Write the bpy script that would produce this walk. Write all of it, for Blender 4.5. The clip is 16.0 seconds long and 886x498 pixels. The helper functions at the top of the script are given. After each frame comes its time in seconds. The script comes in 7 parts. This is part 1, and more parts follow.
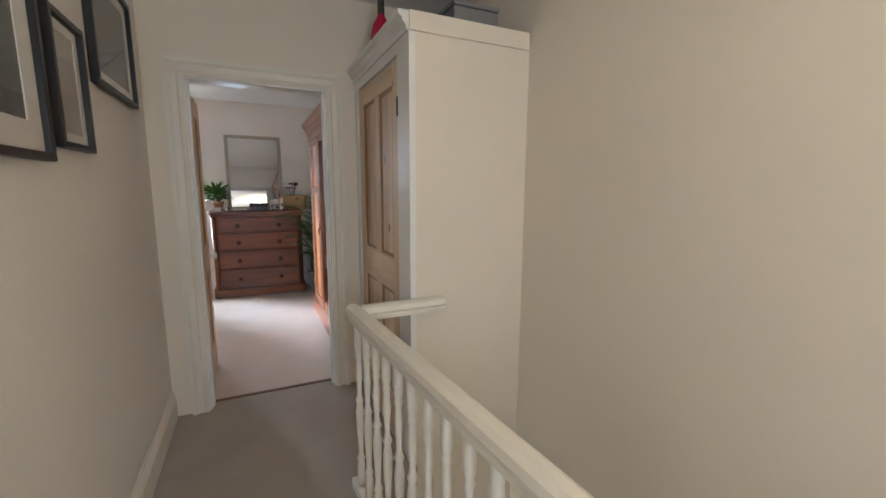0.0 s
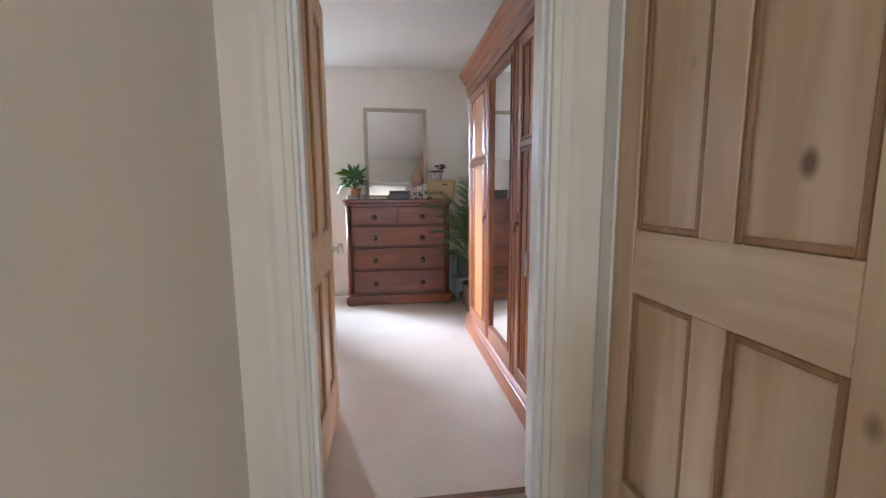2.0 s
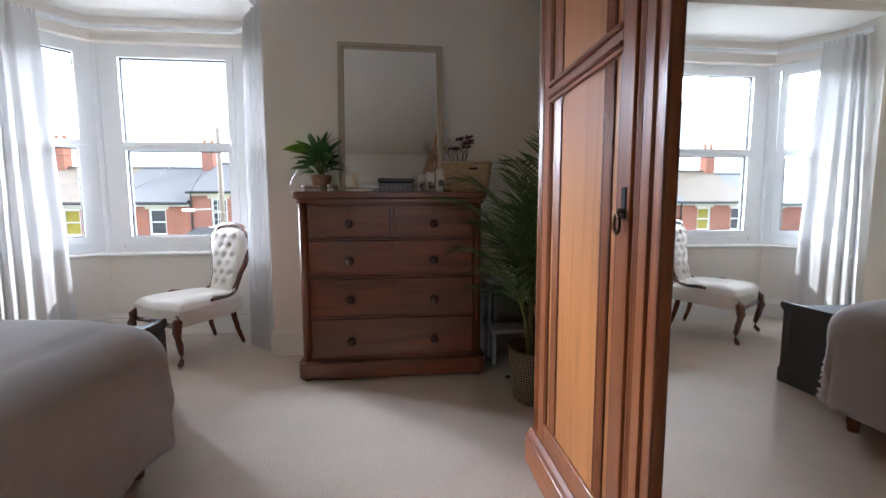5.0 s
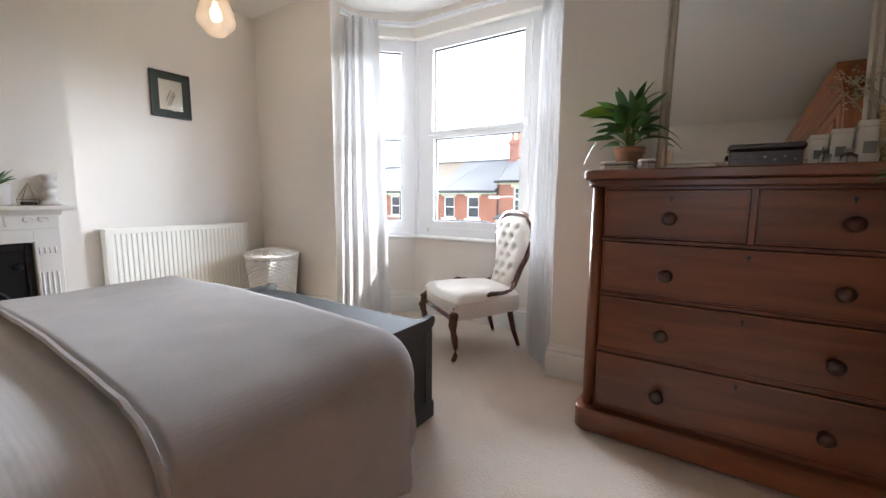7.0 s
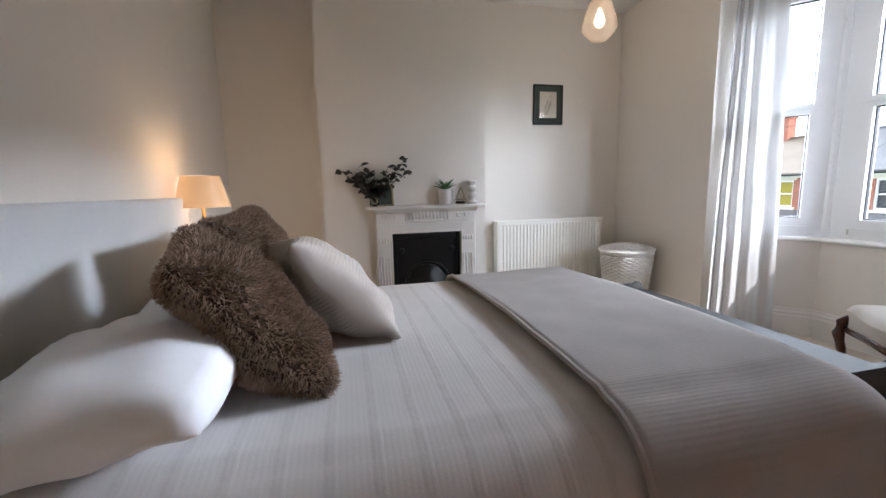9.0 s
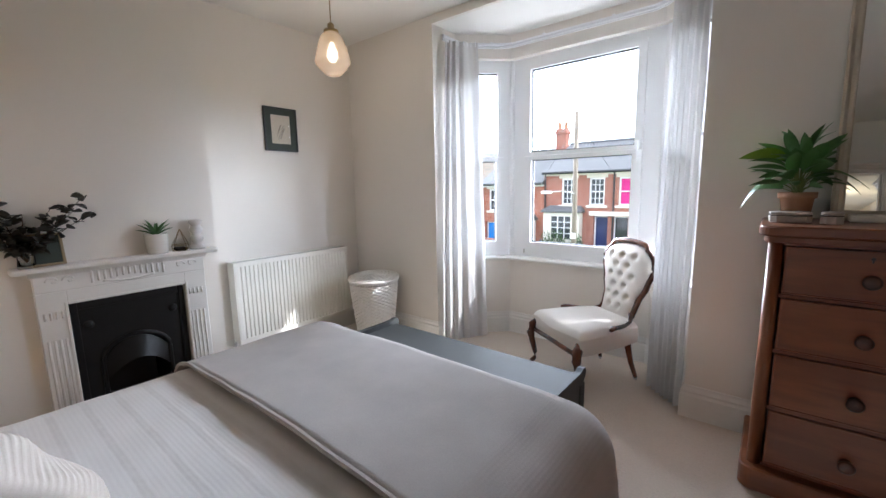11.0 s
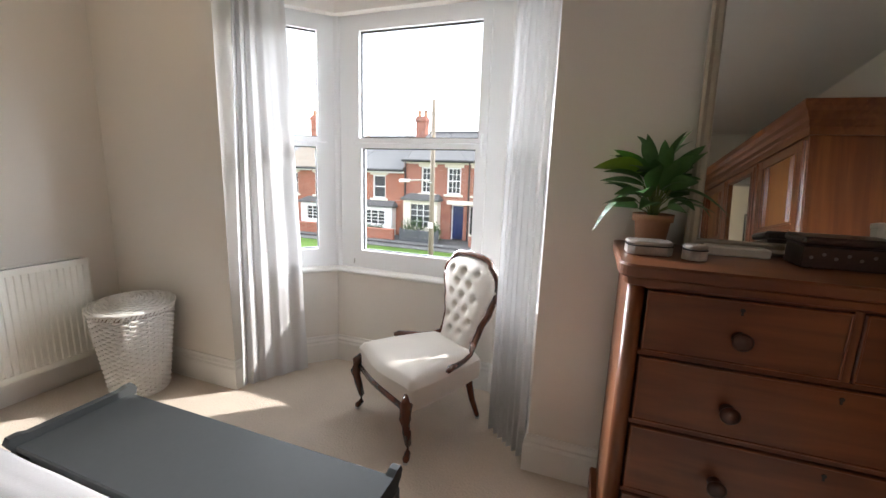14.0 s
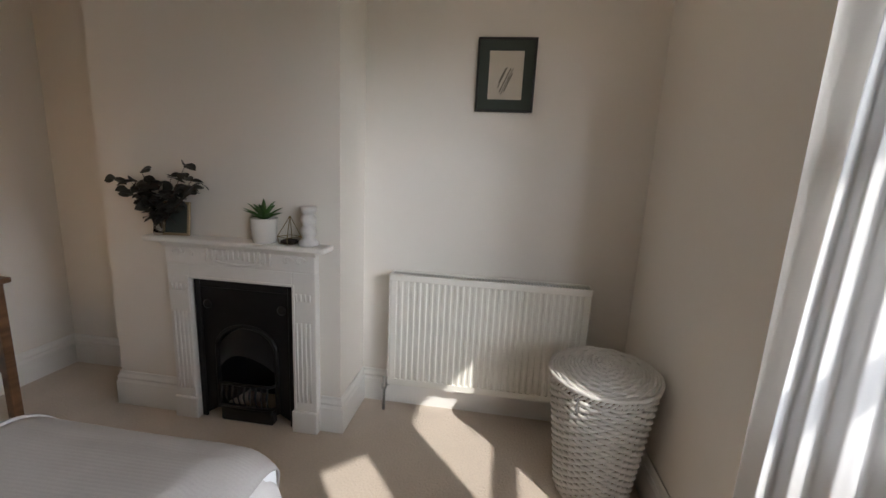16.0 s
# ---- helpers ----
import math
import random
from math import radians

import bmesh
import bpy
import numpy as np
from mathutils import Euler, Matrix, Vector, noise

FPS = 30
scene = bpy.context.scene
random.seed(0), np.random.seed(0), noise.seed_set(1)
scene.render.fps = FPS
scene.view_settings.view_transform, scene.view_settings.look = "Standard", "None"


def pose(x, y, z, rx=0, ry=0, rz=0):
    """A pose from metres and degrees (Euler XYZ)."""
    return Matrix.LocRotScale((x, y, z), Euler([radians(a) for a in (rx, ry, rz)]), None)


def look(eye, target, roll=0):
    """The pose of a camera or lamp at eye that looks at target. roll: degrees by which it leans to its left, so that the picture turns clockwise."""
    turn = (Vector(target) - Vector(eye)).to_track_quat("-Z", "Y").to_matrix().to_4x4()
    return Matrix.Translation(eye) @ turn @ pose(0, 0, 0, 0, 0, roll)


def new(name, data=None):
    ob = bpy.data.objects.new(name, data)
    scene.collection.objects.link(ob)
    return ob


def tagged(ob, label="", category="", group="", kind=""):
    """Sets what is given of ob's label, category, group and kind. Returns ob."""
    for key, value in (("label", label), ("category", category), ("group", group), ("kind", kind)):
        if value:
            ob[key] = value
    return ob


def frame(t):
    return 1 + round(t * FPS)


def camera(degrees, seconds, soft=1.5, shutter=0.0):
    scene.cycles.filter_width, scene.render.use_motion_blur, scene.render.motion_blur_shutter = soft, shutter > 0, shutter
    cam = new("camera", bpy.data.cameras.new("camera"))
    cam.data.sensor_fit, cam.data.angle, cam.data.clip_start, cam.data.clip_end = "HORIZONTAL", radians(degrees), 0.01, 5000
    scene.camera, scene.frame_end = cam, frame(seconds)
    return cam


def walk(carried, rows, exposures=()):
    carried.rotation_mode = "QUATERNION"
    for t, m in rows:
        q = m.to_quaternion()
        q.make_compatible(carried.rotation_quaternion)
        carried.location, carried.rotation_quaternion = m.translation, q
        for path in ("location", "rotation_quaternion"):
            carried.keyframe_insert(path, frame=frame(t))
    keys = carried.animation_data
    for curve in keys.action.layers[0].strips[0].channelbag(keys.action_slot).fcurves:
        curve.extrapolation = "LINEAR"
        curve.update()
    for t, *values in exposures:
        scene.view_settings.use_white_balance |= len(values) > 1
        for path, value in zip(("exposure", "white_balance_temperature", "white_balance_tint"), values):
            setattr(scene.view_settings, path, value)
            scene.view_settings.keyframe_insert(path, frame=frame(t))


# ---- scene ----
cam = camera(95.1, 16.0, soft=1.5)
PATH = [
    (0, (0.952, 1.444, 1.409), (1.791, 3.235, 1.11), 0.3),
    (0.5, (0.936, 1.794, 1.373), (1.39, 3.724, 1.11), -0.3),
    (1, (0.965, 2.18, 1.29), (1.268, 4.135, 1.025), -0.6),
    (1.5, (0.935, 2.599, 1.192), (1.18, 4.568, 0.941), -0.5),
    (2, (0.91, 2.969, 1.137), (1.17, 4.934, 0.874), -0.4),
    (2.5, (0.912, 3.359, 1.093), (1.205, 5.321, 0.843), -0.4),
    (3, (0.906, 3.651, 1.086), (1.238, 5.613, 0.89), -0.3),
    (3.1, (0.905, 3.714, 1.093), (1.246, 5.674, 0.888), -0.5),
    (4.2, (0.985, 4.38, 1.035), (1.285, 6.353, 0.835), -0.4),
    (5.3, (1.083, 4.945, 0.982), (1.186, 6.933, 0.789), -0.3),
    (5.5, (1.087, 5.045, 0.975), (1.099, 7.035, 0.774), -0.4),
    (6, (1.055, 5.262, 0.983), (0.753, 7.227, 0.767), -0.0),
    (6.5, (0.963, 5.394, 0.992), (0.266, 7.255, 0.763), 0.3),
    (7, (0.903, 5.455, 0.988), (-0.204, 7.101, 0.737), 0.4),
    (7.5, (0.841, 5.477, 0.998), (-0.632, 6.805, 0.735), 0.2),
    (8, (0.779, 5.402, 0.993), (-0.959, 6.351, 0.71), -0.5),
    (8.2, (0.754, 5.344, 0.99), (-1.068, 6.118, 0.7), -1.0),
    (9.2, (0.735, 5.175, 1.06), (-1.191, 5.625, 0.77), -1.3),
    (10.3, (0.655, 5.1, 1.149), (-0.974, 6.225, 0.864), -1.6),
    (10.5, (0.61, 5.115, 1.165), (-0.933, 6.354, 0.873), -1.4),
    (11, (0.484, 5.189, 1.266), (-0.768, 6.719, 0.964), -1.1),
    (11.5, (0.375, 5.289, 1.332), (-0.348, 7.135, 1.064), -1.5),
    (12, (0.292, 5.322, 1.358), (0.273, 7.3, 1.062), -1.2),
    (12.5, (0.298, 5.302, 1.364), (0.761, 7.214, 1.007), 0.2),
    (13, (0.33, 5.333, 1.354), (0.736, 7.254, 0.977), 1.4),
    (13.5, (0.364, 5.581, 1.332), (0.285, 7.548, 0.98), 1.3),
    (14, (0.359, 5.916, 1.332), (-0.315, 7.763, 0.96), 1.9),
    (14.5, (0.261, 6.277, 1.3), (-0.94, 7.825, 0.898), 2.4),
    (15, (0.081, 6.613, 1.267), (-1.558, 7.688, 0.869), 2.8),
    (15.5, (-0.203, 6.833, 1.258), (-2.111, 7.287, 0.866), 3.2),
    (16, (-0.517, 6.941, 1.285), (-2.463, 6.679, 0.903), 2.8),
]
walk(cam, [(t, look(eye, target, roll)) for t, eye, target, roll in PATH],
     exposures=[(0, 1.3, 5420, 9), (1, 1.45, 5250, 9), (2.5, 1.85, 5200, 9), (3.2, 1.55, 5350, 10), (5.3, 0.4, 5600, 10), (6, 0.45, 5700, 10), (7, 0.7, 5850, 10), (8.2, 0.5, 5750, 10), (10.3, 0.3, 5600, 10), (12, 0.7, 5800, 10), (12.8, 0.72, 6150, 10), (13.5, 0.6, 6200, 10), (14.5, -0.03, 6100, 10), (15, -0.22, 6050, 10), (16, -0.33, 6150, 10)])

# ---- sky, sun and large lights ----
SUN_TO = Vector((0.76, 0.65, 0.78)).normalized()
world = bpy.data.worlds.new("world")
scene.world = world
world.use_nodes = True
wt = world.node_tree
bg = wt.nodes["Background"]
sky = wt.nodes.new("ShaderNodeTexSky")
sky.sky_type, sky.sun_disc = "NISHITA", False
sky.sun_elevation = math.asin(SUN_TO.z)
sky.sun_rotation = math.atan2(SUN_TO.x, SUN_TO.y)
wco = wt.nodes.new("ShaderNodeTexCoord")
wmap = wt.nodes.new("ShaderNodeMapping")
wmap.inputs["Scale"].default_value = (1, 1, 3)
wn = wt.nodes.new("ShaderNodeTexNoise")
wn.inputs["Scale"].default_value, wn.inputs["Detail"].default_value = 2.2, 6
wr = wt.nodes.new("ShaderNodeValToRGB")
wr.color_ramp.elements[0].position, wr.color_ramp.elements[0].color = 0.32, (0.70, 0.70, 0.70, 1)
wr.color_ramp.elements[1].position, wr.color_ramp.elements[1].color = 0.62, (1, 1, 1, 1)
wcl = wt.nodes.new("ShaderNodeMixRGB")
wcl.inputs[1].default_value, wcl.inputs[2].default_value = (7.5, 8.0, 8.8, 1), (11.5, 11.5, 11.8, 1)
wmx = wt.nodes.new("ShaderNodeMixRGB")
wt.links.new(wco.outputs["Generated"], wmap.inputs[0])
wt.links.new(wmap.outputs[0], wn.inputs["Vector"])
wt.links.new(wn.outputs[0], wr.inputs[0])
wt.links.new(wr.outputs[0], wmx.inputs[0])
wt.links.new(wn.outputs[0], wcl.inputs[0])
wt.links.new(sky.outputs[0], wmx.inputs[1])
wt.links.new(wcl.outputs[0], wmx.inputs[2])
wt.links.new(wmx.outputs[0], bg.inputs[0])
bg.inputs[1].default_value = 0.28


def lamp(name, kind, energy, color, m, size=None, size_y=None, angle=None, radius=None):
    d = bpy.data.lights.new(name, kind)
    d.energy, d.color = energy, color
    if size:
        d.shape, d.size, d.size_y = "RECTANGLE", size, size_y or size
    if angle:
        d.angle = radians(angle)
    if radius:
        d.shadow_soft_size = radius
    ob = new(name, d)
    ob.matrix_world = m
    return ob


lamp("sun", "SUN", 5.5, (1, 0.94, 0.85), look(SUN_TO * 30, (0, 0, 0)), angle=0.6)
# area lamps added above the terrace, boosting the sky light through the bay windows
for name, energy, eye, target, w, h in (
        ("sky_light", 1900, (-0.7, 24.0, 7.3), (-0.6, 6.6, 1.0), 11.0, 2.8),
        ("sky_light", 1500, (-12.9, 18.6, 7.3), (1.0, 6.2, 1.1), 9.0, 3.2),
        ("sky_light", 10000, (-30.0, 20.0, 9.0), (0.6, 7.0, 1.2), 26.0, 9.0),
        ("sky_light", 4800, (27.0, 26.0, 9.5), (-2.0, 6.2, 1.0), 24.0, 9.0)):
    sl = lamp(name, "AREA", energy, (0.95, 0.97, 1.0), look(eye, target), w, h)
    sl.data.spread = radians(80)
# unseen warm lamp added below the landing ceiling, behind the start of the walk
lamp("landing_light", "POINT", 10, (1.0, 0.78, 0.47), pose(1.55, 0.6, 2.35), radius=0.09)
# area lamp standing in for the landing window, behind the start of the walk
lamp("landing_window_light", "AREA", 9, (0.86, 0.93, 1.0), look((0.9, -0.85, 1.6), (1.2, 3, 1.2)), 0.8, 1.1)
# bulbs
lamp("pendant_bulb_light", "POINT", 0.5, (1.0, 0.74, 0.50), pose(-1.82, 6.91, 2.14), radius=0.03)
lamp("bedside_bulb_light", "POINT", 2.2, (1.0, 0.66, 0.34), pose(-1.48, 4.52, 1.06), radius=0.03)


# ---- materials ----
def material(name, color, rough=0.6, vary=0.12, scale=6.0, fine=80.0, bump=0.15, metal=0.0, spec=0.5, sheen=0.0,
             stretch=(1, 1, 1), per_piece=0.0, per_island=0.0, color2=None, coat=0.0, dist=0.004, trans=0.0):
    """A two-scale surface: broad stains and fine grain, with relief from the grain."""
    m = bpy.data.materials.new(name)
    m.use_nodes = True
    t = m.node_tree
    p = t.nodes["Principled BSDF"]
    co = t.nodes.new("ShaderNodeTexCoord")
    mp = t.nodes.new("ShaderNodeMapping")
    mp.inputs["Scale"].default_value = stretch
    t.links.new(co.outputs["Object"], mp.inputs[0])
    big, small = t.nodes.new("ShaderNodeTexNoise"), t.nodes.new("ShaderNodeTexNoise")
    big.inputs["Scale"].default_value, big.inputs["Detail"].default_value = scale, 5
    small.inputs["Scale"].default_value, small.inputs["Detail"].default_value = fine, 3
    for n in (big, small):
        t.links.new(mp.outputs[0], n.inputs["Vector"])
    mix = t.nodes.new("ShaderNodeMixRGB")
    c2 = color2 or tuple(max(0, c * (1 - 2 * vary)) for c in color)
    c1 = tuple(min(1, c * (1 + vary * 0.6)) for c in color)
    mix.inputs[1].default_value, mix.inputs[2].default_value = (*c2, 1), (*c1, 1)
    add = t.nodes.new("ShaderNodeMath")
    add.operation = "MULTIPLY_ADD"
    add.inputs[1].default_value, add.inputs[2].default_value = 0.45, 0.0
    t.links.new(small.outputs[0], add.inputs[0])
    half = t.nodes.new("ShaderNodeMath")
    half.operation = "MULTIPLY_ADD"
    half.inputs[1].default_value = 0.6
    t.links.new(big.outputs[0], half.inputs[0])
    t.links.new(add.outputs[0], half.inputs[2])
    last = half.outputs[0]
    if per_piece:
        oi = t.nodes.new("ShaderNodeObjectInfo")
        pp = t.nodes.new("ShaderNodeMath")
        pp.operation = "MULTIPLY_ADD"
        pp.inputs[1].default_value = per_piece
        t.links.new(oi.outputs["Random"], pp.inputs[0])
        t.links.new(last, pp.inputs[2])
        last = pp.outputs[0]
    if per_island:
        ge = t.nodes.new("ShaderNodeNewGeometry")
        pi = t.nodes.new("ShaderNodeMath")
        pi.operation = "MULTIPLY_ADD"
        pi.inputs[1].default_value = per_island
        t.links.new(ge.outputs["Random Per Island"], pi.inputs[0])
        t.links.new(last, pi.inputs[2])
        last = pi.outputs[0]
    t.links.new(last, mix.inputs[0])
    t.links.new(mix.outputs[0], p.inputs["Base Color"])
    p.inputs["Roughness"].default_value, p.inputs["Metallic"].default_value = rough, metal
    p.inputs["Specular IOR Level"].default_value = spec
    p.inputs["Coat Weight"].default_value = coat
    p.inputs["Coat Roughness"].default_value = 0.15
    if trans:
        p.inputs["Transmission Weight"].default_value = trans
    if sheen:
        p.inputs["Sheen Weight"].default_value = sheen
    if bump:
        b = t.nodes.new("ShaderNodeBump")
        b.inputs["Strength"].default_value, b.inputs["Distance"].default_value = bump, dist
        t.links.new(half.outputs[0], b.inputs["Height"])
        t.links.new(b.outputs[0], p.inputs["Normal"])
    return m


def wood(name, light, dark, axis="z", rough=0.35, coat=0.25, grain=22.0, streak=0.06, knots=0.0, bump=0.05):
    """Timber with long streaks along one axis, broad figure, and knots if asked for."""
    m = bpy.data.materials.new(name)
    m.use_nodes = True
    t = m.node_tree
    p = t.nodes["Principled BSDF"]
    co = t.nodes.new("ShaderNodeTexCoord")
    mp = t.nodes.new("ShaderNodeMapping")
    mp.inputs["Scale"].default_value = [streak if a == axis else 1 for a in "xyz"]
    t.links.new(co.outputs["Object"], mp.inputs[0])
    a, b = t.nodes.new("ShaderNodeTexNoise"), t.nodes.new("ShaderNodeTexNoise")
    a.inputs["Scale"].default_value, a.inputs["Detail"].default_value, a.inputs["Distortion"].default_value = grain, 6, 0.6
    b.inputs["Scale"].default_value, b.inputs["Detail"].default_value = 4.5, 4
    t.links.new(mp.outputs[0], a.inputs["Vector"])
    t.links.new(mp.outputs[0], b.inputs["Vector"])
    sm = t.nodes.new("ShaderNodeMath")
    sm.operation = "ADD"
    t.links.new(a.outputs[0], sm.inputs[0])
    t.links.new(b.outputs[0], sm.inputs[1])
    r = t.nodes.new("ShaderNodeValToRGB")
    r.color_ramp.elements[0].position, r.color_ramp.elements[0].color = 0.72, (*dark, 1)
    r.color_ramp.elements[1].position, r.color_ramp.elements[1].color = 1.25, (*light, 1)
    r.color_ramp.elements[1].position = 1.0
    sc = t.nodes.new("ShaderNodeMath")
    sc.operation = "MULTIPLY"
    sc.inputs[1].default_value = 0.85
    t.links.new(sm.outputs[0], sc.inputs[0])
    t.links.new(sc.outputs[0], r.inputs[0])
    out = r.outputs[0]
    if knots:
        v = t.nodes.new("ShaderNodeTexVoronoi")
        v.inputs["Scale"].default_value = 5.5
        kr = t.nodes.new("ShaderNodeValToRGB")
        kr.color_ramp.elements[0].position, kr.color_ramp.elements[0].color = 0.045, (knots, knots, knots, 1)
        kr.color_ramp.elements[1].position, kr.color_ramp.elements[1].color = 0.12, (0, 0, 0, 1)
        km = t.nodes.new("ShaderNodeMixRGB")
        km.inputs[2].default_value = (0.13, 0.06, 0.025, 1)
        mk = t.nodes.new("ShaderNodeMapping")
        mk.inputs["Scale"].default_value = [0.6 if q == axis else 1 for q in "xyz"]
        t.links.new(co.outputs["Object"], mk.inputs[0])
        t.links.new(mk.outputs[0], v.inputs["Vector"])
        t.links.new(v.outputs["Distance"], kr.inputs[0])
        t.links.new(kr.outputs[0], km.inputs[0])
        t.links.new(out, km.inputs[1])
        out = km.outputs[0]
    t.links.new(out, p.inputs["Base Color"])
    p.inputs["Roughness"].default_value, p.inputs["Coat Weight"].default_value = rough, coat
    p.inputs["Coat Roughness"].default_value = 0.2
    bp = t.nodes.new("ShaderNodeBump")
    bp.inputs["Strength"].default_value, bp.inputs["Distance"].default_value = bump, 0.003
    t.links.new(a.outputs[0], bp.inputs["Height"])
    t.links.new(bp.outputs[0], p.inputs["Normal"])
    return m


def cloth(name, color, through_light=0.35, weave=420.0, stripes=None, vary=0.1):
    """Woven cloth: a diffuse face with some light coming through, fine weave relief, faint bands if asked for."""
    m = material(name, color, rough=0.95, vary=vary, scale=9, fine=weave, bump=0.35, spec=0.1, dist=0.0012)
    t = m.node_tree
    p, out = t.nodes["Principled BSDF"], t.nodes["Material Output"]
    if stripes:
        w = t.nodes.new("ShaderNodeTexWave")
        w.bands_direction = stripes[0]
        w.inputs["Scale"].default_value = stripes[1]
        co = t.nodes.new("ShaderNodeTexCoord")
        t.links.new(co.outputs["Object"], w.inputs["Vector"])
        b = t.nodes.new("ShaderNodeBump")
        b.inputs["Strength"].default_value, b.inputs["Distance"].default_value = stripes[2], 0.002
        t.links.new(w.outputs["Fac"], b.inputs["Height"])
        old = p.inputs["Normal"].links[0].from_socket
        t.links.new(old, b.inputs["Normal"])
        t.links.new(b.outputs[0], p.inputs["Normal"])
    if through_light:
        tr = t.nodes.new("ShaderNodeBsdfTranslucent")
        tr.inputs[0].default_value = (*color, 1)
        mx = t.nodes.new("ShaderNodeMixShader")
        mx.inputs[0].default_value = through_light
        t.links.new(p.outputs[0], mx.inputs[1])
        t.links.new(tr.outputs[0], mx.inputs[2])
        t.links.new(mx.outputs[0], out.inputs[0])
    return m


def puckered(m, pitch):
    """Adds thin gathered lines across the bed, broken along their length, to a cloth."""
    t = m.node_tree
    p = t.nodes["Principled BSDF"]
    co = t.nodes.new("ShaderNodeTexCoord")
    w = t.nodes.new("ShaderNodeTexWave")
    w.bands_direction = "Y"
    w.inputs["Scale"].default_value = 0.314 / pitch
    w.inputs["Distortion"].default_value, w.inputs["Detail Scale"].default_value = 0.5, 3.0
    n = t.nodes.new("ShaderNodeTexNoise")
    n.inputs["Scale"].default_value, n.inputs["Detail"].default_value = 34.0, 3
    rp = t.nodes.new("ShaderNodeValToRGB")
    rp.color_ramp.elements[0].position, rp.color_ramp.elements[0].color = 0.78, (0, 0, 0, 1)
    rp.color_ramp.elements[1].position, rp.color_ramp.elements[1].color = 0.97, (1, 1, 1, 1)
    mu = t.nodes.new("ShaderNodeMath")
    mu.operation = "MULTIPLY"
    t.links.new(co.outputs["Object"], w.inputs["Vector"])
    t.links.new(co.outputs["Object"], n.inputs["Vector"])
    t.links.new(w.outputs["Fac"], rp.inputs[0])
    t.links.new(rp.outputs[0], mu.inputs[0])
    t.links.new(n.outputs[0], mu.inputs[1])
    b = t.nodes.new("ShaderNodeBump")
    b.inputs["Strength"].default_value, b.inputs["Distance"].default_value = 0.35, 0.002
    t.links.new(mu.outputs[0], b.inputs["Height"])
    t.links.new(p.inputs["Normal"].links[0].from_socket, b.inputs["Normal"])
    t.links.new(b.outputs[0], p.inputs["Normal"])
    mx_ = t.nodes.new("ShaderNodeMixRGB")
    mx_.blend_type = "MULTIPLY"
    mx_.inputs[2].default_value = (0.86, 0.855, 0.85, 1)
    t.links.new(mu.outputs[0], mx_.inputs[0])
    t.links.new(p.inputs["Base Color"].links[0].from_socket, mx_.inputs[1])
    t.links.new(mx_.outputs[0], p.inputs["Base Color"])


def pane_glass(name, tint=(1, 1, 1)):
    """Thin clear glass: light goes straight through, with a Fresnel sheen."""
    m = bpy.data.materials.new(name)
    m.use_nodes = True
    t = m.node_tree
    out = t.nodes["Material Output"]
    tp, gl, lw, pw, ad, mx = (t.nodes.new(n) for n in ("ShaderNodeBsdfTransparent", "ShaderNodeBsdfGlossy", "ShaderNodeLayerWeight", "ShaderNodeMath", "ShaderNodeMath", "ShaderNodeMixShader"))
    tp.inputs[0].default_value = (*tint, 1)
    gl.inputs["Roughness"].default_value = 0.02
    lw.inputs["Blend"].default_value = 0.5
    pw.operation, ad.operation = "POWER", "MULTIPLY_ADD"
    pw.inputs[1].default_value = 5.0
    ad.inputs[1].default_value, ad.inputs[2].default_value = 0.5, 0.02
    t.links.new(lw.outputs["Facing"], pw.inputs[0])
    t.links.new(pw.outputs[0], ad.inputs[0])
    t.links.new(ad.outputs[0], mx.inputs[0])
    t.links.new(tp.outputs[0], mx.inputs[1])
    t.links.new(gl.outputs[0], mx.inputs[2])
    t.links.new(mx.outputs[0], out.inputs[0])
    return m


def glowing(name, color, strength, mix=1.0, base=(0.8, 0.7, 0.5)):
    m = bpy.data.materials.new(name)
    m.use_nodes = True
    p = m.node_tree.nodes["Principled BSDF"]
    p.inputs["Base Color"].default_value = (*base, 1)
    p.inputs["Emission Color"].default_value = (*color, 1)
    p.inputs["Emission Strength"].default_value = strength
    p.inputs["Roughness"].default_value = 0.3
    return m


def brickwork(name, c1, c2, mortar):
    m = bpy.data.materials.new(name)
    m.use_nodes = True
    t = m.node_tree
    p = t.nodes["Principled BSDF"]
    co = t.nodes.new("ShaderNodeTexCoord")
    mp = t.nodes.new("ShaderNodeMapping")
    mp.inputs["Rotation"].default_value = (radians(90), 0, 0)
    br = t.nodes.new("ShaderNodeTexBrick")
    br.inputs["Color1"].default_value, br.inputs["Color2"].default_value, br.inputs["Mortar"].default_value = (*c1, 1), (*c2, 1), (*mortar, 1)
    br.inputs["Scale"].default_value = 1
    br.inputs["Brick Width"].default_value, br.inputs["Row Height"].default_value, br.inputs["Mortar Size"].default_value = 0.225, 0.075, 0.008
    n = t.nodes.new("ShaderNodeTexNoise")
    n.inputs["Scale"].default_value = 1.3
    mx = t.nodes.new("ShaderNodeMixRGB")
    mx.blend_type = "MULTIPLY"
    mx.inputs[0].default_value = 0.45
    t.links.new(co.outputs["Object"], mp.inputs[0])
    t.links.new(mp.outputs[0], br.inputs["Vector"])
    t.links.new(co.outputs["Object"], n.inputs["Vector"])
    t.links.new(br.outputs[0], mx.inputs[1])
    t.links.new(n.outputs[0], mx.inputs[2])
    t.links.new(mx.outputs[0], p.inputs["Base Color"])
    p.inputs["Roughness"].default_value = 0.9
    return m


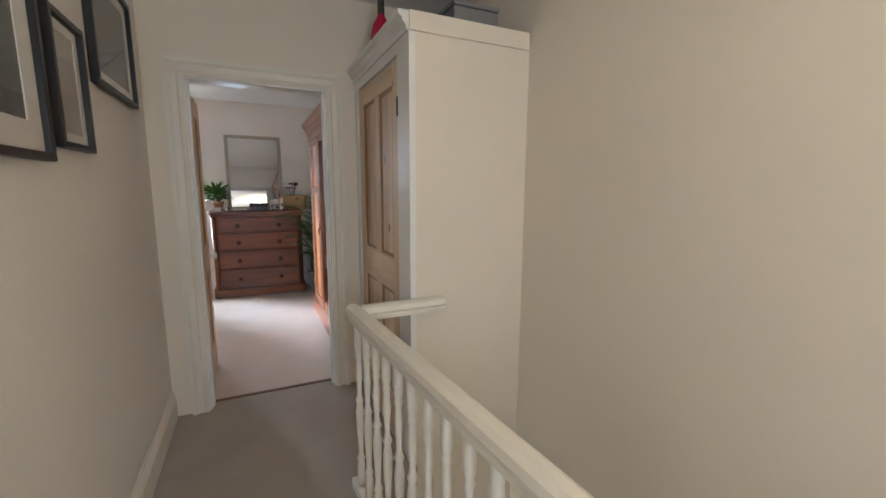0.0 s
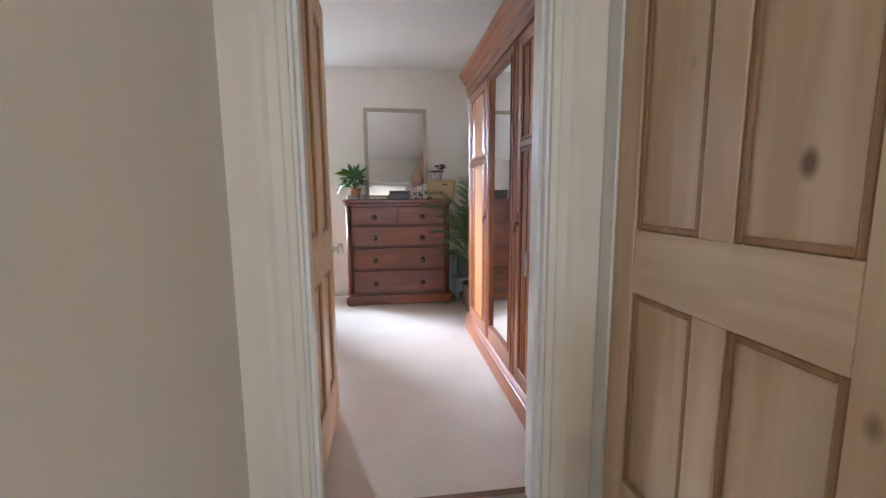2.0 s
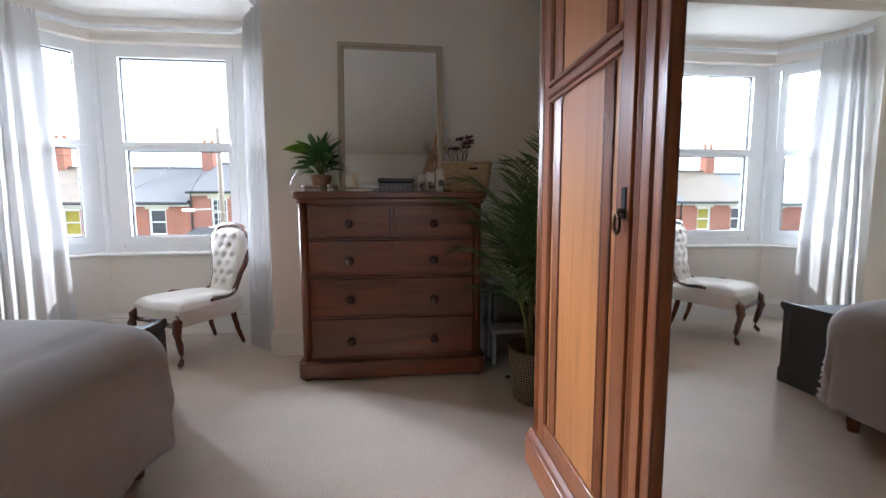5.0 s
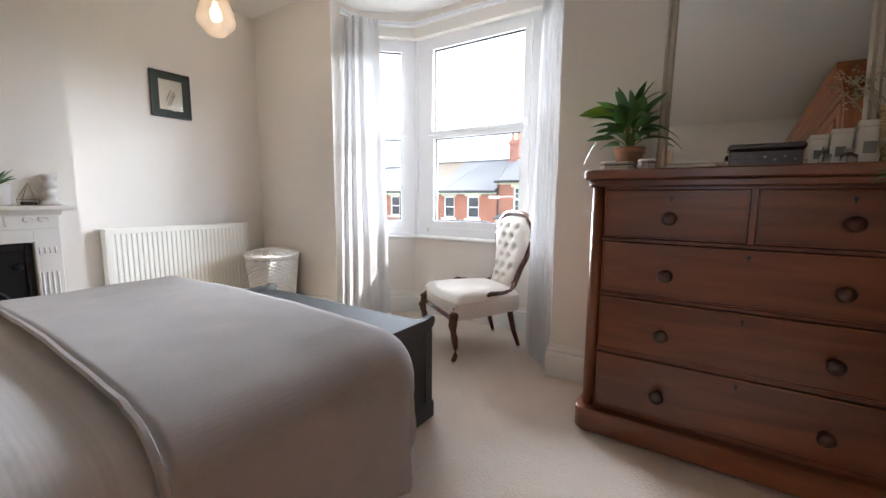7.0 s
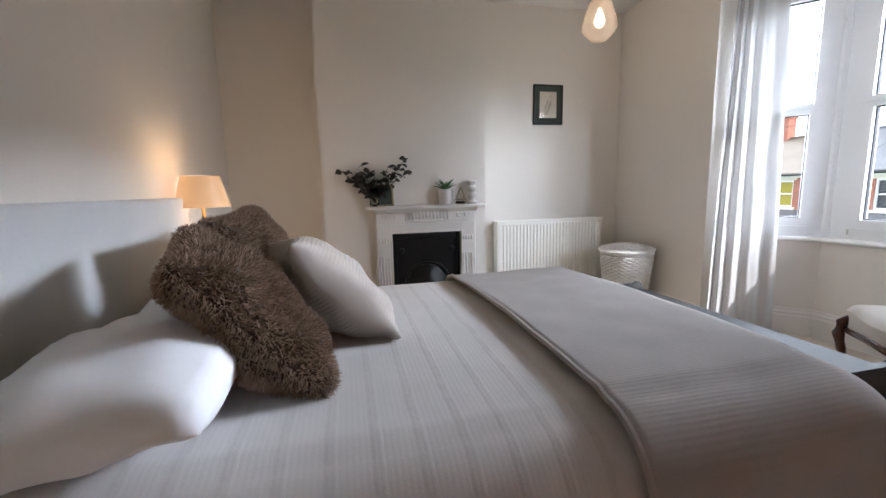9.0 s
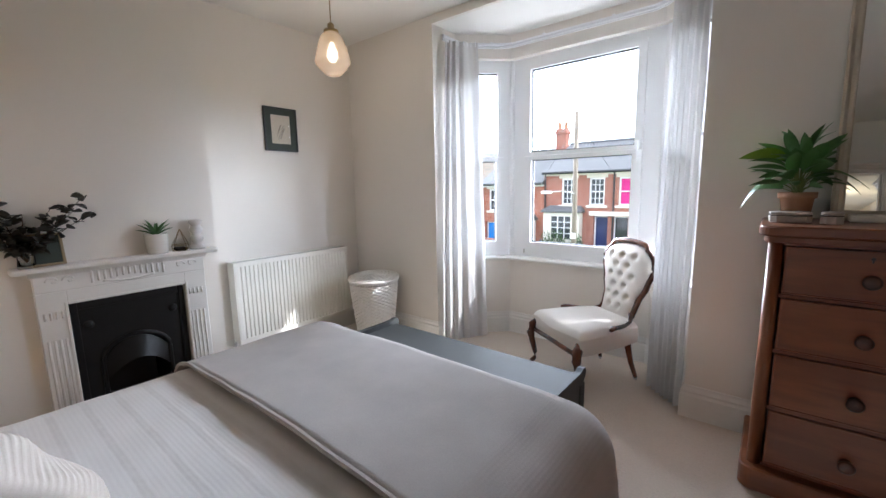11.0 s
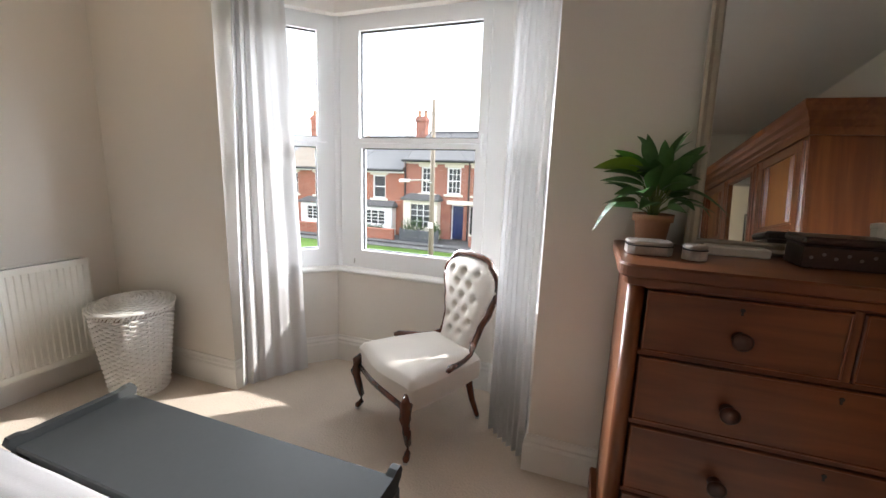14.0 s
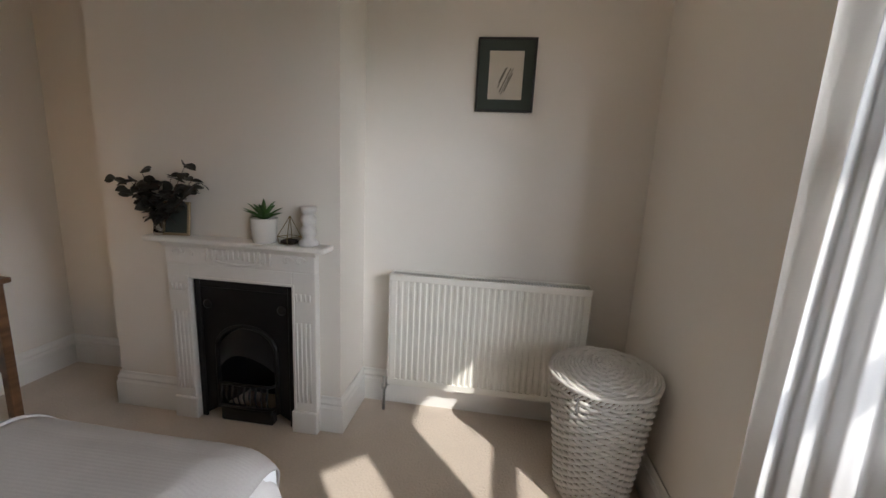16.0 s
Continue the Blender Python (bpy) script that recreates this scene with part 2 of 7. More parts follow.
WALL = material("cream_wall_paint", (0.83, 0.785, 0.72), rough=0.85, vary=0.035, scale=1.6, fine=240, bump=0.06, spec=0.25, dist=0.001)
WARM = material("landing_wall_paint", (0.82, 0.74, 0.62), rough=0.8, vary=0.035, scale=1.5, fine=220, bump=0.06, spec=0.25, dist=0.001)
CEIL = material("white_ceiling_paint", (0.86, 0.84, 0.80), rough=0.9, vary=0.03, scale=1.2, fine=200, bump=0.04, spec=0.2, dist=0.001)
GLOSS = material("white_gloss_paint", (0.84, 0.82, 0.78), rough=0.28, vary=0.03, scale=5, fine=60, bump=0.05, dist=0.001)
CREAMG = material("cream_gloss_paint", (0.82, 0.77, 0.67), rough=0.32, vary=0.04, scale=4, fine=50, bump=0.06, dist=0.001)
UPVC = material("white_plastic_frame", (0.86, 0.87, 0.88), rough=0.3, vary=0.02, scale=4, fine=30, bump=0.02)
CARPET = material("beige_wool_carpet", (0.68, 0.58, 0.48), rough=1.0, vary=0.14, scale=3.5, fine=95, bump=1.0, spec=0.05, sheen=0.3, dist=0.010)
CARPET2 = material("taupe_landing_carpet", (0.42, 0.355, 0.295), rough=1.0, vary=0.16, scale=3.5, fine=150, bump=0.9, spec=0.05, sheen=0.3, dist=0.006)
MAHOG = wood("dark_mahogany", (0.23, 0.076, 0.027), (0.13, 0.041, 0.016), "x", rough=0.36, coat=0.25, grain=16, streak=0.12)
MAHOGV = wood("dark_mahogany_upright", (0.22, 0.074, 0.027), (0.125, 0.040, 0.016), "z", rough=0.36, coat=0.25, grain=16, streak=0.1)
KNOBW = wood("dark_turned_wood", (0.075, 0.028, 0.016), (0.03, 0.012, 0.008), "y", rough=0.3, coat=0.4)
SATIN = wood("honey_satinwood", (0.56, 0.225, 0.062), (0.40, 0.145, 0.038), "z", rough=0.42, coat=0.12, grain=26, streak=0.05)
SATIND = wood("reddish_walnut", (0.38, 0.125, 0.040), (0.25, 0.075, 0.026), "z", rough=0.34, coat=0.20, grain=26, streak=0.05)
SATINH = wood("reddish_walnut_rail", (0.39, 0.13, 0.042), (0.26, 0.08, 0.028), "y", rough=0.34, coat=0.20, grain=26, streak=0.05)
DARKLINE = wood("dark_inlay", (0.26, 0.085, 0.034), (0.16, 0.05, 0.021), "z", rough=0.3, coat=0.4)
PINE = wood("waxed_pine", (0.78, 0.60, 0.40), (0.62, 0.43, 0.255), "z", rough=0.42, coat=0.12, grain=14, streak=0.06, knots=0.85)
PINEH = wood("waxed_pine_rail", (0.82, 0.65, 0.45), (0.68, 0.49, 0.31), "y", rough=0.42, coat=0.12, grain=14, streak=0.06, knots=0.85)
PINEMOULD = wood("darker_pine_moulding", (0.46, 0.275, 0.125), (0.32, 0.175, 0.07), "z", rough=0.4, coat=0.15)
TRUNKG = material("slate_grey_paint", (0.070, 0.073, 0.072), rough=0.65, vary=0.08, scale=5, fine=70, bump=0.06, spec=0.25)
DUVET = cloth("white_waffle_cotton", (0.66, 0.635, 0.62), 0.0, 260, ("Y", 26.0, 0.05), vary=0.05)
puckered(DUVET, 0.085)
SHEET = cloth("white_cotton", (0.86, 0.86, 0.88), 0.0, 300, vary=0.04)
THROW = cloth("grey_wool_throw", (0.46, 0.43, 0.41), 0.0, 220, ("X", 30.0, 0.15), vary=0.12)
CORD = cloth("cream_corduroy", (0.47, 0.42, 0.37), 0.0, 240, vary=0.12)
FUR = material("brown_faux_fur", (0.10, 0.066, 0.046), rough=1.0, vary=0.45, scale=14, fine=160, bump=1.0, spec=0.1, sheen=0.4, dist=0.012)
CURTAIN = cloth("white_linen_curtain", (0.65, 0.64, 0.635), 0.15, 320, vary=0.03)
UPHOL = cloth("cream_upholstery", (0.72, 0.67, 0.605), 0.0, 330, vary=0.05)
CHAIRW = wood("polished_rosewood", (0.135, 0.04, 0.018), (0.05, 0.016, 0.009), "z", rough=0.25, coat=0.5)
IRON = material("black_cast_iron", (0.010, 0.010, 0.011), rough=0.38, vary=0.3, scale=20, fine=120, bump=0.3, spec=0.35)
SOOT = material("sooty_iron", (0.01, 0.01, 0.01), rough=0.8, vary=0.3, scale=20, fine=120, bump=0.3)
RADW = material("cream_radiator_enamel", (0.84, 0.82, 0.75), rough=0.3, vary=0.03, scale=4, fine=40, bump=0.03)
STEEL = material("brushed_steel", (0.55, 0.54, 0.52), rough=0.3, metal=1.0, vary=0.1, fine=90, bump=0.05)
BRASS = material("aged_brass", (0.36, 0.27, 0.13), rough=0.35, metal=1.0, vary=0.2, fine=60, bump=0.08)
BRASSD = material("darkened_brass", (0.16, 0.12, 0.07), rough=0.4, metal=1.0, vary=0.25, fine=60, bump=0.08)
BLACK = material("black_painted_wood", (0.018, 0.018, 0.019), rough=0.4, vary=0.2, scale=8, fine=60, bump=0.05)
BLACKG = material("black_glossy_plastic", (0.01, 0.01, 0.012), rough=0.12, vary=0.1, scale=8, fine=60, bump=0.0)
MATG = material("dark_green_mount", (0.055, 0.068, 0.058), rough=0.9, vary=0.1, scale=8, fine=150, bump=0.1)
PAPER = material("aged_paper", (0.66, 0.60, 0.50), rough=0.9, vary=0.08, scale=9, fine=120, bump=0.05)
PAPERW = material("white_mount_card", (0.78, 0.74, 0.68), rough=0.9, vary=0.04, scale=9, fine=120, bump=0.05)
SKETCH = material("pencil_sketch", (0.42, 0.38, 0.31), rough=0.9, vary=0.35, scale=26, fine=200, bump=0.0)
PHOTO = material("grey_green_photograph", (0.16, 0.165, 0.15), rough=0.6, vary=0.45, scale=7, fine=30, bump=0.0, color2=(0.05, 0.055, 0.05))
PHOTO2 = material("pale_sketch_print", (0.55, 0.50, 0.44), rough=0.7, vary=0.3, scale=9, fine=40, bump=0.0)
WICKW = material("white_painted_wicker", (0.80, 0.77, 0.72), rough=0.6, vary=0.12, scale=30, fine=200, bump=0.3)
# dark tan for the shade showing through the hamper's weave
WICKGAP = material("dark_weave_gap", (0.30, 0.22, 0.15), rough=0.8, vary=0.25, scale=30, fine=200, bump=0.3)
WICKN = material("natural_wicker", (0.68, 0.48, 0.27), rough=0.65, vary=0.22, scale=30, fine=200, bump=0.3)
SILVERF = material("champagne_silver_moulding", (0.50, 0.44, 0.35), rough=0.38, metal=0.55, vary=0.12, scale=9, fine=60, bump=0.1)
GILT = material("dull_gilt_slip", (0.42, 0.33, 0.20), rough=0.35, metal=0.8, vary=0.12, scale=9, fine=60, bump=0.1)
TERRA = material("terracotta", (0.42, 0.22, 0.12), rough=0.85, vary=0.15, scale=12, fine=90, bump=0.2)
SOIL = material("potting_soil", (0.03, 0.02, 0.013), rough=1.0, vary=0.4, scale=40, fine=200, bump=0.8)
LEAF = material("dark_green_leaf", (0.075, 0.175, 0.045), rough=0.48, vary=0.35, scale=9, fine=60, bump=0.15, per_piece=0.3)
LEAFY = material("bright_young_leaf", (0.22, 0.36, 0.03), rough=0.4, vary=0.2, scale=9, fine=60, bump=0.15)
PALM = material("palm_leaf", (0.105, 0.185, 0.055), rough=0.5, vary=0.4, scale=6, fine=60, bump=0.1, per_piece=0.3)
PALMST = material("palm_stem", (0.17, 0.20, 0.055), rough=0.55, vary=0.25, scale=12, fine=80, bump=0.1)
DRYLEAF = material("withered_brown_leaf", (0.24, 0.14, 0.06), rough=0.8, vary=0.3, scale=12, fine=80, bump=0.2)
EUC = material("grey_green_eucalyptus_leaf", (0.042, 0.042, 0.034), rough=0.55, vary=0.45, scale=14, fine=60, bump=0.1, per_piece=0.4)
TWIG = material("brown_twig", (0.10, 0.06, 0.035), rough=0.8, vary=0.2, scale=20, fine=100, bump=0.2)
DRYF = material("dried_plum_flower", (0.115, 0.04, 0.045), rough=0.9, vary=0.3, scale=30, fine=150, bump=0.4)
DRYC = material("dried_cream_flower", (0.52, 0.42, 0.30), rough=0.9, vary=0.25, scale=30, fine=150, bump=0.4)
CERAM = material("white_glazed_ceramic", (0.82, 0.80, 0.76), rough=0.2, vary=0.03, scale=6, fine=40, bump=0.02)
STONEW = material("white_plaster_cast", (0.72, 0.70, 0.67), rough=0.75, vary=0.12, scale=20, fine=120, bump=0.3)
MARBLE = material("veined_stone_box", (0.50, 0.44, 0.40), rough=0.35, vary=0.3, scale=24, fine=90, bump=0.05)
SHELLB = material("dark_inlaid_lacquer", (0.05, 0.032, 0.028), rough=0.3, vary=0.6, scale=40, fine=160, bump=0.05, color2=(0.008, 0.006, 0.006))
PINKR = material("crimson_glass", (0.52, 0.012, 0.06), rough=0.2, vary=0.15, scale=9, fine=40, bump=0.0)
FABBOX = material("grey_felt_box", (0.17, 0.17, 0.17), rough=0.95, vary=0.15, scale=14, fine=180, bump=0.4)
TABLEW = wood("brown_oak", (0.20, 0.105, 0.05), (0.10, 0.05, 0.024), "x", rough=0.4, coat=0.2)
HEADB = cloth("pale_grey_linen", (0.62, 0.62, 0.61), 0.0, 300, vary=0.06)
STOOLW = material("chipped_white_paint", (0.68, 0.67, 0.65), rough=0.55, vary=0.14, scale=14, fine=90, bump=0.12)
GREYBOX = material("grey_card_box", (0.24, 0.235, 0.23), rough=0.9, vary=0.1, scale=9, fine=90, bump=0.1)
GLASS = pane_glass("clear_glass")
VASEG = material("thick_clear_glass", (0.93, 0.96, 0.95), rough=0.04, vary=0.0, bump=0.0, trans=1.0)
MIRROR = material("silvered_mirror", (0.88, 0.90, 0.90), rough=0.015, metal=1.0, vary=0.0, bump=0.0)
GASKET = material("black_rubber_gasket", (0.02, 0.02, 0.021), rough=0.6, vary=0.1, bump=0.05)
SHADEG = glowing("warm_lit_frosted_glass", (1.0, 0.70, 0.45), 0.42, base=(0.80, 0.74, 0.68))
SHADEF = glowing("warm_lit_lampshade", (1.0, 0.50, 0.20), 0.4, base=(0.6, 0.42, 0.25))
BULB = glowing("lit_bulb", (1.0, 0.80, 0.52), 6.0)
BRICK = brickwork("red_brick", (0.42, 0.15, 0.095), (0.33, 0.105, 0.068), (0.42, 0.31, 0.25))
BRICK2 = brickwork("orange_red_brick", (0.44, 0.14, 0.075), (0.35, 0.10, 0.055), (0.45, 0.33, 0.26))
SLATE = material("grey_roof_slate", (0.125, 0.125, 0.123), rough=0.75, vary=0.3, scale=1.6, fine=14, bump=0.4, stretch=(1, 1, 4), dist=0.03)
TILEB = material("mossy_brown_roof_tile", (0.16, 0.125, 0.085), rough=0.85, vary=0.35, scale=1.8, fine=12, bump=0.5, dist=0.03)
STONE = material("painted_stone_lintel", (0.72, 0.67, 0.56), rough=0.8, vary=0.1, scale=3, fine=40, bump=0.15)
OUTWH = material("white_painted_joinery", (0.78, 0.78, 0.76), rough=0.5, vary=0.05, scale=3, fine=30, bump=0.05)
DARKGL = material("dark_house_window_glass", (0.055, 0.06, 0.065), rough=0.06, vary=0.3, scale=1.2, fine=9, bump=0.0)
PINKBL = material("magenta_blind", (0.55, 0.03, 0.20), rough=0.9, vary=0.06, scale=5, fine=40, bump=0.05)
YELLBL = material("olive_yellow_curtain", (0.36, 0.30, 0.05), rough=0.9, vary=0.15, scale=5, fine=40, bump=0.05)
BLUED = material("navy_blue_door_paint", (0.018, 0.028, 0.10), rough=0.35, vary=0.08, scale=4, fine=30, bump=0.05)
SKYD = material("bright_blue_door_paint", (0.02, 0.22, 0.62), rough=0.35, vary=0.08, scale=4, fine=30, bump=0.05)
LAWN = material("lawn_grass", (0.085, 0.15, 0.028), rough=1.0, vary=0.4, scale=0.9, fine=28, bump=0.9, spec=0.1, dist=0.05)
ASPH = material("grey_asphalt", (0.085, 0.083, 0.08), rough=0.95, vary=0.2, scale=1.2, fine=60, bump=0.4)
BOUNCEG = material("neutral_bounce_grey", (0.40, 0.385, 0.36), rough=0.95, vary=0.15, scale=1.2, fine=60, bump=0.3)
DIRT = material("worn_earth_path", (0.34, 0.26, 0.17), rough=1.0, vary=0.2, scale=2.5, fine=40, bump=0.5)
HEDGE = material("hedge_leaf", (0.055, 0.115, 0.022), rough=0.8, vary=0.4, scale=9, fine=50, bump=0.5)
SLATW = material("grey_fence_board", (0.10, 0.105, 0.11), rough=0.8, vary=0.15, scale=3, fine=30, bump=0.2)
POLEW = material("weathered_pole", (0.20, 0.165, 0.125), rough=0.9, vary=0.2, scale=4, fine=30, bump=0.3, stretch=(1, 1, 0.1))
CABLE = material("black_cable", (0.015, 0.015, 0.015), rough=0.6, vary=0.1, bump=0.0)
PORC = material("cream_porcelain", (0.72, 0.68, 0.60), rough=0.15, vary=0.04, bump=0.0)


# ---- building helpers ----
ROOT = {}


def thing(name, label, category, x=0, y=0, z=0, rz=0, group="", kind=""):
    """An Empty at a thing's base; its parts are given in world coordinates unless local."""
    e = new(name)
    e.empty_display_size = 0.05
    e.matrix_world = pose(x, y, z, 0, 0, rz)
    ROOT[e] = pose(x, y, z, 0, 0, rz)
    return tagged(e, label, category, group, kind)


def part(name, bm, mat, parent=None, label="", local=True, smooth=False):
    """Links a bmesh as one mesh object under a thing or a part."""
    if parent is not None and not local:
        bm.transform(ROOT[parent].inverted())
    me = bpy.data.meshes.new(name)
    bmesh.ops.recalc_face_normals(bm, faces=bm.faces)
    bm.to_mesh(me)
    bm.free()
    me.materials.append(mat)
    if smooth:
        for p in me.polygons:
            p.use_smooth = True
    ob = new(name, me)
    if parent is not None:
        ob.parent = parent
        ROOT[ob] = ROOT.get(parent, Matrix.Identity(4))
    return tagged(ob, label)


def setting(name, bm, mat, label="", smooth=False):
    return tagged(part(name, bm, mat, smooth=smooth), label, kind="structure")


def bx(x0, x1, y0, y1, z0, z1, bevel=0.0, bm=None, m=None, seg=1):
    """A box between two corners, its edges rounded by bevel."""
    own = bmesh.new()
    bmesh.ops.create_cube(own, size=1, matrix=Matrix.LocRotScale(((x0 + x1) / 2, (y0 + y1) / 2, (z0 + z1) / 2), None, (abs(x1 - x0), abs(y1 - y0), abs(z1 - z0))))
    if bevel:
        bmesh.ops.bevel(own, geom=own.edges[:], offset=bevel, segments=seg, affect="EDGES", profile=0.7)
    return merge(own, bm, m)


def merge(own, bm=None, m=None):
    if m is not None:
        own.transform(m)
    if bm is None:
        return own
    me = bpy.data.meshes.new("scratch")
    own.to_mesh(me)
    own.free()
    bm.from_mesh(me)
    bpy.data.meshes.remove(me)
    return bm


def prism(points, z0, z1, bm=None, m=None, bevel=0.0):
    own = bmesh.new()
    lo = [own.verts.new((x, y, z0)) for x, y in points]
    hi = [own.verts.new((x, y, z1)) for x, y in points]
    n = len(points)
    own.faces.new(lo[::-1])
    own.faces.new(hi)
    for i in range(n):
        own.faces.new((lo[i], lo[(i + 1) % n], hi[(i + 1) % n], hi[i]))
    if bevel:
        bmesh.ops.recalc_face_normals(own, faces=own.faces)
        bmesh.ops.bevel(own, geom=own.edges[:], offset=bevel, segments=1, affect="EDGES")
    return merge(own, bm, m)


def lathe(profile, seg=24, bm=None, m=None):
    """Turns (radius, height) pairs round z."""
    own = bmesh.new()
    rings = []
    for r, z in profile:
        if r < 1e-5:
            rings.append([own.verts.new((0, 0, z))])
        else:
            rings.append([own.verts.new((r * math.cos(2 * math.pi * i / seg), r * math.sin(2 * math.pi * i / seg), z)) for i in range(seg)])
    for a, b in zip(rings, rings[1:]):
        for i in range(seg):
            j = (i + 1) % seg
            if len(a) == 1 and len(b) > 1:
                own.faces.new((a[0], b[j], b[i]))
            elif len(b) == 1 and len(a) > 1:
                own.faces.new((a[i], a[j], b[0]))
            elif len(a) > 1:
                own.faces.new((a[i], a[j], b[j], b[i]))
    return merge(own, bm, m)


def tube(points, radii, seg=8, bm=None, m=None, squash=1.0, closed=False):
    """A rod along points; radii is a number or one a point."""
    own = bmesh.new()
    pts = [Vector(p) for p in points]
    n = len(pts)
    rr = radii if isinstance(radii, (list, tuple)) else [radii] * n
    rings = []
    ref = Vector((0, 0, 1))
    for i, p in enumerate(pts):
        if closed:
            d = pts[(i + 1) % n] - pts[i - 1]
        else:
            d = pts[min(i + 1, n - 1)] - pts[max(i - 1, 0)]
        d.normalize()
        a = d.cross(ref)
        if a.length < 0.1:
            a = d.cross(Vector((1, 0, 0)))
        a.normalize()
        b = a.cross(d).normalized()
        rings.append([own.verts.new(p + rr[i] * (math.cos(2 * math.pi * k / seg) * a + squash * math.sin(2 * math.pi * k / seg) * b)) for k in range(seg)])
    pairs = list(zip(rings, rings[1:])) + ([(rings[-1], rings[0])] if closed else [])
    for r0, r1 in pairs:
        for k in range(seg):
            own.faces.new((r0[k], r0[(k + 1) % seg], r1[(k + 1) % seg], r1[k]))
    if not closed:
        own.faces.new(rings[0][::-1])
        own.faces.new(rings[-1])
    return merge(own, bm, m)


def sheet(nu, nv, f, bm=None):
    """A grid surface from f(u, v), with u and v from 0 to 1."""
    own = bmesh.new()
    g = [[own.verts.new(f(i / nu, j / nv)) for j in range(nv + 1)] for i in range(nu + 1)]
    for i in range(nu):
        for j in range(nv):
            own.faces.new((g[i][j], g[i + 1][j], g[i + 1][j + 1], g[i][j + 1]))
    return merge(own, bm)


def profile_run(profile, p0, p1, inward, bm=None, miter0=0.0, miter1=0.0):
    """Sweeps (out, up) pairs from p0 to p1; inward is the way out of the wall. miter: how much longer each end is per metre out."""
    own = bmesh.new()
    a, b, n = Vector((*p0, 0)), Vector((*p1, 0)), Vector((*inward, 0)).normalized()
    d = (b - a).normalized()
    r0 = [own.verts.new(a + n * o - d * miter0 * o + Vector((0, 0, u))) for o, u in profile]
    r1 = [own.verts.new(b + n * o + d * miter1 * o + Vector((0, 0, u))) for o, u in profile]
    k = len(profile)
    for i in range(k - 1):
        own.faces.new((r0[i], r0[i + 1], r1[i + 1], r1[i]))
    own.faces.new(r0)
    own.faces.new(r1[::-1])
    return merge(own, bm)


def wall_cells(u0, u1, z0, z1, holes, d0, d1, axis="x"):
    """A wall with through openings (u0, u1, z0, z1), from depth d0 to d1."""
    us = sorted({u0, u1, *[h[0] for h in holes], *[h[1] for h in holes]})
    zs = sorted({z0, z1, *[h[2] for h in holes], *[h[3] for h in holes]})
    bm = bmesh.new()
    for a, b in zip(us, us[1:]):
        for c, d in zip(zs, zs[1:]):
            mu, mz = (a + b) / 2, (c + d) / 2
            if not any(h[0] < mu < h[1] and h[2] < mz < h[3] for h in holes):
                if axis == "x":
                    bx(a, b, d0, d1, c, d, bm=bm)
                else:
                    bx(d0, d1, a, b, c, d, bm=bm)
    bmesh.ops.remove_doubles(bm, verts=bm.verts, dist=0.0004)
    gone = [f for f in bm.faces if all(len(e.link_faces) > 2 for e in f.edges)]
    seen = {}
    for f in bm.faces:
        seen.setdefault(tuple(round(v, 3) for v in f.calc_center_median()), []).append(f)
    bmesh.ops.delete(bm, geom=[f for fs in seen.values() if len(fs) > 1 for f in fs], context="FACES")
    return bm


# ---- the rooms ----
XL, XR, YW, YD = -2.55, 2.02, 7.62, 4.38    # left wall, right wall, window wall, door wall (room side)
YL, H = 4.25, 2.51                           # door wall (landing side), ceiling
BAYL, BAYR, BAYF, BAYS = -1.57, 0.18, 8.22, 7.90
CX = (BAYL + BAYR) / 2


def mx(x):
    return 2 * CX - x


bay_floor = [(XL, YL + 0.10), (XR, YL + 0.10), (XR, YW), (BAYR, YW), (BAYR, BAYS), (mx(-1.25), BAYF), (-1.25, BAYF), (BAYL, BAYS), (BAYL, YW), (XL, YW)]
setting("floor_bedroom", prism(bay_floor, -0.15, 0.0), CARPET, "beige wool carpet over the whole bedroom floor")
setting("floor_landing", prism([(0.44, -1.2), (1.52, -1.2), (1.42, 3.15), (1.61, 3.15), (1.61, YL), (1.43, YL), (1.43, YL + 0.10), (0.64, YL + 0.10), (0.64, YL), (0.44, YL)], -0.15, 0.0), CARPET2, "taupe carpet along the landing")
# unseen slab added inside the cupboard to stop light leaking under its door
setting("floor_cupboard", bx(1.612, 2.25, 3.262, YL - 0.008, -0.15, 0.0), CARPET2)
setting("floor_stairwell", bx(1.3, 2.4, -1.3, 3.4, -2.5, -2.4), CARPET2)
setting("threshold_strip", bx(0.645, 1.415, YL + 0.085, YL + 0.115, 0.0, 0.006, 0.002), TABLEW)

setting("wall_left", bx(XL - 0.15, XL, YL, YW + 0.3, -0.15, 2.7), WALL)
setting("wall_right", bx(XR, XR + 0.15, YD, YW + 0.3, -0.15, 2.7), WALL)
setting("wall_window_left", bx(XL, BAYL, YW, BAYS + 0.085, -0.15, 2.6), WALL)
setting("wall_window_right", bx(BAYR, XR, YW, BAYS + 0.085, -0.15, 2.6), WALL)
setting("wall_above_bay", bx(BAYL, BAYR, YW, YW + 0.03, 2.45, 2.6), WALL)
setting("ceiling_bay", prism([(BAYL, YW + 0.03), (BAYR, YW + 0.03), (BAYR, BAYS), (mx(-1.25) + 0.05, BAYF + 0.12), (-1.30, BAYF + 0.12), (BAYL, BAYS)], 2.45, 2.6), CEIL)
DOOR = (0.645, 1.415, 0.0, 2.015)
LINED = (0.615, 1.445, 0.0, 2.045)
setting("wall_door", wall_cells(XL, XR, 0.0, 2.7, [LINED], YL + 0.004, YD), WALL)
setting("wall_landing_end", wall_cells(0.44, 2.4, 0.0, 2.7, [LINED], YL - 0.006, YL + 0.004), WARM)
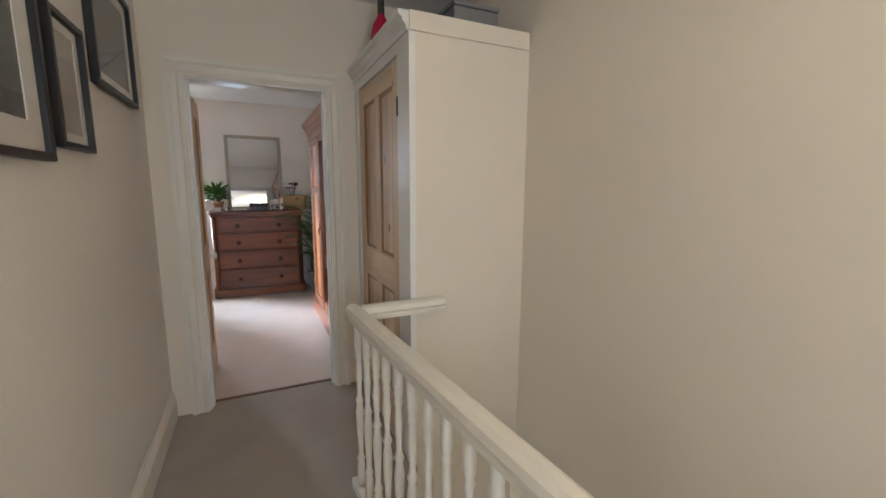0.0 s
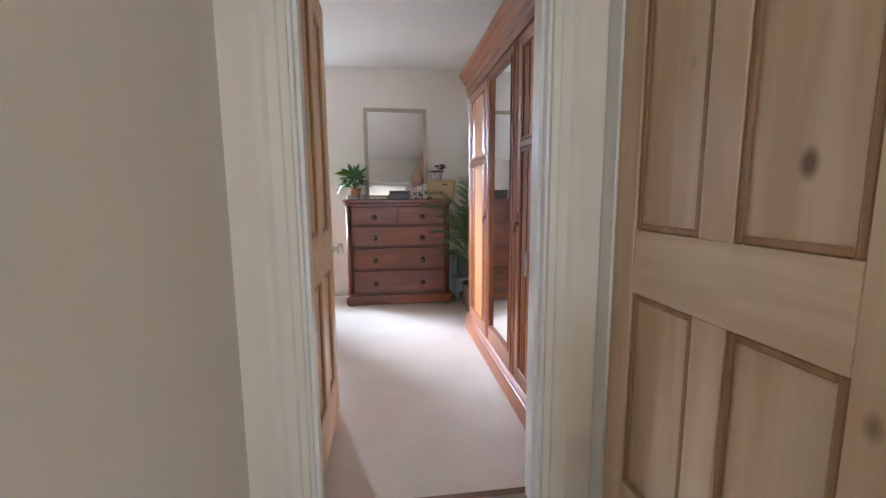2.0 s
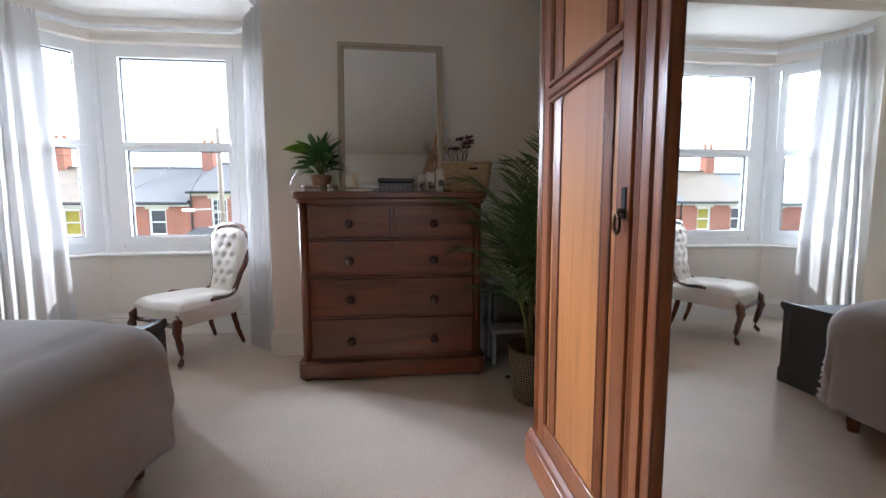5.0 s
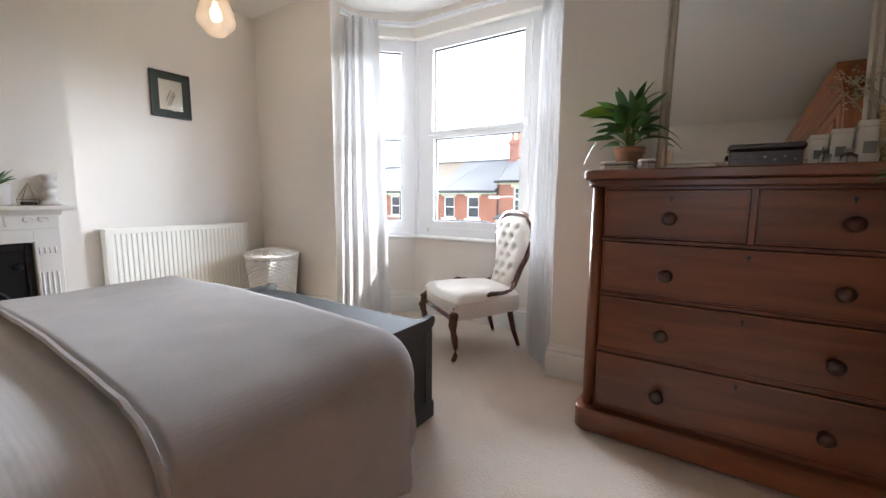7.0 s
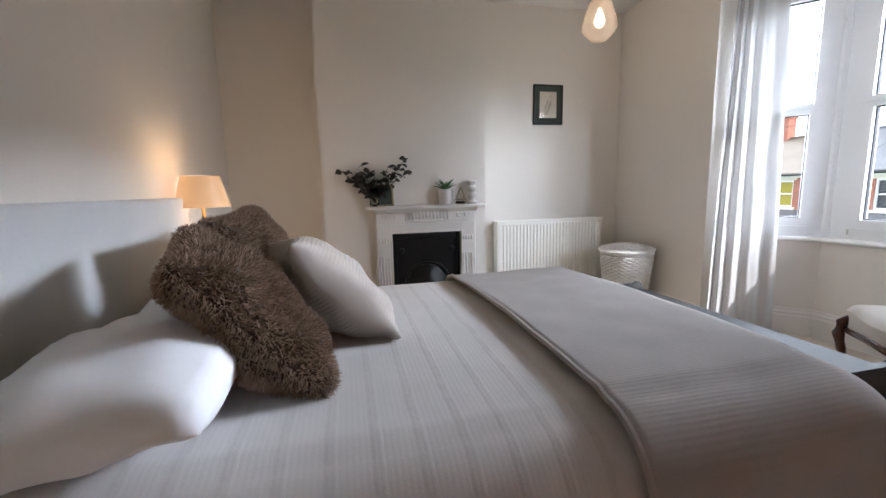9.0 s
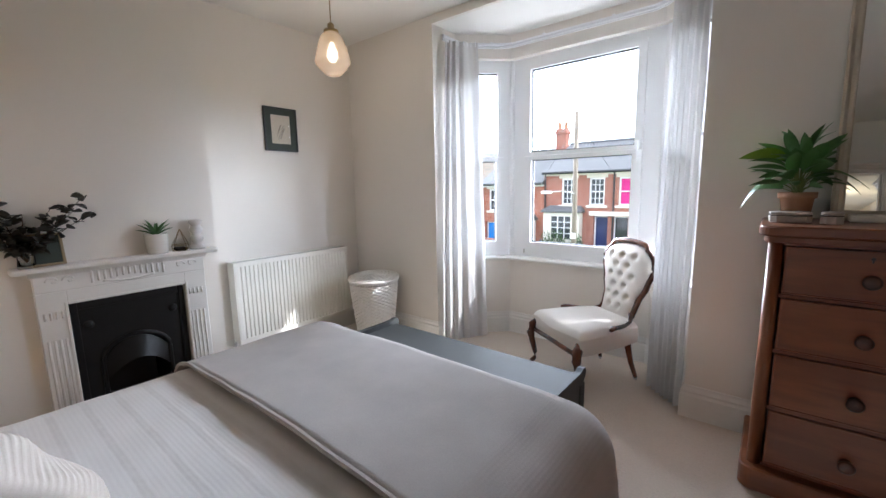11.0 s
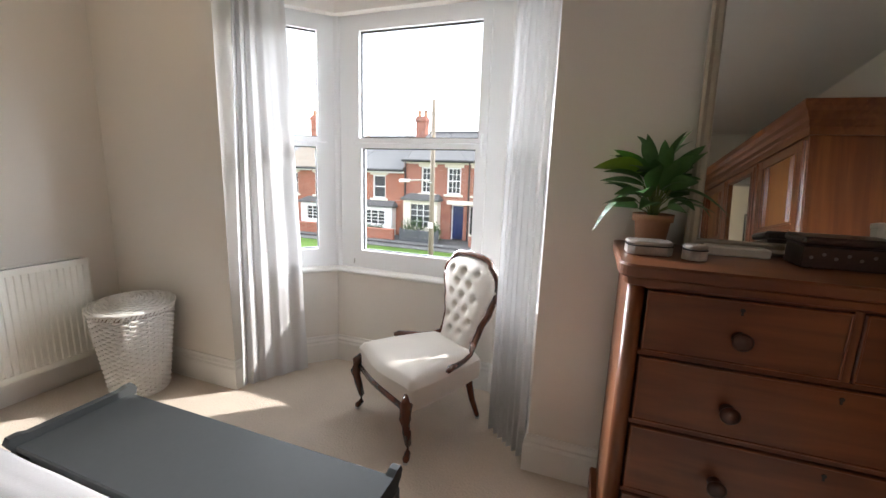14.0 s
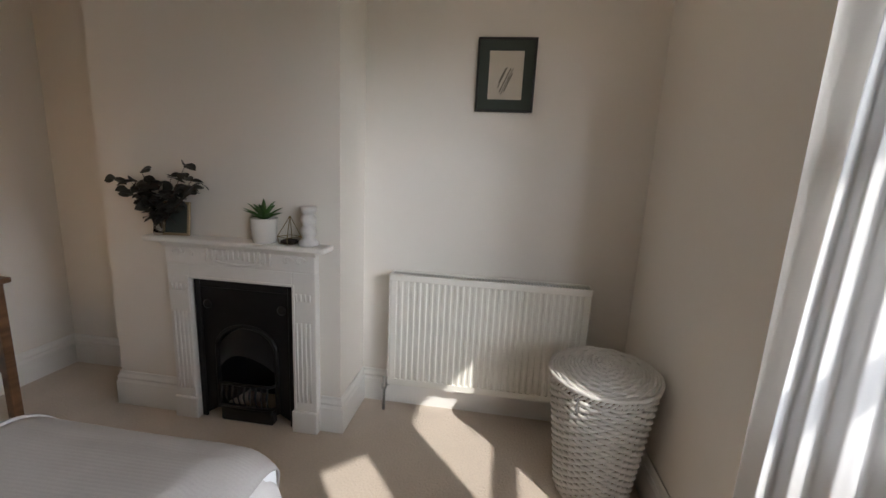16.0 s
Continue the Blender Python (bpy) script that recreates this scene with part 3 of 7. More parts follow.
setting("ceiling_bedroom", bx(XL, XR, YD, YW, H, H + 0.1), CEIL)
setting("ceiling_landing", bx(0.3, 2.4, -1.3, YL - 0.006, 2.6, 2.7), CEIL)
setting("wall_landing_left", bx(0.29, 0.44, -1.3, YL - 0.006, -0.15, 2.6), WALL)
setting("wall_stairwell_right", bx(2.25, 2.4, -1.3, YL - 0.006, -2.5, 2.6), WARM)
setting("wall_landing_back", bx(0.3, 2.4, -1.42, -1.3, -2.5, 2.6), WARM)
setting("wall_stairwell_side", prism([(1.42, -1.3), (1.53, -1.3), (1.44, 3.15), (1.36, 3.15)], -2.5, -0.152), WARM)
setting("wall_stairwell_end", bx(1.3, 2.4, 3.25, 3.4, -2.5, -0.152), WARM)

left_dado = [(BAYL, BAYS), (-1.25, BAYF), (-1.36, BAYF + 0.26), (-1.80, BAYS + 0.13)]
front_dado = [(-1.25, BAYF), (mx(-1.25), BAYF), (mx(-1.36), BAYF + 0.26), (-1.36, BAYF + 0.26)]
for nm, poly in (("bay_left", left_dado), ("bay_front", front_dado), ("bay_right", [(mx(x), y) for x, y in left_dado][::-1])):
    setting("wall_" + nm, prism(poly, -0.3, 0.64), WALL)
    setting("wall_" + nm + "_head", prism(poly, 2.272, 2.6), WALL)
# window board with a rounded nose, following the bay
board = [(BAYL + 0.012, BAYS - 0.028), (-1.24, BAYF - 0.03), (mx(-1.24), BAYF - 0.03), (BAYR - 0.012, BAYS - 0.028), (BAYR + 0.06, BAYS + 0.03), (mx(-1.29), BAYF + 0.075), (-1.29, BAYF + 0.075), (BAYL - 0.06, BAYS + 0.03)]
setting("window_sill_board", prism(board, 0.642, 0.668, bevel=0.008), GLOSS, "white painted window board round the bay")


def window(name, origin, rz, length, glass0, glass1, handle=True):
    """A white plastic two-light window; local x along the wall, y outwards."""
    w = thing(name, "white plastic framed bay window with two panes", "window", origin[0], origin[1], 0, rz, kind="structure")
    z0, z1, mid0, mid1, gt, gb = 0.668, 2.272, 1.470, 1.532, 2.175, 0.795
    part("window_frame", wall_cells(0, length, z0, z1, [(glass0 - 0.055, glass1 + 0.055, gb - 0.055, gt + 0.045)], 0, 0.07), UPVC, w)
    for n, c, d, k in (("upper_casement", mid1, gt, 0.0), ("lower_casement", gb, mid0, 0.012)):
        a, b = glass0 + k, glass1 - k
        lo = gb - 0.055 if c == gb else mid0 + 0.031
        hi = gt + 0.045 if d == gt else mid0 + 0.031
        s = part(n, wall_cells(glass0 - 0.053, glass1 + 0.053, lo + 0.002, hi - 0.002, [(a, b, c, d)], -0.014, 0.05), UPVC, w)
        part("gasket", wall_cells(a - 0.001, b + 0.001, c - 0.001, d + 0.001, [(a + 0.006, b - 0.006, c + 0.006, d - 0.006)], 0.012, 0.034), GASKET, s)
        g = part("pane", bx(a, b, 0.022, 0.026, c, d), GLASS, s)
        g.visible_shadow = False
    if handle:
        hb = bx(glass1 + 0.012, glass1 + 0.034, -0.03, -0.012, 1.50, 1.56, 0.004)
        bx(glass1 + 0.016, glass1 + 0.03, -0.045, -0.028, 1.42, 1.555, 0.004, bm=hb)
        part("handle", hb, UPVC, w)
        part("lock_point", bx(glass0 - 0.045, glass0 - 0.037, -0.022, -0.012, 0.70, 0.735, 0.002), STEEL, w)
    return w


FX = -1.275
window("window_1", (FX, BAYF + 0.06), 0, mx(FX) - FX, 0.175, mx(FX) - FX - 0.19)
SL = 0.46
window("window_2", (FX - SL * 0.7071, BAYF + 0.06 - SL * 0.7071), 45, SL, 0.10, SL - 0.125, False)
window("window_3", (mx(FX), BAYF + 0.06), -45, SL, 0.125, SL - 0.10, False)
for xx in (FX, mx(FX)):
    setting("window_corner_post", lathe([(0.0, 0.668), (0.028, 0.668), (0.028, 2.272), (0.0, 2.272)], 10, m=pose(xx, BAYF + 0.07, 0)), UPVC)

# skirting boards
SK = [(0, 0), (0.02, 0), (0.02, 0.125), (0.013, 0.138), (0.016, 0.15), (0.008, 0.165), (0.006, 0.18), (0, 0.18)]
BRX, BR0, BR1 = -2.225, 5.05, 6.245
runs = [((XL, YW), (BAYL, YW), (0, -1), -1, 1), ((BAYL, YW), (BAYL, BAYS), (1, 0), 1, 0), ((BAYL, BAYS), (-1.25, BAYF), (0.7071, -0.7071), 0, -0.4),
        ((-1.25, BAYF), (mx(-1.25), BAYF), (0, -1), -0.4, -0.4), ((mx(-1.25), BAYF), (BAYR, BAYS), (-0.7071, -0.7071), -0.4, 0),
        ((BAYR, BAYS), (BAYR, YW), (-1, 0), 0, 1), ((BAYR, YW), (XR, YW), (0, -1), 1, -1), ((XR, YW), (XR, YD), (-1, 0), -1, -1),
        ((XL, BR1), (XL, YW), (1, 0), -1, -1), ((XL, YD), (XL, BR0), (1, 0), -1, -1), ((XL, BR0), (BRX, BR0), (0, -1), -1, 1),
        ((BRX, BR0), (BRX, 5.40), (1, 0), 1, 0), ((BRX, 6.15), (BRX, BR1), (1, 0), 0, 1), ((BRX, BR1), (XL, BR1), (0, 1), 1, -1),
        ((0.54, YD), (XL, YD), (0, 1), 0, -1)]
for a, b, n, m0, m1 in runs:
    setting("baseboard", profile_run(SK, a, b, n, None, m0, m1), GLOSS)
for a, b, n in (((0.44, -1.3), (0.44, YL - 0.02), (1, 0)),):
    setting("baseboard", profile_run(SK, a, b, n), CREAMG)

# chimney breast
setting("chimney_breast", wall_cells(BR0, BR1, 0.0, H, [(5.53, 6.02, 0.0, 0.72)], XL, BRX, axis="y"), WALL)

# door lining and architraves
lining = bx(0.615, 0.645, YL - 0.006, YD, 0, 2.045)
bx(1.415, 1.445, YL - 0.006, YD, 0, 2.045, bm=lining)
bx(0.645, 1.415, YL - 0.006, YD, 2.015, 2.045, bm=lining)
for q in ((0.645, 0.657), (1.403, 1.415)):
    bx(q[0], q[1], YL + 0.03, YL + 0.085, 0, 2.015, bm=lining)
setting("door_1_lining", lining, GLOSS)
AR = [(0, 0), (0, 0.018), (0.02, 0.026), (0.03, 0.018), (0.06, 0.018), (0.075, 0.03), (0.095, 0.03), (0.095, 0)]


def architrave(face, out, mat):
    for x0, sx in ((0.635, -1), (1.425, 1)):
        pts = [(x0 + sx * w, face + out * d) for w, d in AR]
        setting("trim_architrave", prism(pts, 0, 2.025), mat)
    bm = bmesh.new()
    r0 = [bm.verts.new((0.635 - w, face + out * d, 2.025 + w)) for w, d in AR]
    r1 = [bm.verts.new((1.425 + w, face + out * d, 2.025 + w)) for w, d in AR]
    for i in range(len(AR) - 1):
        bm.faces.new((r0[i], r0[i + 1], r1[i + 1], r1[i]))
    bm.faces.new(r0)
    bm.faces.new(r1[::-1])
    setting("trim_architrave", bm, mat)


architrave(YL - 0.006, -1, CREAMG)
architrave(YD, 1, GLOSS)


def panel_door(name, label, mats, width, height, thick, m, parent=None, kind="", lock=0.95, mid=0.19, stile=0.105):
    """A four-panel door; local x along its width, y through its thickness, z up."""
    vert, horiz, mould = mats
    if parent is None:
        d = thing(name, label, "door", kind=kind)
        d.matrix_world = m
        ROOT[d] = m
    else:
        d = parent
    lz0, lz1 = lock - mid / 2, lock + mid / 2
    mun = (width / 2 - 0.048, width / 2 + 0.048)
    put = (lambda b: b) if parent is None else (lambda b: (b.transform(m), b)[1])
    for a, b in ((0, stile), (width - stile, width)):
        part("stile", put(bx(a, b, 0, thick, 0, height, 0.003)), vert, d)
    for a, b in ((0.0, 0.21), (lz0, lz1), (height - 0.11, height)):
        part("rail", put(bx(stile, width - stile, 0.001, thick - 0.001, a, b, 0.002)), horiz, d)
    for a, b in ((0.21, lz0), (lz1, height - 0.11)):
        part("muntin", put(bx(mun[0], mun[1], 0.001, thick - 0.001, a, b, 0.002)), vert, d)
        for c, e in ((stile, mun[0]), (mun[1], width - stile)):
            pn = part("panel", put(bx(c, e, thick * 0.36, thick * 0.64, a, b)), vert, d)
            mb = bmesh.new()
            for side in (0, 1):
                y0, y1 = (0.004, thick * 0.36) if side == 0 else (thick * 0.64, thick - 0.004)
                for u0, u1, v0, v1 in ((c, c + 0.02, a, b), (e - 0.02, e, a, b), (c + 0.02, e - 0.02, a, a + 0.02), (c + 0.02, e - 0.02, b - 0.02, b)):
                    bx(u0, u1, y0, y1, v0, v1, 0.005, bm=mb)
            part("moulding", put(mb), mould, pn if parent is None else d)
    return d


# bedroom door, swung into the room against its hinges
hinge = Vector((0.628, YD + 0.025))
tip = Vector((0.622, 5.06))
ang = math.degrees(math.atan2(tip.y - hinge.y, tip.x - hinge.x))
leaf = panel_door("door_1", "waxed pine four-panel door standing wide open", (PINE, PINEH, PINEMOULD), 0.665, 1.995, 0.042, pose(hinge.x, hinge.y, 0.012, 0, 0, ang), kind="structure", lock=0.87)
for z in (0.25, 1.72):
    hb = bx(-0.012, 0.004, 0.004, 0.036, z, z + 0.09, 0.002)
    lathe([(0, z), (0.006, z), (0.006, z + 0.09), (0, z + 0.09)], 8, bm=hb, m=pose(-0.006, 0.0, 0))
    part("hinge", hb, IRON, leaf, "black iron hinge")
for s, y in ((-1, 0.0), (1, 0.042)):
    kb = lathe([(0, 0), (0.026, 0), (0.026, 0.006), (0.01, 0.009), (0.01, 0.026), (0.024, 0.034), (0.028, 0.046), (0.022, 0.056), (0, 0.06)], 20, m=pose(0.61, y, 0.865, 90 if s < 0 else -90))
    part("door_knob", kb, PORC, leaf, "cream porcelain knob", smooth=True)
keep = bx(1.425, 1.450, YD - 0.004, YD + 0.028, 0.83, 0.93, 0.004)
for z in (0.835, 0.912):
    bx(1.408, 1.428, YD + 0.004, YD + 0.024, z, z + 0.013, 0.003, bm=keep)
bx(1.405, 1.411, YD + 0.004, YD + 0.024, 0.835, 0.925, 0.002, bm=keep)
setting("door_1_latch_keep", keep, STEEL)

# landing cupboard built in beside the bedroom door
CUX, CU0 = 1.61, 3.21
setting("wall_cupboard_side", bx(CUX + 0.03, 2.25, CU0, CU0 + 0.05, -0.15, 2.155), WARM)
setting("wall_cupboard_top", bx(CUX + 0.02, 2.25, CU0 + 0.05, YL - 0.006, 2.12, 2.155), WARM)
cup = thing("built_in_cupboard", "cream painted built-in landing cupboard with a pine door", "cupboard", CUX, CU0, 0)
part("door_surround", wall_cells(CU0, YL - 0.012, 0.0, 2.14, [(3.375, 4.168, 0.02, 2.03)], CUX, CUX + 0.03, axis="y"), GLOSS, cup, "white gloss surround", local=False)
CORN = [(0, 0), (0.01, 0), (0.012, 0.02), (0.028, 0.035), (0.032, 0.05), (0.05, 0.06), (0.05, 0.08), (0, 0.08)]
own = profile_run([(o, u + 2.085) for o, u in CORN], (CUX, CU0), (CUX, YL - 0.012), (-1, 0))
part("cornice", own, GLOSS, cup, local=False)
own = profile_run([(o, u + 2.085) for o, u in CORN[:1] + [(0.012, 0), (0.012, 0.08), (0, 0.08)]], (CUX, CU0), (2.24, CU0), (0, -1))
part("side_fillet", own, WARM, cup, local=False)
cd = pose(CUX + 0.008, 4.1665, 0.03, 0, 0, -90)
door = part("door", bx(0.09, 0.69, 0.015, 0.021, 0.15, 1.9, m=ROOT[cup].inverted() @ cd), PINE, cup, "waxed pine four-panel door")
panel_door("door", "", (PINE, PINEH, PINEMOULD), 0.790, 1.995, 0.036, ROOT[cup].inverted() @ cd, parent=door, lock=0.91, mid=0.185)
for z in (0.3, 1.75):
    part("hinge", bx(CUX - 0.004, CUX + 0.004, 3.368, 3.382, z, z + 0.09, 0.001), IRON, door, "black iron hinge", local=False)

# things kept on top of the cupboard
sb = thing("storage_box", "dark grey felt storage box on the cupboard", "box", 1.97, 3.98, 2.157)
part("body", bx(-0.13, 0.17, -0.22, 0.22, 0, 0.20, 0.01), FABBOX, sb)
part("lid", bx(-0.14, 0.18, -0.23, 0.23, 0.202, 0.24, 0.008), FABBOX, sb)
va = thing("bottle_vase", "crimson glass bottle vase with a dark neck", "vase", 1.72, 3.98, 2.157)
part("body", lathe([(0, 0), (0.05, 0), (0.062, 0.02), (0.066, 0.15), (0.05, 0.22), (0.022, 0.27), (0.02, 0.28)], 24), PINKR, va, smooth=True)
part("neck", lathe([(0.021, 0.278), (0.02, 0.36), (0.026, 0.38), (0, 0.38)], 20), BLACK, va, "dark neck", smooth=True)
db = thing("storage_box", "low olive card box on the cupboard", "box", 1.98, 3.36, 2.157)
part("body", bx(-0.12, 0.12, -0.09, 0.09, 0, 0.10, 0.006), GREYBOX, db)
part("lid", bx(-0.125, 0.125, -0.095, 0.095, 0.102, 0.125, 0.004), GREYBOX, db)

# balustrade round the stairwell
bal = thing("balustrade", "cream painted balustrade with turned spindles and moulded handrail", "balustrade", 1.33, 3.17, 0)
RAIL = [(-0.034, 0.83), (0.034, 0.83), (0.034, 0.845), (0.026, 0.85), (0.036, 0.862), (0.03, 0.882), (0.014, 0.892), (-0.014, 0.892), (-0.03, 0.882), (-0.036, 0.862), (-0.026, 0.85), (-0.034, 0.845)]


def rail_x(y):
    return 1.335 + (3.17 - y) * 0.072


rb = bmesh.new()
ra = [rb.verts.new((rail_x(3.206) + o, 3.206, z)) for o, z in RAIL]
rc = [rb.verts.new((rail_x(-0.6) + o, -0.6, z)) for o, z in RAIL]
for i in range(len(RAIL)):
    j = (i + 1) % len(RAIL)
    rb.faces.new((ra[i], ra[j], rc[j], rc[i]))
rb.faces.new(ra)
rb.faces.new(rc[::-1])
part("handrail", rb, CREAMG, bal, local=False)
rb = bmesh.new()
ra = [rb.verts.new((1.36, 3.17 + o, z - 0.001)) for o, z in RAIL]
rc = [rb.verts.new((1.76, 3.17 + o, z - 0.001)) for o, z in RAIL]
for i in range(len(RAIL)):
    j = (i + 1) % len(RAIL)
    rb.faces.new((ra[i], ra[j], rc[j], rc[i]))
rb.faces.new(ra)
rb.faces.new(rc[::-1])
part("return_rail", rb, CREAMG, bal, local=False)
kb = prism([(rail_x(3.2) - 0.03, 3.2), (rail_x(3.2) + 0.03, 3.2), (rail_x(-0.6) + 0.03, -0.6), (rail_x(-0.6) - 0.03, -0.6)], 0.0, 0.05, bevel=0.004)
part("bottom_rail", kb, CREAMG, bal, local=False)
SPIN = [(0.0, 0.05), (0.018, 0.05), (0.018, 0.15), (0.013, 0.165), (0.019, 0.18), (0.013, 0.195), (0.011, 0.22), (0.017, 0.34), (0.019, 0.40), (0.013, 0.45), (0.019, 0.465), (0.013, 0.48), (0.010, 0.50), (0.015, 0.60), (0.012, 0.66), (0.018, 0.675), (0.012, 0.69), (0.018, 0.71), (0.018, 0.83), (0.0, 0.83)]
first = part("spindle", lathe(SPIN, 12), CREAMG, bal, smooth=True)
first.location = (rail_x(3.14) - 1.33, -0.03, 0)
for i in range(1, 30):
    s = new("spindle", first.data)
    s.parent = bal
    y = 3.14 - 0.112 * i
    s.location = (rail_x(y) - 1.33, y - 3.17, 0)


def wall_picture(label, along, y0, y1, z0, z1, wx, out, bar, mats, mount, sketch=None, depth=0.03):
    """A framed picture hung on a wall that faces along x; out is +1 or -1."""
    p = thing("framed_picture", label, "picture", wx, (y0 + y1) / 2, z0)
    fm, mm, im = mats

    def slab(a, b, c, d, e, f):
        xs = sorted((wx + out * e, wx + out * f))
        return bx(xs[0], xs[1], a, b, c, d, 0.002)

    for a, b, c, d in ((y0, y1, z0, z0 + bar), (y0, y1, z1 - bar, z1), (y0, y0 + bar, z0 + bar, z1 - bar), (y1 - bar, y1, z0 + bar, z1 - bar)):
        part("frame_bar", slab(a, b, c, d, 0.002, depth), fm, p, local=False)
    part("backing", slab(y0 + bar, y1 - bar, z0 + bar, z1 - bar, 0.002, 0.008), fm, p, local=False)
    xs = sorted((wx + out * 0.010, wx + out * 0.013))
    a, b, c, d = y0 + bar + mount, y1 - bar - mount, z0 + bar + mount, z1 - bar - mount
    part("mount", wall_cells(y0 + bar, y1 - bar, z0 + bar, z1 - bar, [(a, b, c, d)], xs[0], xs[1], axis="y"), mm, p, local=False)
    xs = sorted((wx + out * 0.0085, wx + out * 0.0095))
    part("print", bx(xs[0], xs[1], a, b, c, d), im, p, local=False)
    if sketch:
        sk = bmesh.new()
        x = wx + out * 0.0102
        cy, cz = (a + b) / 2, c + (d - c) * 0.42
        for k in range(9):
            t = k * 2.4
            r = 0.028 + 0.006 * (k % 3)
            w = (cy + 0.018 * math.cos(t), cz + 0.026 * math.sin(t))
            tube([(x, w[0] - r * 0.5, w[1] - r), (x, w[0] - r * 0.1, w[1]), (x, w[0] + r * 0.4, w[1] + r)], 0.0016 + 0.001 * (k % 2), 4, bm=sk)
        part("drawing", sk, sketch, p, local=False)
    xs = sorted((wx + out * (depth - 0.012), wx + out * (depth - 0.010)))
    g = part("glass", bx(xs[0], xs[1], y0 + bar, y1 - bar, z0 + bar, z1 - bar), GLASS, p, local=False)
    g.visible_shadow = False
    return p


wall_picture("large black-framed grey photograph on the landing wall", 1, 2.33, 2.94, 1.475, 2.02, 0.44, 1, 0.022, (BLACK, PAPERW, PHOTO), 0.075)
wall_picture("small black-framed pale print on the landing wall", 1, 3.005, 3.275, 1.52, 1.92, 0.44, 1, 0.02, (BLACK, PAPERW, PHOTO2), 0.03)
wall_picture("black-framed dark print hung high on the landing", 1, 3.40, 3.985, 1.785, 2.26, 0.44, 1, 0.022, (BLACK, PAPERW, PHOTO), 0.04)


# ---- fireplace ----
fp = thing("fireplace", "white fluted fire surround with black cast-iron insert", "fireplace", BRX, 5.775, 0)
F0, F1, FT = 5.517, 6.031, 0.73
SF = BRX + 0.045
for y0, y1 in ((5.405, F0), (F1, 6.145)):
    part("pilaster", bx(BRX, SF, y0, y1, 0.11, 0.80, 0.003), GLOSS, fp, local=False)
    part("plinth_block", bx(BRX, SF + 0.012, y0 - 0.008, y1 + 0.006, 0.0, 0.112, 0.004), GLOSS, fp, local=False)
    for k in range(4):
        yy = y0 + 0.022 + k * 0.0215
        part("flute", tube([(SF + 0.001, yy, 0.16), (SF + 0.001, yy, 0.56)], 0.0055, 6), GLOSS, fp, local=False, smooth=True)
    for k in range(4):
        yy = y0 + 0.022 + k * 0.0215
        part("flute", tube([(SF + 0.001, yy, 0.665), (SF + 0.001, yy, 0.70)], 0.005, 6), GLOSS, fp, local=False, smooth=True)
part("frieze", bx(BRX, SF + 0.001, F0 - 0.001, F1 + 0.001, FT, 0.80, 0.002), GLOSS, fp, local=False)
part("frieze_board", bx(BRX, SF + 0.004, 5.405, 6.145, 0.80, 0.895, 0.003), GLOSS, fp, local=False)
for k in range(13):
    yy = 5.62 + k * 0.026
    hh = 0.03 if k in (0, 12) else 0.018 + 0.01 * abs(k - 6) / 6
    part("flute", tube([(SF + 0.005, yy, 0.868 - hh * 1.6), (SF + 0.005, yy, 0.882)], 0.006, 6), GLOSS, fp, local=False, smooth=True)
for sgn in (-1, 1):
    sw = bmesh.new()
    for c0 in (0.24, 0.30):
        pts = [(SF + 0.006, 5.775 + sgn * (c0 + (0.028 - 0.0022 * i) * math.cos(i * 0.55)), 0.852 + (0.022 - 0.0016 * i) * math.sin(i * 0.55)) for i in range(12)]
        tube(pts, 0.004, 5, bm=sw)
    part("scroll_ornament", sw, GLOSS, fp, local=False, smooth=True)
gar = bmesh.new()
tube([(SF + 0.004, 5.66 + 0.23 * i / 12, 0.822 - 0.012 * math.sin(math.pi * i / 12) + 0.003 * (i % 2)) for i in range(13)], 0.006, 5, bm=gar)
part("garland", gar, GLOSS, fp, local=False, smooth=True)
edge = bmesh.new()
for y in (F0 - 0.008, F1 + 0.008):
    bx(SF, SF + 0.006, y - 0.006, y + 0.006, 0.115, FT + 0.012, 0.002, bm=edge)
bx(SF, SF + 0.006, F0, F1, FT, FT + 0.012, 0.002, bm=edge)
part("opening_bead", edge, GLOSS, fp, local=False)
sh = [(BRX, 5.335), (BRX + 0.095, 5.335), (BRX + 0.105, 5.345), (BRX + 0.105, 6.205), (BRX + 0.095, 6.215), (BRX, 6.215)]
part("mantel_shelf", prism(sh, 0.905, 0.93, bevel=0.006), GLOSS, fp, local=False)
part("shelf_moulding", profile_run([(0, 0.878), (0.05, 0.878), (0.062, 0.89), (0.08, 0.904), (0, 0.904)], (BRX, 5.395), (BRX, 6.155), (1, 0)), GLOSS, fp, local=False)
# insert: plate with an arched mouth, hood and grate
mid, hw, mouth, spring = 5.774, 0.155, 0.50, 0.38
pl = bmesh.new()
arc = [(mid + hw * math.cos(math.pi * k / 16), spring + (mouth - spring) * math.sin(math.pi * k / 16)) for k in range(17)]
inner = [(mid + hw, 0.06)] + arc + [(mid - hw, 0.06)]
outer = [(F1 - 0.002, 0.0)] + [(F1 - 0.002, 0.3 + 0.428 * min(1, k / 4)) if k < 4 else (F1 - 0.002 - (F1 - F0 - 0.004) * (k - 4) / 8, FT - 0.002) if k <= 12 else (F0 + 0.002, FT - 0.002 - 0.428 * (k - 12) / 4) for k in range(17)] + [(F0 + 0.002, 0.0)]
px0, px1 = BRX + 0.012, BRX - 0.01
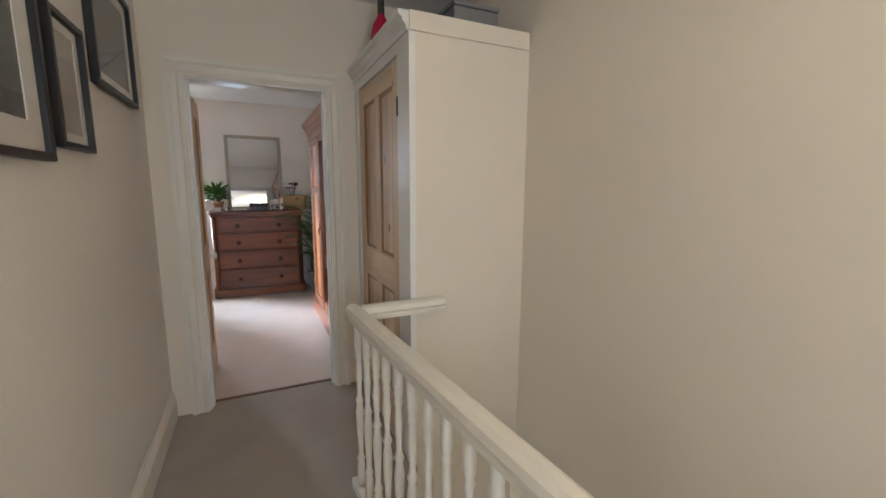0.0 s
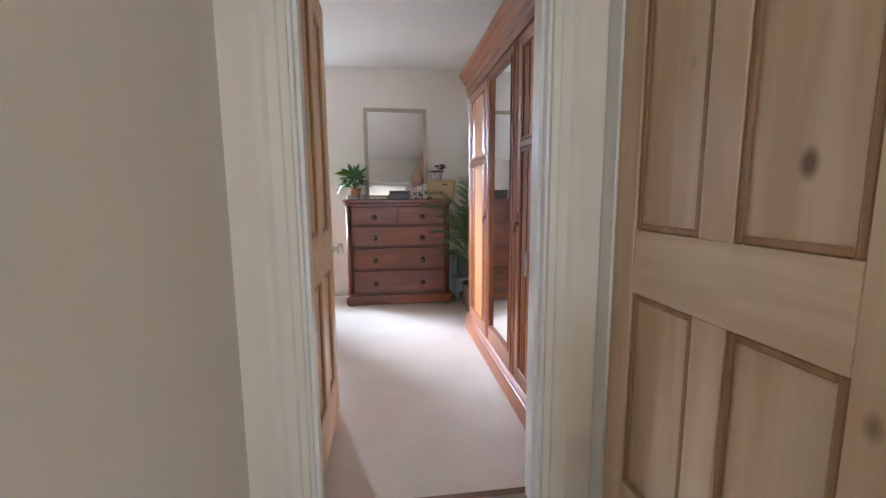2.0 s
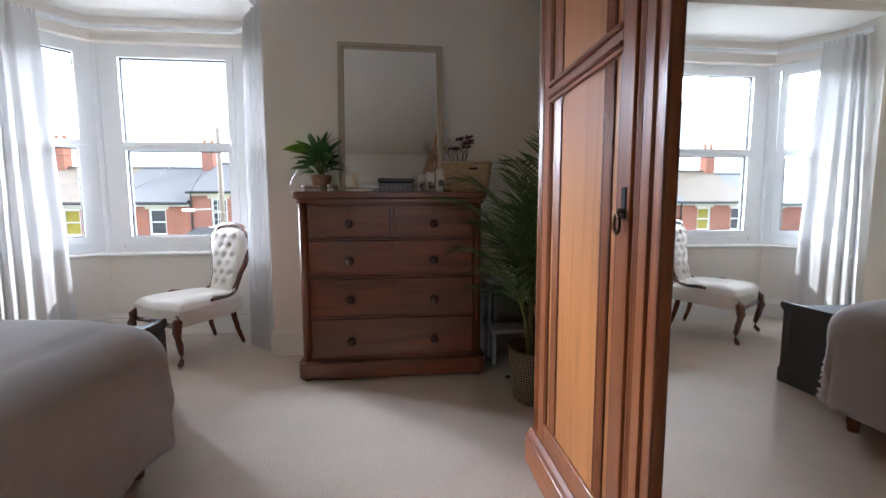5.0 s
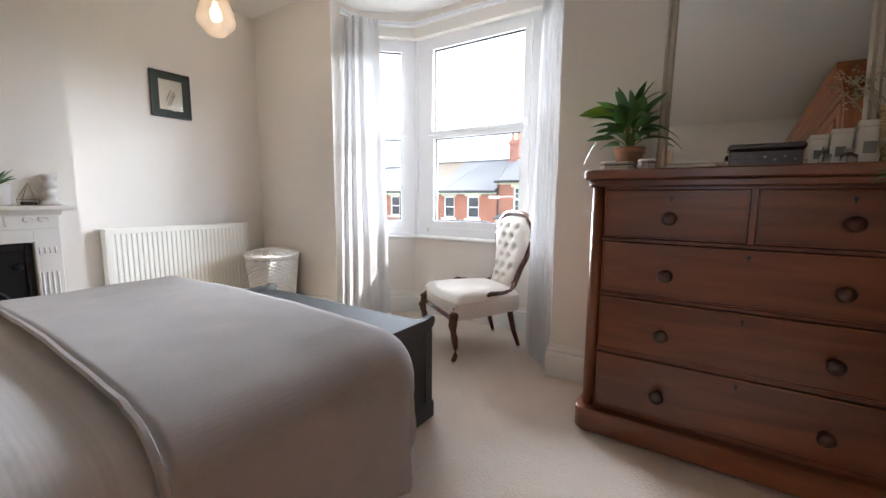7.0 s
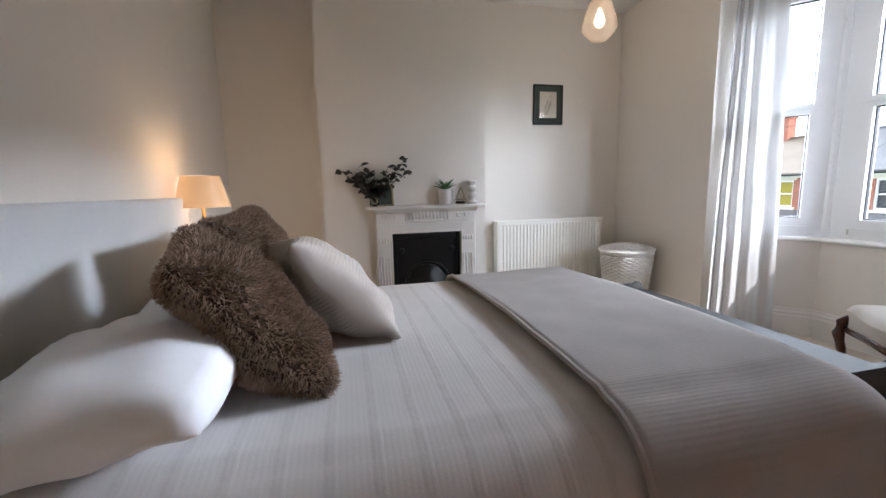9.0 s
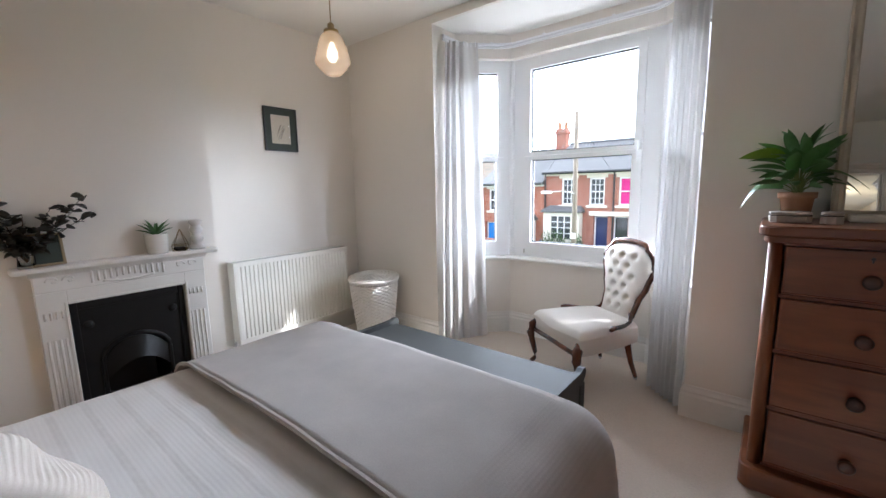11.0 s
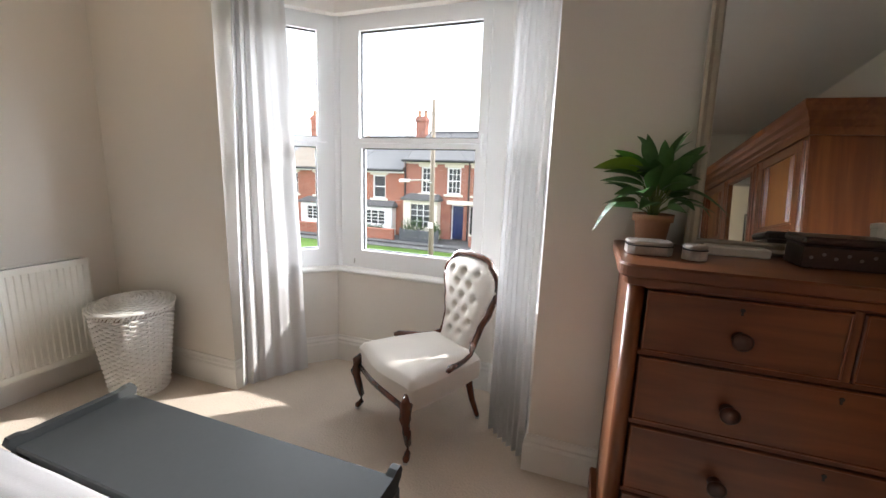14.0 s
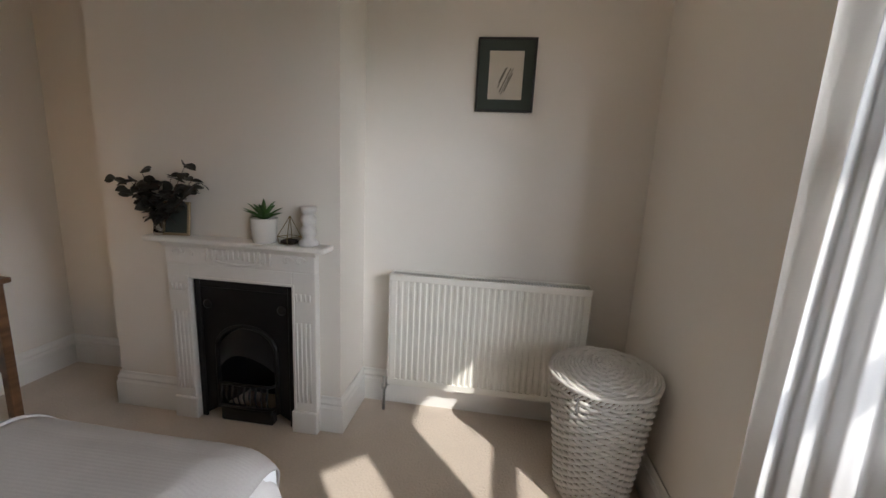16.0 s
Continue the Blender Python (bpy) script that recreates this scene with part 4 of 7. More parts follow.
for pp, qq, s in ((inner, outer, px0),):
    vi = [pl.verts.new((s, y, z)) for y, z in pp]
    vo = [pl.verts.new((s, y, z)) for y, z in qq]
    vb = [pl.verts.new((s - 0.16, mid + (y - mid) * 0.75, z * 0.92)) for y, z in pp]
    for i in range(len(pp) - 1):
        pl.faces.new((vi[i], vi[i + 1], vo[i + 1], vo[i]))
        pl.faces.new((vi[i], vi[i + 1], vb[i + 1], vb[i]))
    pl.faces.new(vb)
part("iron_insert", pl, IRON, fp, "black cast-iron insert with arched mouth", local=False)
rim = tube([(px0 + 0.004, y, z) for y, z in inner], 0.011, 8)
part("arch_rim", rim, IRON, fp, local=False, smooth=True)
rim = bmesh.new()
bx(px0, px0 + 0.014, F0 + 0.004, F0 + 0.034, 0.0, FT - 0.004, 0.004, bm=rim)
bx(px0, px0 + 0.014, F1 - 0.034, F1 - 0.004, 0.0, FT - 0.004, 0.004, bm=rim)
bx(px0, px0 + 0.014, F0 + 0.034, F1 - 0.034, FT - 0.045, FT - 0.004, 0.004, bm=rim)
part("insert_border", rim, IRON, fp, local=False)
hood = sheet(12, 5, lambda u, v: (px0 + 0.004 + 0.045 * v * math.sin(math.pi * u), mid + hw * 0.95 * (2 * u - 1), mouth - 0.01 - 0.12 * v - 0.10 * (2 * u - 1) ** 2))
part("hood", hood, IRON, fp, local=False, smooth=True)
for k in range(9):
    yy = mid - 0.12 + k * 0.03
    part("grate_bar", tube([(px0 + 0.03, yy, 0.09), (px0 + 0.045, yy, 0.15), (px0 + 0.03, yy, 0.21)], 0.006, 6), IRON, fp, local=False, smooth=True)
gb = bmesh.new()
for z in (0.09, 0.21):
    tube([(px0, mid - 0.15, z), (px0 + 0.03, mid - 0.13, z), (px0 + 0.036, mid, z), (px0 + 0.03, mid + 0.13, z), (px0, mid + 0.15, z)], 0.008, 6, bm=gb)
part("grate_rail", gb, IRON, fp, local=False, smooth=True)
part("ash_pan_cover", bx(px0 - 0.02, px0 + 0.03, mid - 0.14, mid + 0.14, 0.0, 0.075, 0.01), IRON, fp, local=False)
for yy in (mid - 0.19, mid + 0.19):
    bo = lathe([(0.0, 0), (0.02, 0), (0.024, 0.006), (0.012, 0.012), (0, 0.014)], 12, m=pose(px0 + 0.002, yy, 0.6, 0, 90))
    part("boss", bo, IRON, fp, local=False, smooth=True)

# ---- things on the mantel shelf ----
SZ = 0.931


def leaf_blade(length, width, droop, fold, m, bm, seg=6, tipw=0.0):
    """One leaf: a bowed, folded blade growing along local x."""
    own = bmesh.new()
    rows = []
    for i in range(seg + 1):
        t = i / seg
        w = width * (math.sin(math.pi * min(1, 0.06 + t * 0.94)) ** 0.75) * (1 - 0.25 * t) + tipw
        x = length * (t - 0.12 * droop * t * t)
        z = -droop * length * t * t
        rows.append([own.verts.new((x, -w / 2, z + fold * w)), own.verts.new((x, 0, z)), own.verts.new((x, w / 2, z + fold * w))])
    for a, b in zip(rows, rows[1:]):
        own.faces.new((a[0], a[1], b[1], b[0]))
        own.faces.new((a[1], a[2], b[2], b[1]))
    return merge(own, bm, m)


rnd = random.Random(7)
ev = thing("eucalyptus_vase", "clear glass vase of dark eucalyptus sprigs", "vase", BRX + 0.05, 5.40, SZ)
part("glass_vase", lathe([(0, 0), (0.032, 0), (0.034, 0.01), (0.03, 0.06), (0.026, 0.10), (0.03, 0.125), (0.028, 0.125), (0.023, 0.10), (0.027, 0.06), (0.03, 0.012), (0, 0.008)], 24), VASEG, ev, "clear glass vase", smooth=True)
for k in range(9):
    a = rnd.uniform(-1, 1)
    lean = Vector((rnd.uniform(-0.01, 0.09), a * 0.24 + 0.01, 0.15 + rnd.uniform(-0.07, 0.06)))
    pts = [Vector((0, 0, 0.02)) + Vector((0, 0, 0.10)) * t + lean * t * t for t in (0, 0.3, 0.6, 0.8, 1.0)]
    st = part("sprig", tube(pts, [0.0025, 0.0022, 0.002, 0.0016, 0.001], 5), TWIG, ev)
    lb = bmesh.new()
    for j in range(9):
        t = 0.42 + 0.58 * j / 8
        i = min(3, int(t * 4.999 * 0.8))
        p = Vector((0, 0, 0.02)) + Vector((0, 0, 0.10)) * t + lean * t * t
        for s in (-1, 1):
            m = Matrix.Translation(p) @ Euler((rnd.uniform(-1, 1), rnd.uniform(-0.7, 0.5), rnd.uniform(0, 6.28))).to_matrix().to_4x4()
            leaf_blade(rnd.uniform(0.046, 0.066), rnd.uniform(0.040, 0.054), 0.25, 0.1, m, lb, 4)
    tagged(part("foliage", lb, EUC, st, "dusky grey-green leaves"), kind="stuff")
gf = thing("photo_frame", "small gilt-edged frame with a pressed green print", "picture", BRX + 0.052, 5.475, SZ, 8)
tl = pose(0, 0, 0, 0, -8)
for a, b, c, d in ((-0.062, 0.062, 0, 0.012), (-0.062, 0.062, 0.143, 0.155), (-0.062, -0.05, 0.012, 0.143), (0.05, 0.062, 0.012, 0.143)):
    part("frame_bar", bx(-0.006, 0.006, a, b, c, d, 0.002, m=tl), GILT, gf)
part("print", bx(-0.003, 0.002, -0.05, 0.05, 0.012, 0.143, m=tl), MATG, gf)
sp = thing("succulent_pot", "white ceramic pot with a spiky aloe", "plant", BRX + 0.055, 5.915, SZ)
part("pot", lathe([(0, 0), (0.046, 0), (0.05, 0.006), (0.057, 0.105), (0.058, 0.11), (0.053, 0.11), (0.051, 0.098), (0, 0.095)], 28), CERAM, sp, smooth=True)
part("soil", lathe([(0, 0.10), (0.051, 0.099)], 16), SOIL, sp)
for k in range(13):
    a = k * 2.4
    up = 25 + 45 * (k / 13)
    m = pose(0.006 * math.cos(a), 0.006 * math.sin(a), 0.10, 0, 0, math.degrees(a)) @ pose(0, 0, 0, 0, -up, 0)
    part("leaf", leaf_blade(0.092 + 0.025 * rnd.random(), 0.024, 0.16, 0.35, m, bmesh.new(), 5), LEAF, sp)
pr = thing("terrarium_prism", "small glass prism terrarium with metal edges", "ornament", BRX + 0.05, 6.030, SZ)
apex = Vector((0, 0.005, 0.125))
base = [Vector((0.045 * math.cos(a), 0.045 * math.sin(a), 0.003)) for a in (0.3, 1.87, 3.44, 5.01)]
rim4 = [v + Vector((0, 0, 0.03)) + 0.12 * (v - Vector((0, 0, v.z))) for v in base]
for i in range(4):
    for a, b in ((base[i], base[(i + 1) % 4]), (base[i], rim4[i]), (rim4[i], apex), (rim4[i], rim4[(i + 1) % 4])):
        part("metal_edge", tube([a, b], 0.0018, 5), BRASS, pr)
    gbm = bmesh.new()
    gbm.faces.new([gbm.verts.new(v) for v in (rim4[i], rim4[(i + 1) % 4], apex)])
    g = part("pane", gbm, GLASS, pr)
    g.visible_shadow = False
part("sand", bx(-0.03, 0.03, -0.03, 0.03, 0.002, 0.02, 0.006), SOIL, pr)
bu = thing("candle_stick", "white turned plaster candlestick", "ornament", BRX + 0.05, 6.120, SZ)
part("body", lathe([(0, 0), (0.042, 0), (0.044, 0.012), (0.034, 0.022), (0.024, 0.034), (0.032, 0.05), (0.036, 0.066), (0.028, 0.08), (0.023, 0.088), (0.032, 0.10), (0.036, 0.118), (0.027, 0.132), (0.024, 0.14), (0.034, 0.15), (0.036, 0.168), (0.03, 0.172), (0, 0.168)], 24), STONEW, bu, smooth=True)

# ---- radiator ----
ra = thing("radiator", "cream ribbed panel radiator with a steel valve", "radiator", XL + 0.05, 6.91, 0)
R0, R1, RZ0, RZ1, RX = 6.420, 7.405, 0.162, 0.764, XL + 0.120
pan = bmesh.new()
NF = 30
prof = [(R0, RX - 0.012), (R0 + 0.004, RX - 0.003), (R0 + 0.012, RX)]
for k in range(NF):
    c = R0 + 0.03 + (R1 - R0 - 0.06) * (k + 0.5) / NF
    w = (R1 - R0 - 0.06) / NF / 2
    prof += [(c - w * 0.62, RX), (c - w * 0.34, RX - 0.007), (c + w * 0.34, RX - 0.007), (c + w * 0.62, RX)]
prof += [(R1 - 0.012, RX), (R1 - 0.004, RX - 0.003), (R1, RX - 0.012)]
lo = [pan.verts.new((x, y, RZ0 + 0.035)) for y, x in prof]
hi = [pan.verts.new((x, y, RZ1 - 0.035)) for y, x in prof]
for i in range(len(prof) - 1):
    pan.faces.new((lo[i], lo[i + 1], hi[i + 1], hi[i]))
part("ribbed_panel", pan, RADW, ra, local=False)
for z0, z1 in ((RZ0, RZ0 + 0.036), (RZ1 - 0.036, RZ1)):
    part("panel_border", bx(RX - 0.014, RX + 0.001, R0, R1, z0, z1, 0.005, seg=2), RADW, ra, local=False)
part("rear_panel", bx(XL + 0.02, XL + 0.032, R0, R1, RZ0, RZ1, 0.004), RADW, ra, local=False)
for y in (R0, R1 - 0.004):
    part("side_cover", bx(XL + 0.02, RX - 0.002, y, y + 0.004, RZ0 + 0.004, RZ1 - 0.002, 0.001), RADW, ra, local=False)
gr = bmesh.new()
for k in range(64):
    y = R0 + 0.008 + k * (R1 - R0 - 0.016) / 64
    bx(XL + 0.034, RX - 0.015, y, y + 0.006, RZ1 - 0.012, RZ1 - 0.008, bm=gr)
part("top_grille", gr, STEEL, ra, local=False)
vb = lathe([(0, 0), (0.008, 0), (0.008, 0.12), (0.014, 0.125), (0.014, 0.15), (0.008, 0.155), (0.009, 0.19), (0.0, 0.192)], 12, m=pose(RX - 0.02, R0 - 0.022, 0))
tube([(RX - 0.02, R0 - 0.022, 0.14), (RX - 0.02, R0 + 0.01, 0.16)], 0.009, 8, bm=vb)
part("valve", vb, STEEL, ra, "steel valve and pipe", local=False, smooth=True)

wall_picture("small black-framed pencil drawing with dark green mount", 1, 6.788, 7.058, 1.567, 1.894, XL, 1, 0.011, (BLACK, MATG, PAPER), 0.045, SKETCH, depth=0.02)


# ---- wicker hamper ----
def woven_wall(r_of_z, z0, z1, rows, stakes, strand, bm, wave=1.0, cx=0.0, cy=0.0):
    """Rows of strands that pass in front of and behind upright stakes."""
    for k in range(rows):
        z = z0 + (z1 - z0) * (k + 0.5) / rows
        r = r_of_z(z)
        n = stakes * 6
        pts = []
        for i in range(n):
            a = 2 * math.pi * i / n
            off = strand * 0.95 * wave * math.sin(stakes * a + math.pi * (k % 2))
            pts.append((cx + (r + off) * math.cos(a), cy + (r + off) * math.sin(a), z))
        tube(pts, strand, 5, bm=bm, squash=1.25, closed=True)


ha = thing("laundry_hamper", "round white-painted wicker laundry hamper with lid", "hamper", -2.085, 7.40, 0)
hr = lambda z: 0.138 + 0.060 * (z / 0.52)
hb = bmesh.new()
woven_wall(hr, 0.012, 0.485, 33, 19, 0.0068, hb)
tagged(part("woven_body", hb, WICKW, ha, smooth=True), kind="stuff")
# lining coloured dark so the gaps between strands read as shaded
part("liner", lathe([(0, 0.01), (0.124, 0.01), (0.178, 0.49)], 30), WICKGAP, ha, "dark tan lining that paints shade into the weave's gaps")
sk = bmesh.new()
for i in range(22):
    a = 2 * math.pi * (i + 0.25) / 22
    tube([(hr(z) * math.cos(a), hr(z) * math.sin(a), z) for z in (0.004, 0.25, 0.5)], 0.0045, 5, bm=sk)
tagged(part("stake_weave", sk, WICKW, ha, smooth=True), kind="stuff")
bd = bmesh.new()
for i in range(60):
    a = 2 * math.pi * i / 60
    b = a + 0.16
    tube([(0.196 * math.cos(a), 0.196 * math.sin(a), 0.49), (0.203 * math.cos((a + b) / 2), 0.203 * math.sin((a + b) / 2), 0.505), (0.194 * math.cos(b), 0.194 * math.sin(b), 0.52)], 0.006, 5, bm=bd)
tagged(part("rim_braid", bd, WICKW, ha, smooth=True), kind="stuff")
ft = lathe([(0.134, 0.0), (0.142, 0.0), (0.142, 0.016), (0.134, 0.016)], 30)
part("foot_ring", ft, WICKW, ha, smooth=True)
ld = bmesh.new()
tl = pose(0, 0, 0.528, 2, 1.5)
for k in range(16):
    r = 0.018 + 0.191 * k / 15
    n = max(16, int(30 * (0.4 + 0.6 * k / 15))) // 2 * 4
    zc = 0.034 * (1 - (r / 0.21) ** 2)
    pts = [(r * math.cos(2 * math.pi * i / n), r * math.sin(2 * math.pi * i / n), zc + 0.0045 * (1 if (i + 2 * (k % 2)) % 4 < 2 else -1)) for i in range(n)]
    tube(pts, 0.0062, 5, bm=ld, m=tl, closed=True)
ldo = part("lid", ld, WICKW, ha, "domed wicker lid", smooth=True)
part("lid_core", lathe([(0.206, 0.0), (0.15, 0.014), (0.08, 0.028), (0, 0.033), ], 30, m=tl), WICKW, ldo)
lr = lathe([(0.205, -0.008), (0.213, -0.006), (0.215, 0.004), (0.208, 0.01), (0.203, 0.0)], 36, m=tl)
part("lid_rim", lr, WICKW, ldo, smooth=True)
part("clasp", tube([(0.17, -0.125, 0.50), (0.182, -0.135, 0.46), (0.174, -0.125, 0.44)], 0.004, 6), STEEL, ha)

# ---- pendant lamp ----
pe = thing("pendant_lamp", "pendant lamp with a ribbed frosted glass shade, lit", "lamp", -1.82, 6.91, 2.0)
SHP = [(0.0, 0.0), (0.045, 0.002), (0.058, 0.012), (0.092, 0.048), (0.108, 0.07), (0.110, 0.09), (0.100, 0.135), (0.084, 0.19), (0.070, 0.232), (0.054, 0.25), (0.042, 0.262)]
shb = bmesh.new()
seg = 36
rings = []
for r, z in SHP:
    rings.append([shb.verts.new((r * (1 + 0.025 * (i % 2)) * math.cos(2 * math.pi * i / seg), r * (1 + 0.025 * (i % 2)) * math.sin(2 * math.pi * i / seg), z)) for i in range(seg)])
for a, b in zip(rings, rings[1:]):
    for i in range(seg):
        shb.faces.new((a[i], a[(i + 1) % seg], b[(i + 1) % seg], b[i]))


def frosted_shade():
    m = bpy.data.materials.new("ribbed_frosted_glass")
    m.use_nodes = True
    t = m.node_tree
    out = t.nodes["Material Output"]
    p = t.nodes["Principled BSDF"]
    p.inputs["Base Color"].default_value = (0.80, 0.72, 0.66, 1)
    p.inputs["Roughness"].default_value = 0.15
    tr, tp, m1, m2 = (t.nodes.new(n) for n in ("ShaderNodeBsdfTranslucent", "ShaderNodeBsdfTransparent", "ShaderNodeMixShader", "ShaderNodeMixShader"))
    tr.inputs[0].default_value = (0.80, 0.64, 0.50, 1)
    m1.inputs[0].default_value, m2.inputs[0].default_value = 0.32, 0.45
    t.links.new(p.outputs[0], m1.inputs[1])
    t.links.new(tr.outputs[0], m1.inputs[2])
    t.links.new(m1.outputs[0], m2.inputs[1])
    t.links.new(tp.outputs[0], m2.inputs[2])
    t.links.new(m2.outputs[0], out.inputs[0])
    return m


part("shade", shb, frosted_shade(), pe, "ribbed frosted glass shade", smooth=True).visible_shadow = False
part("bulb", lathe([(0, 0.08), (0.022, 0.09), (0.034, 0.118), (0.03, 0.15), (0.014, 0.18), (0.012, 0.2), (0, 0.2)], 16), BULB, pe, "lit warm bulb", smooth=True).visible_shadow = False
part("cap", lathe([(0, 0.2), (0.014, 0.2), (0.014, 0.258), (0.047, 0.26), (0.047, 0.275), (0.022, 0.285), (0.022, 0.31), (0.006, 0.325), (0, 0.325)], 20), BRASS, pe, "aged brass cap", smooth=True)
part("cord", tube([(0, 0, 0.32), (0, 0, 0.5)], 0.0032, 8), BRASS, pe)
part("ceiling_rose", lathe([(0, 0.508), (0.045, 0.508), (0.04, 0.49), (0.012, 0.478), (0, 0.478)], 20), BRASS, pe, smooth=True)


# ---- bed ----
def drape(x0, x1, y0, y1, ztop, drop, r, step, wrinkle, crown=0.0, foot=None, flare=0.0, seed=0.0):
    """A cover lying over a flat top and falling down its sides, rounded at the edges."""
    bm = bmesh.new()
    ux = np.arange(x0 - drop, x1 + drop + step / 2, step)
    uy = np.arange(y0, y1 + (drop if foot is None else foot) + step / 2, step)
    ix0, ix1, iy1 = x0 + r, x1 - r, y1 - r
    grid = []
    for a in ux:
        row = []
        for b in uy:
            qx, qy = min(max(a, ix0), ix1), min(b, iy1)
            dx, dy = a - qx, b - qy
            ln = math.hypot(dx, dy)
            nz = wrinkle * noise.noise(Vector((a * 2.2 + seed, b * 2.2, seed))) + 0.35 * wrinkle * noise.noise(Vector((a * 7 + seed, b * 6, 3.1)))
            zc = crown * max(0, 1 - ((a - (x0 + x1) / 2) / ((x1 - x0) / 2)) ** 2)
            if ln < 1e-6:
                row.append(bm.verts.new((a, b, ztop + zc + nz)))
                continue
            ex, ey = dx / ln, dy / ln
            ln = min(ln, drop + r * 0.57)
            th = min(ln / r, math.pi / 2)
            rest = max(0, ln - r * math.pi / 2)
            fold = wrinkle * 1.6 * math.sin((a * ey - b * ex) * 17 + seed + 2 * math.sin(3 * (a + b))) * min(1, rest / 0.2)
            out = r * math.sin(th) + flare * rest + fold + nz * 0.6
            row.append(bm.verts.new((qx + ex * out, qy + ey * out, ztop - r * (1 - math.cos(th)) - rest + nz * (1 - th / 1.6))))
        grid.append(row)
    for i in range(len(ux) - 1):
        for j in range(len(uy) - 1):
            bm.faces.new((grid[i][j], grid[i + 1][j], grid[i + 1][j + 1], grid[i][j + 1]))
    bmesh.ops.remove_doubles(bm, verts=bm.verts, dist=0.0015)
    return bm


BX0, BX1, BY0, BY1, BZ = -1.42, 0.165, 4.475, 6.475, 0.565
bed = thing("bed", "double bed with a pale grey linen headboard", "bed", (BX0 + BX1) / 2, 5.4, 0)
part("base", bx(BX0 + 0.06, BX1 - 0.05, BY0, BY1 - 0.06, 0.07, 0.29, 0.02), HEADB, bed, local=False)
part("mattress", bx(BX0 + 0.04, BX1 - 0.04, BY0, BY1 - 0.05, 0.292, 0.53, 0.04, seg=3), SHEET, bed, "white mattress", local=False, smooth=True)
for x in (BX0 + 0.1, BX1 - 0.1):
    for y in (BY0 + 0.08, BY1 - 0.14):
        part("leg", lathe([(0, 0), (0.02, 0), (0.028, 0.07), (0, 0.07)], 14, m=pose(x, y, 0)), TABLEW, bed, local=False)
hbm = bx(BX0 - 0.01, BX1 + 0.01, YD + 0.022, BY0 - 0.004, 0.1, 1.03, 0.022, seg=3)
part("headboard", hbm, HEADB, bed, "pale grey linen headboard", local=False, smooth=True)
dv = tagged(part("duvet", drape(BX0, BX1, 4.62, BY1, BZ, 0.45, 0.155, 0.026, 0.011, crown=0.025, flare=0.03, seed=1.0), DUVET, smooth=True), "white waffle cotton duvet cover spread over the bed", "duvet")
th = tagged(part("throw_blanket", drape(BX0 - 0.012, BX1 + 0.014, 5.72, BY1 + 0.006, BZ + 0.018, 0.465, 0.160, 0.024, 0.012, crown=0.030, foot=-0.035, flare=0.04, seed=1.0), THROW, smooth=True), "grey-brown woven wool throw across the bed", "blanket")
so = th.modifiers.new("thickness", "SOLIDIFY")
so.thickness, so.offset = 0.007, 1
hem = [v.co.copy() for v in th.data.vertices if abs(v.co.y - 5.72) < 0.006]
hem.sort(key=lambda c: (c.x if c.z > BZ - 0.1 else (c.x - 9 + c.z if c.x < -0.6 else c.x + 9 - c.z)))
hem = [c + Vector((0, -0.004, 0.006)) for c in hem]
tagged(part("hem", tube(hem, 0.0085, 6), THROW, th), "rolled hem")


def pillow(w, h, t, m, bm=None, corner=0.35, n=22, rumple=0.008, seed=0.0, rib=0.0):
    """A stuffed cushion standing in local x (width) and z (height), with drawn-out corners."""
    own = bmesh.new()
    for side in (-1, 1):
        g = []
        for i in range(n + 1):
            row = []
            for j in range(n + 1):
                u, v = 2 * i / n - 1, 2 * j / n - 1
                th = (max(0, 1 - u * u) * max(0, 1 - v * v)) ** 0.42
                pinch = 1 - 0.09 * (1 - abs(u) ** 2) * abs(v) ** 3
                pinch2 = 1 - 0.09 * (1 - abs(v) ** 2) * abs(u) ** 3
                wob = rumple * noise.noise(Vector((u * 2.6 + seed, v * 2.6, side + seed)))
                wob += rib * math.sin(v * h / 2 / 0.0135 * 2 * math.pi + 1.5 * noise.noise(Vector((u * 1.5, v, seed)))) * min(1, 3 * (1 - u * u))
                row.append(own.verts.new((u * w / 2 * pinch2, side * (t / 2 * th + (wob if th > 0.05 else 0)), h / 2 + v * h / 2 * pinch)))
            g.append(row)
        for i in range(n):
            for j in range(n):
                own.faces.new((g[i][j], g[i + 1][j], g[i + 1][j + 1], g[i][j + 1]))
    bmesh.ops.remove_doubles(own, verts=own.verts, dist=0.0008)
    return merge(own, bm, m)


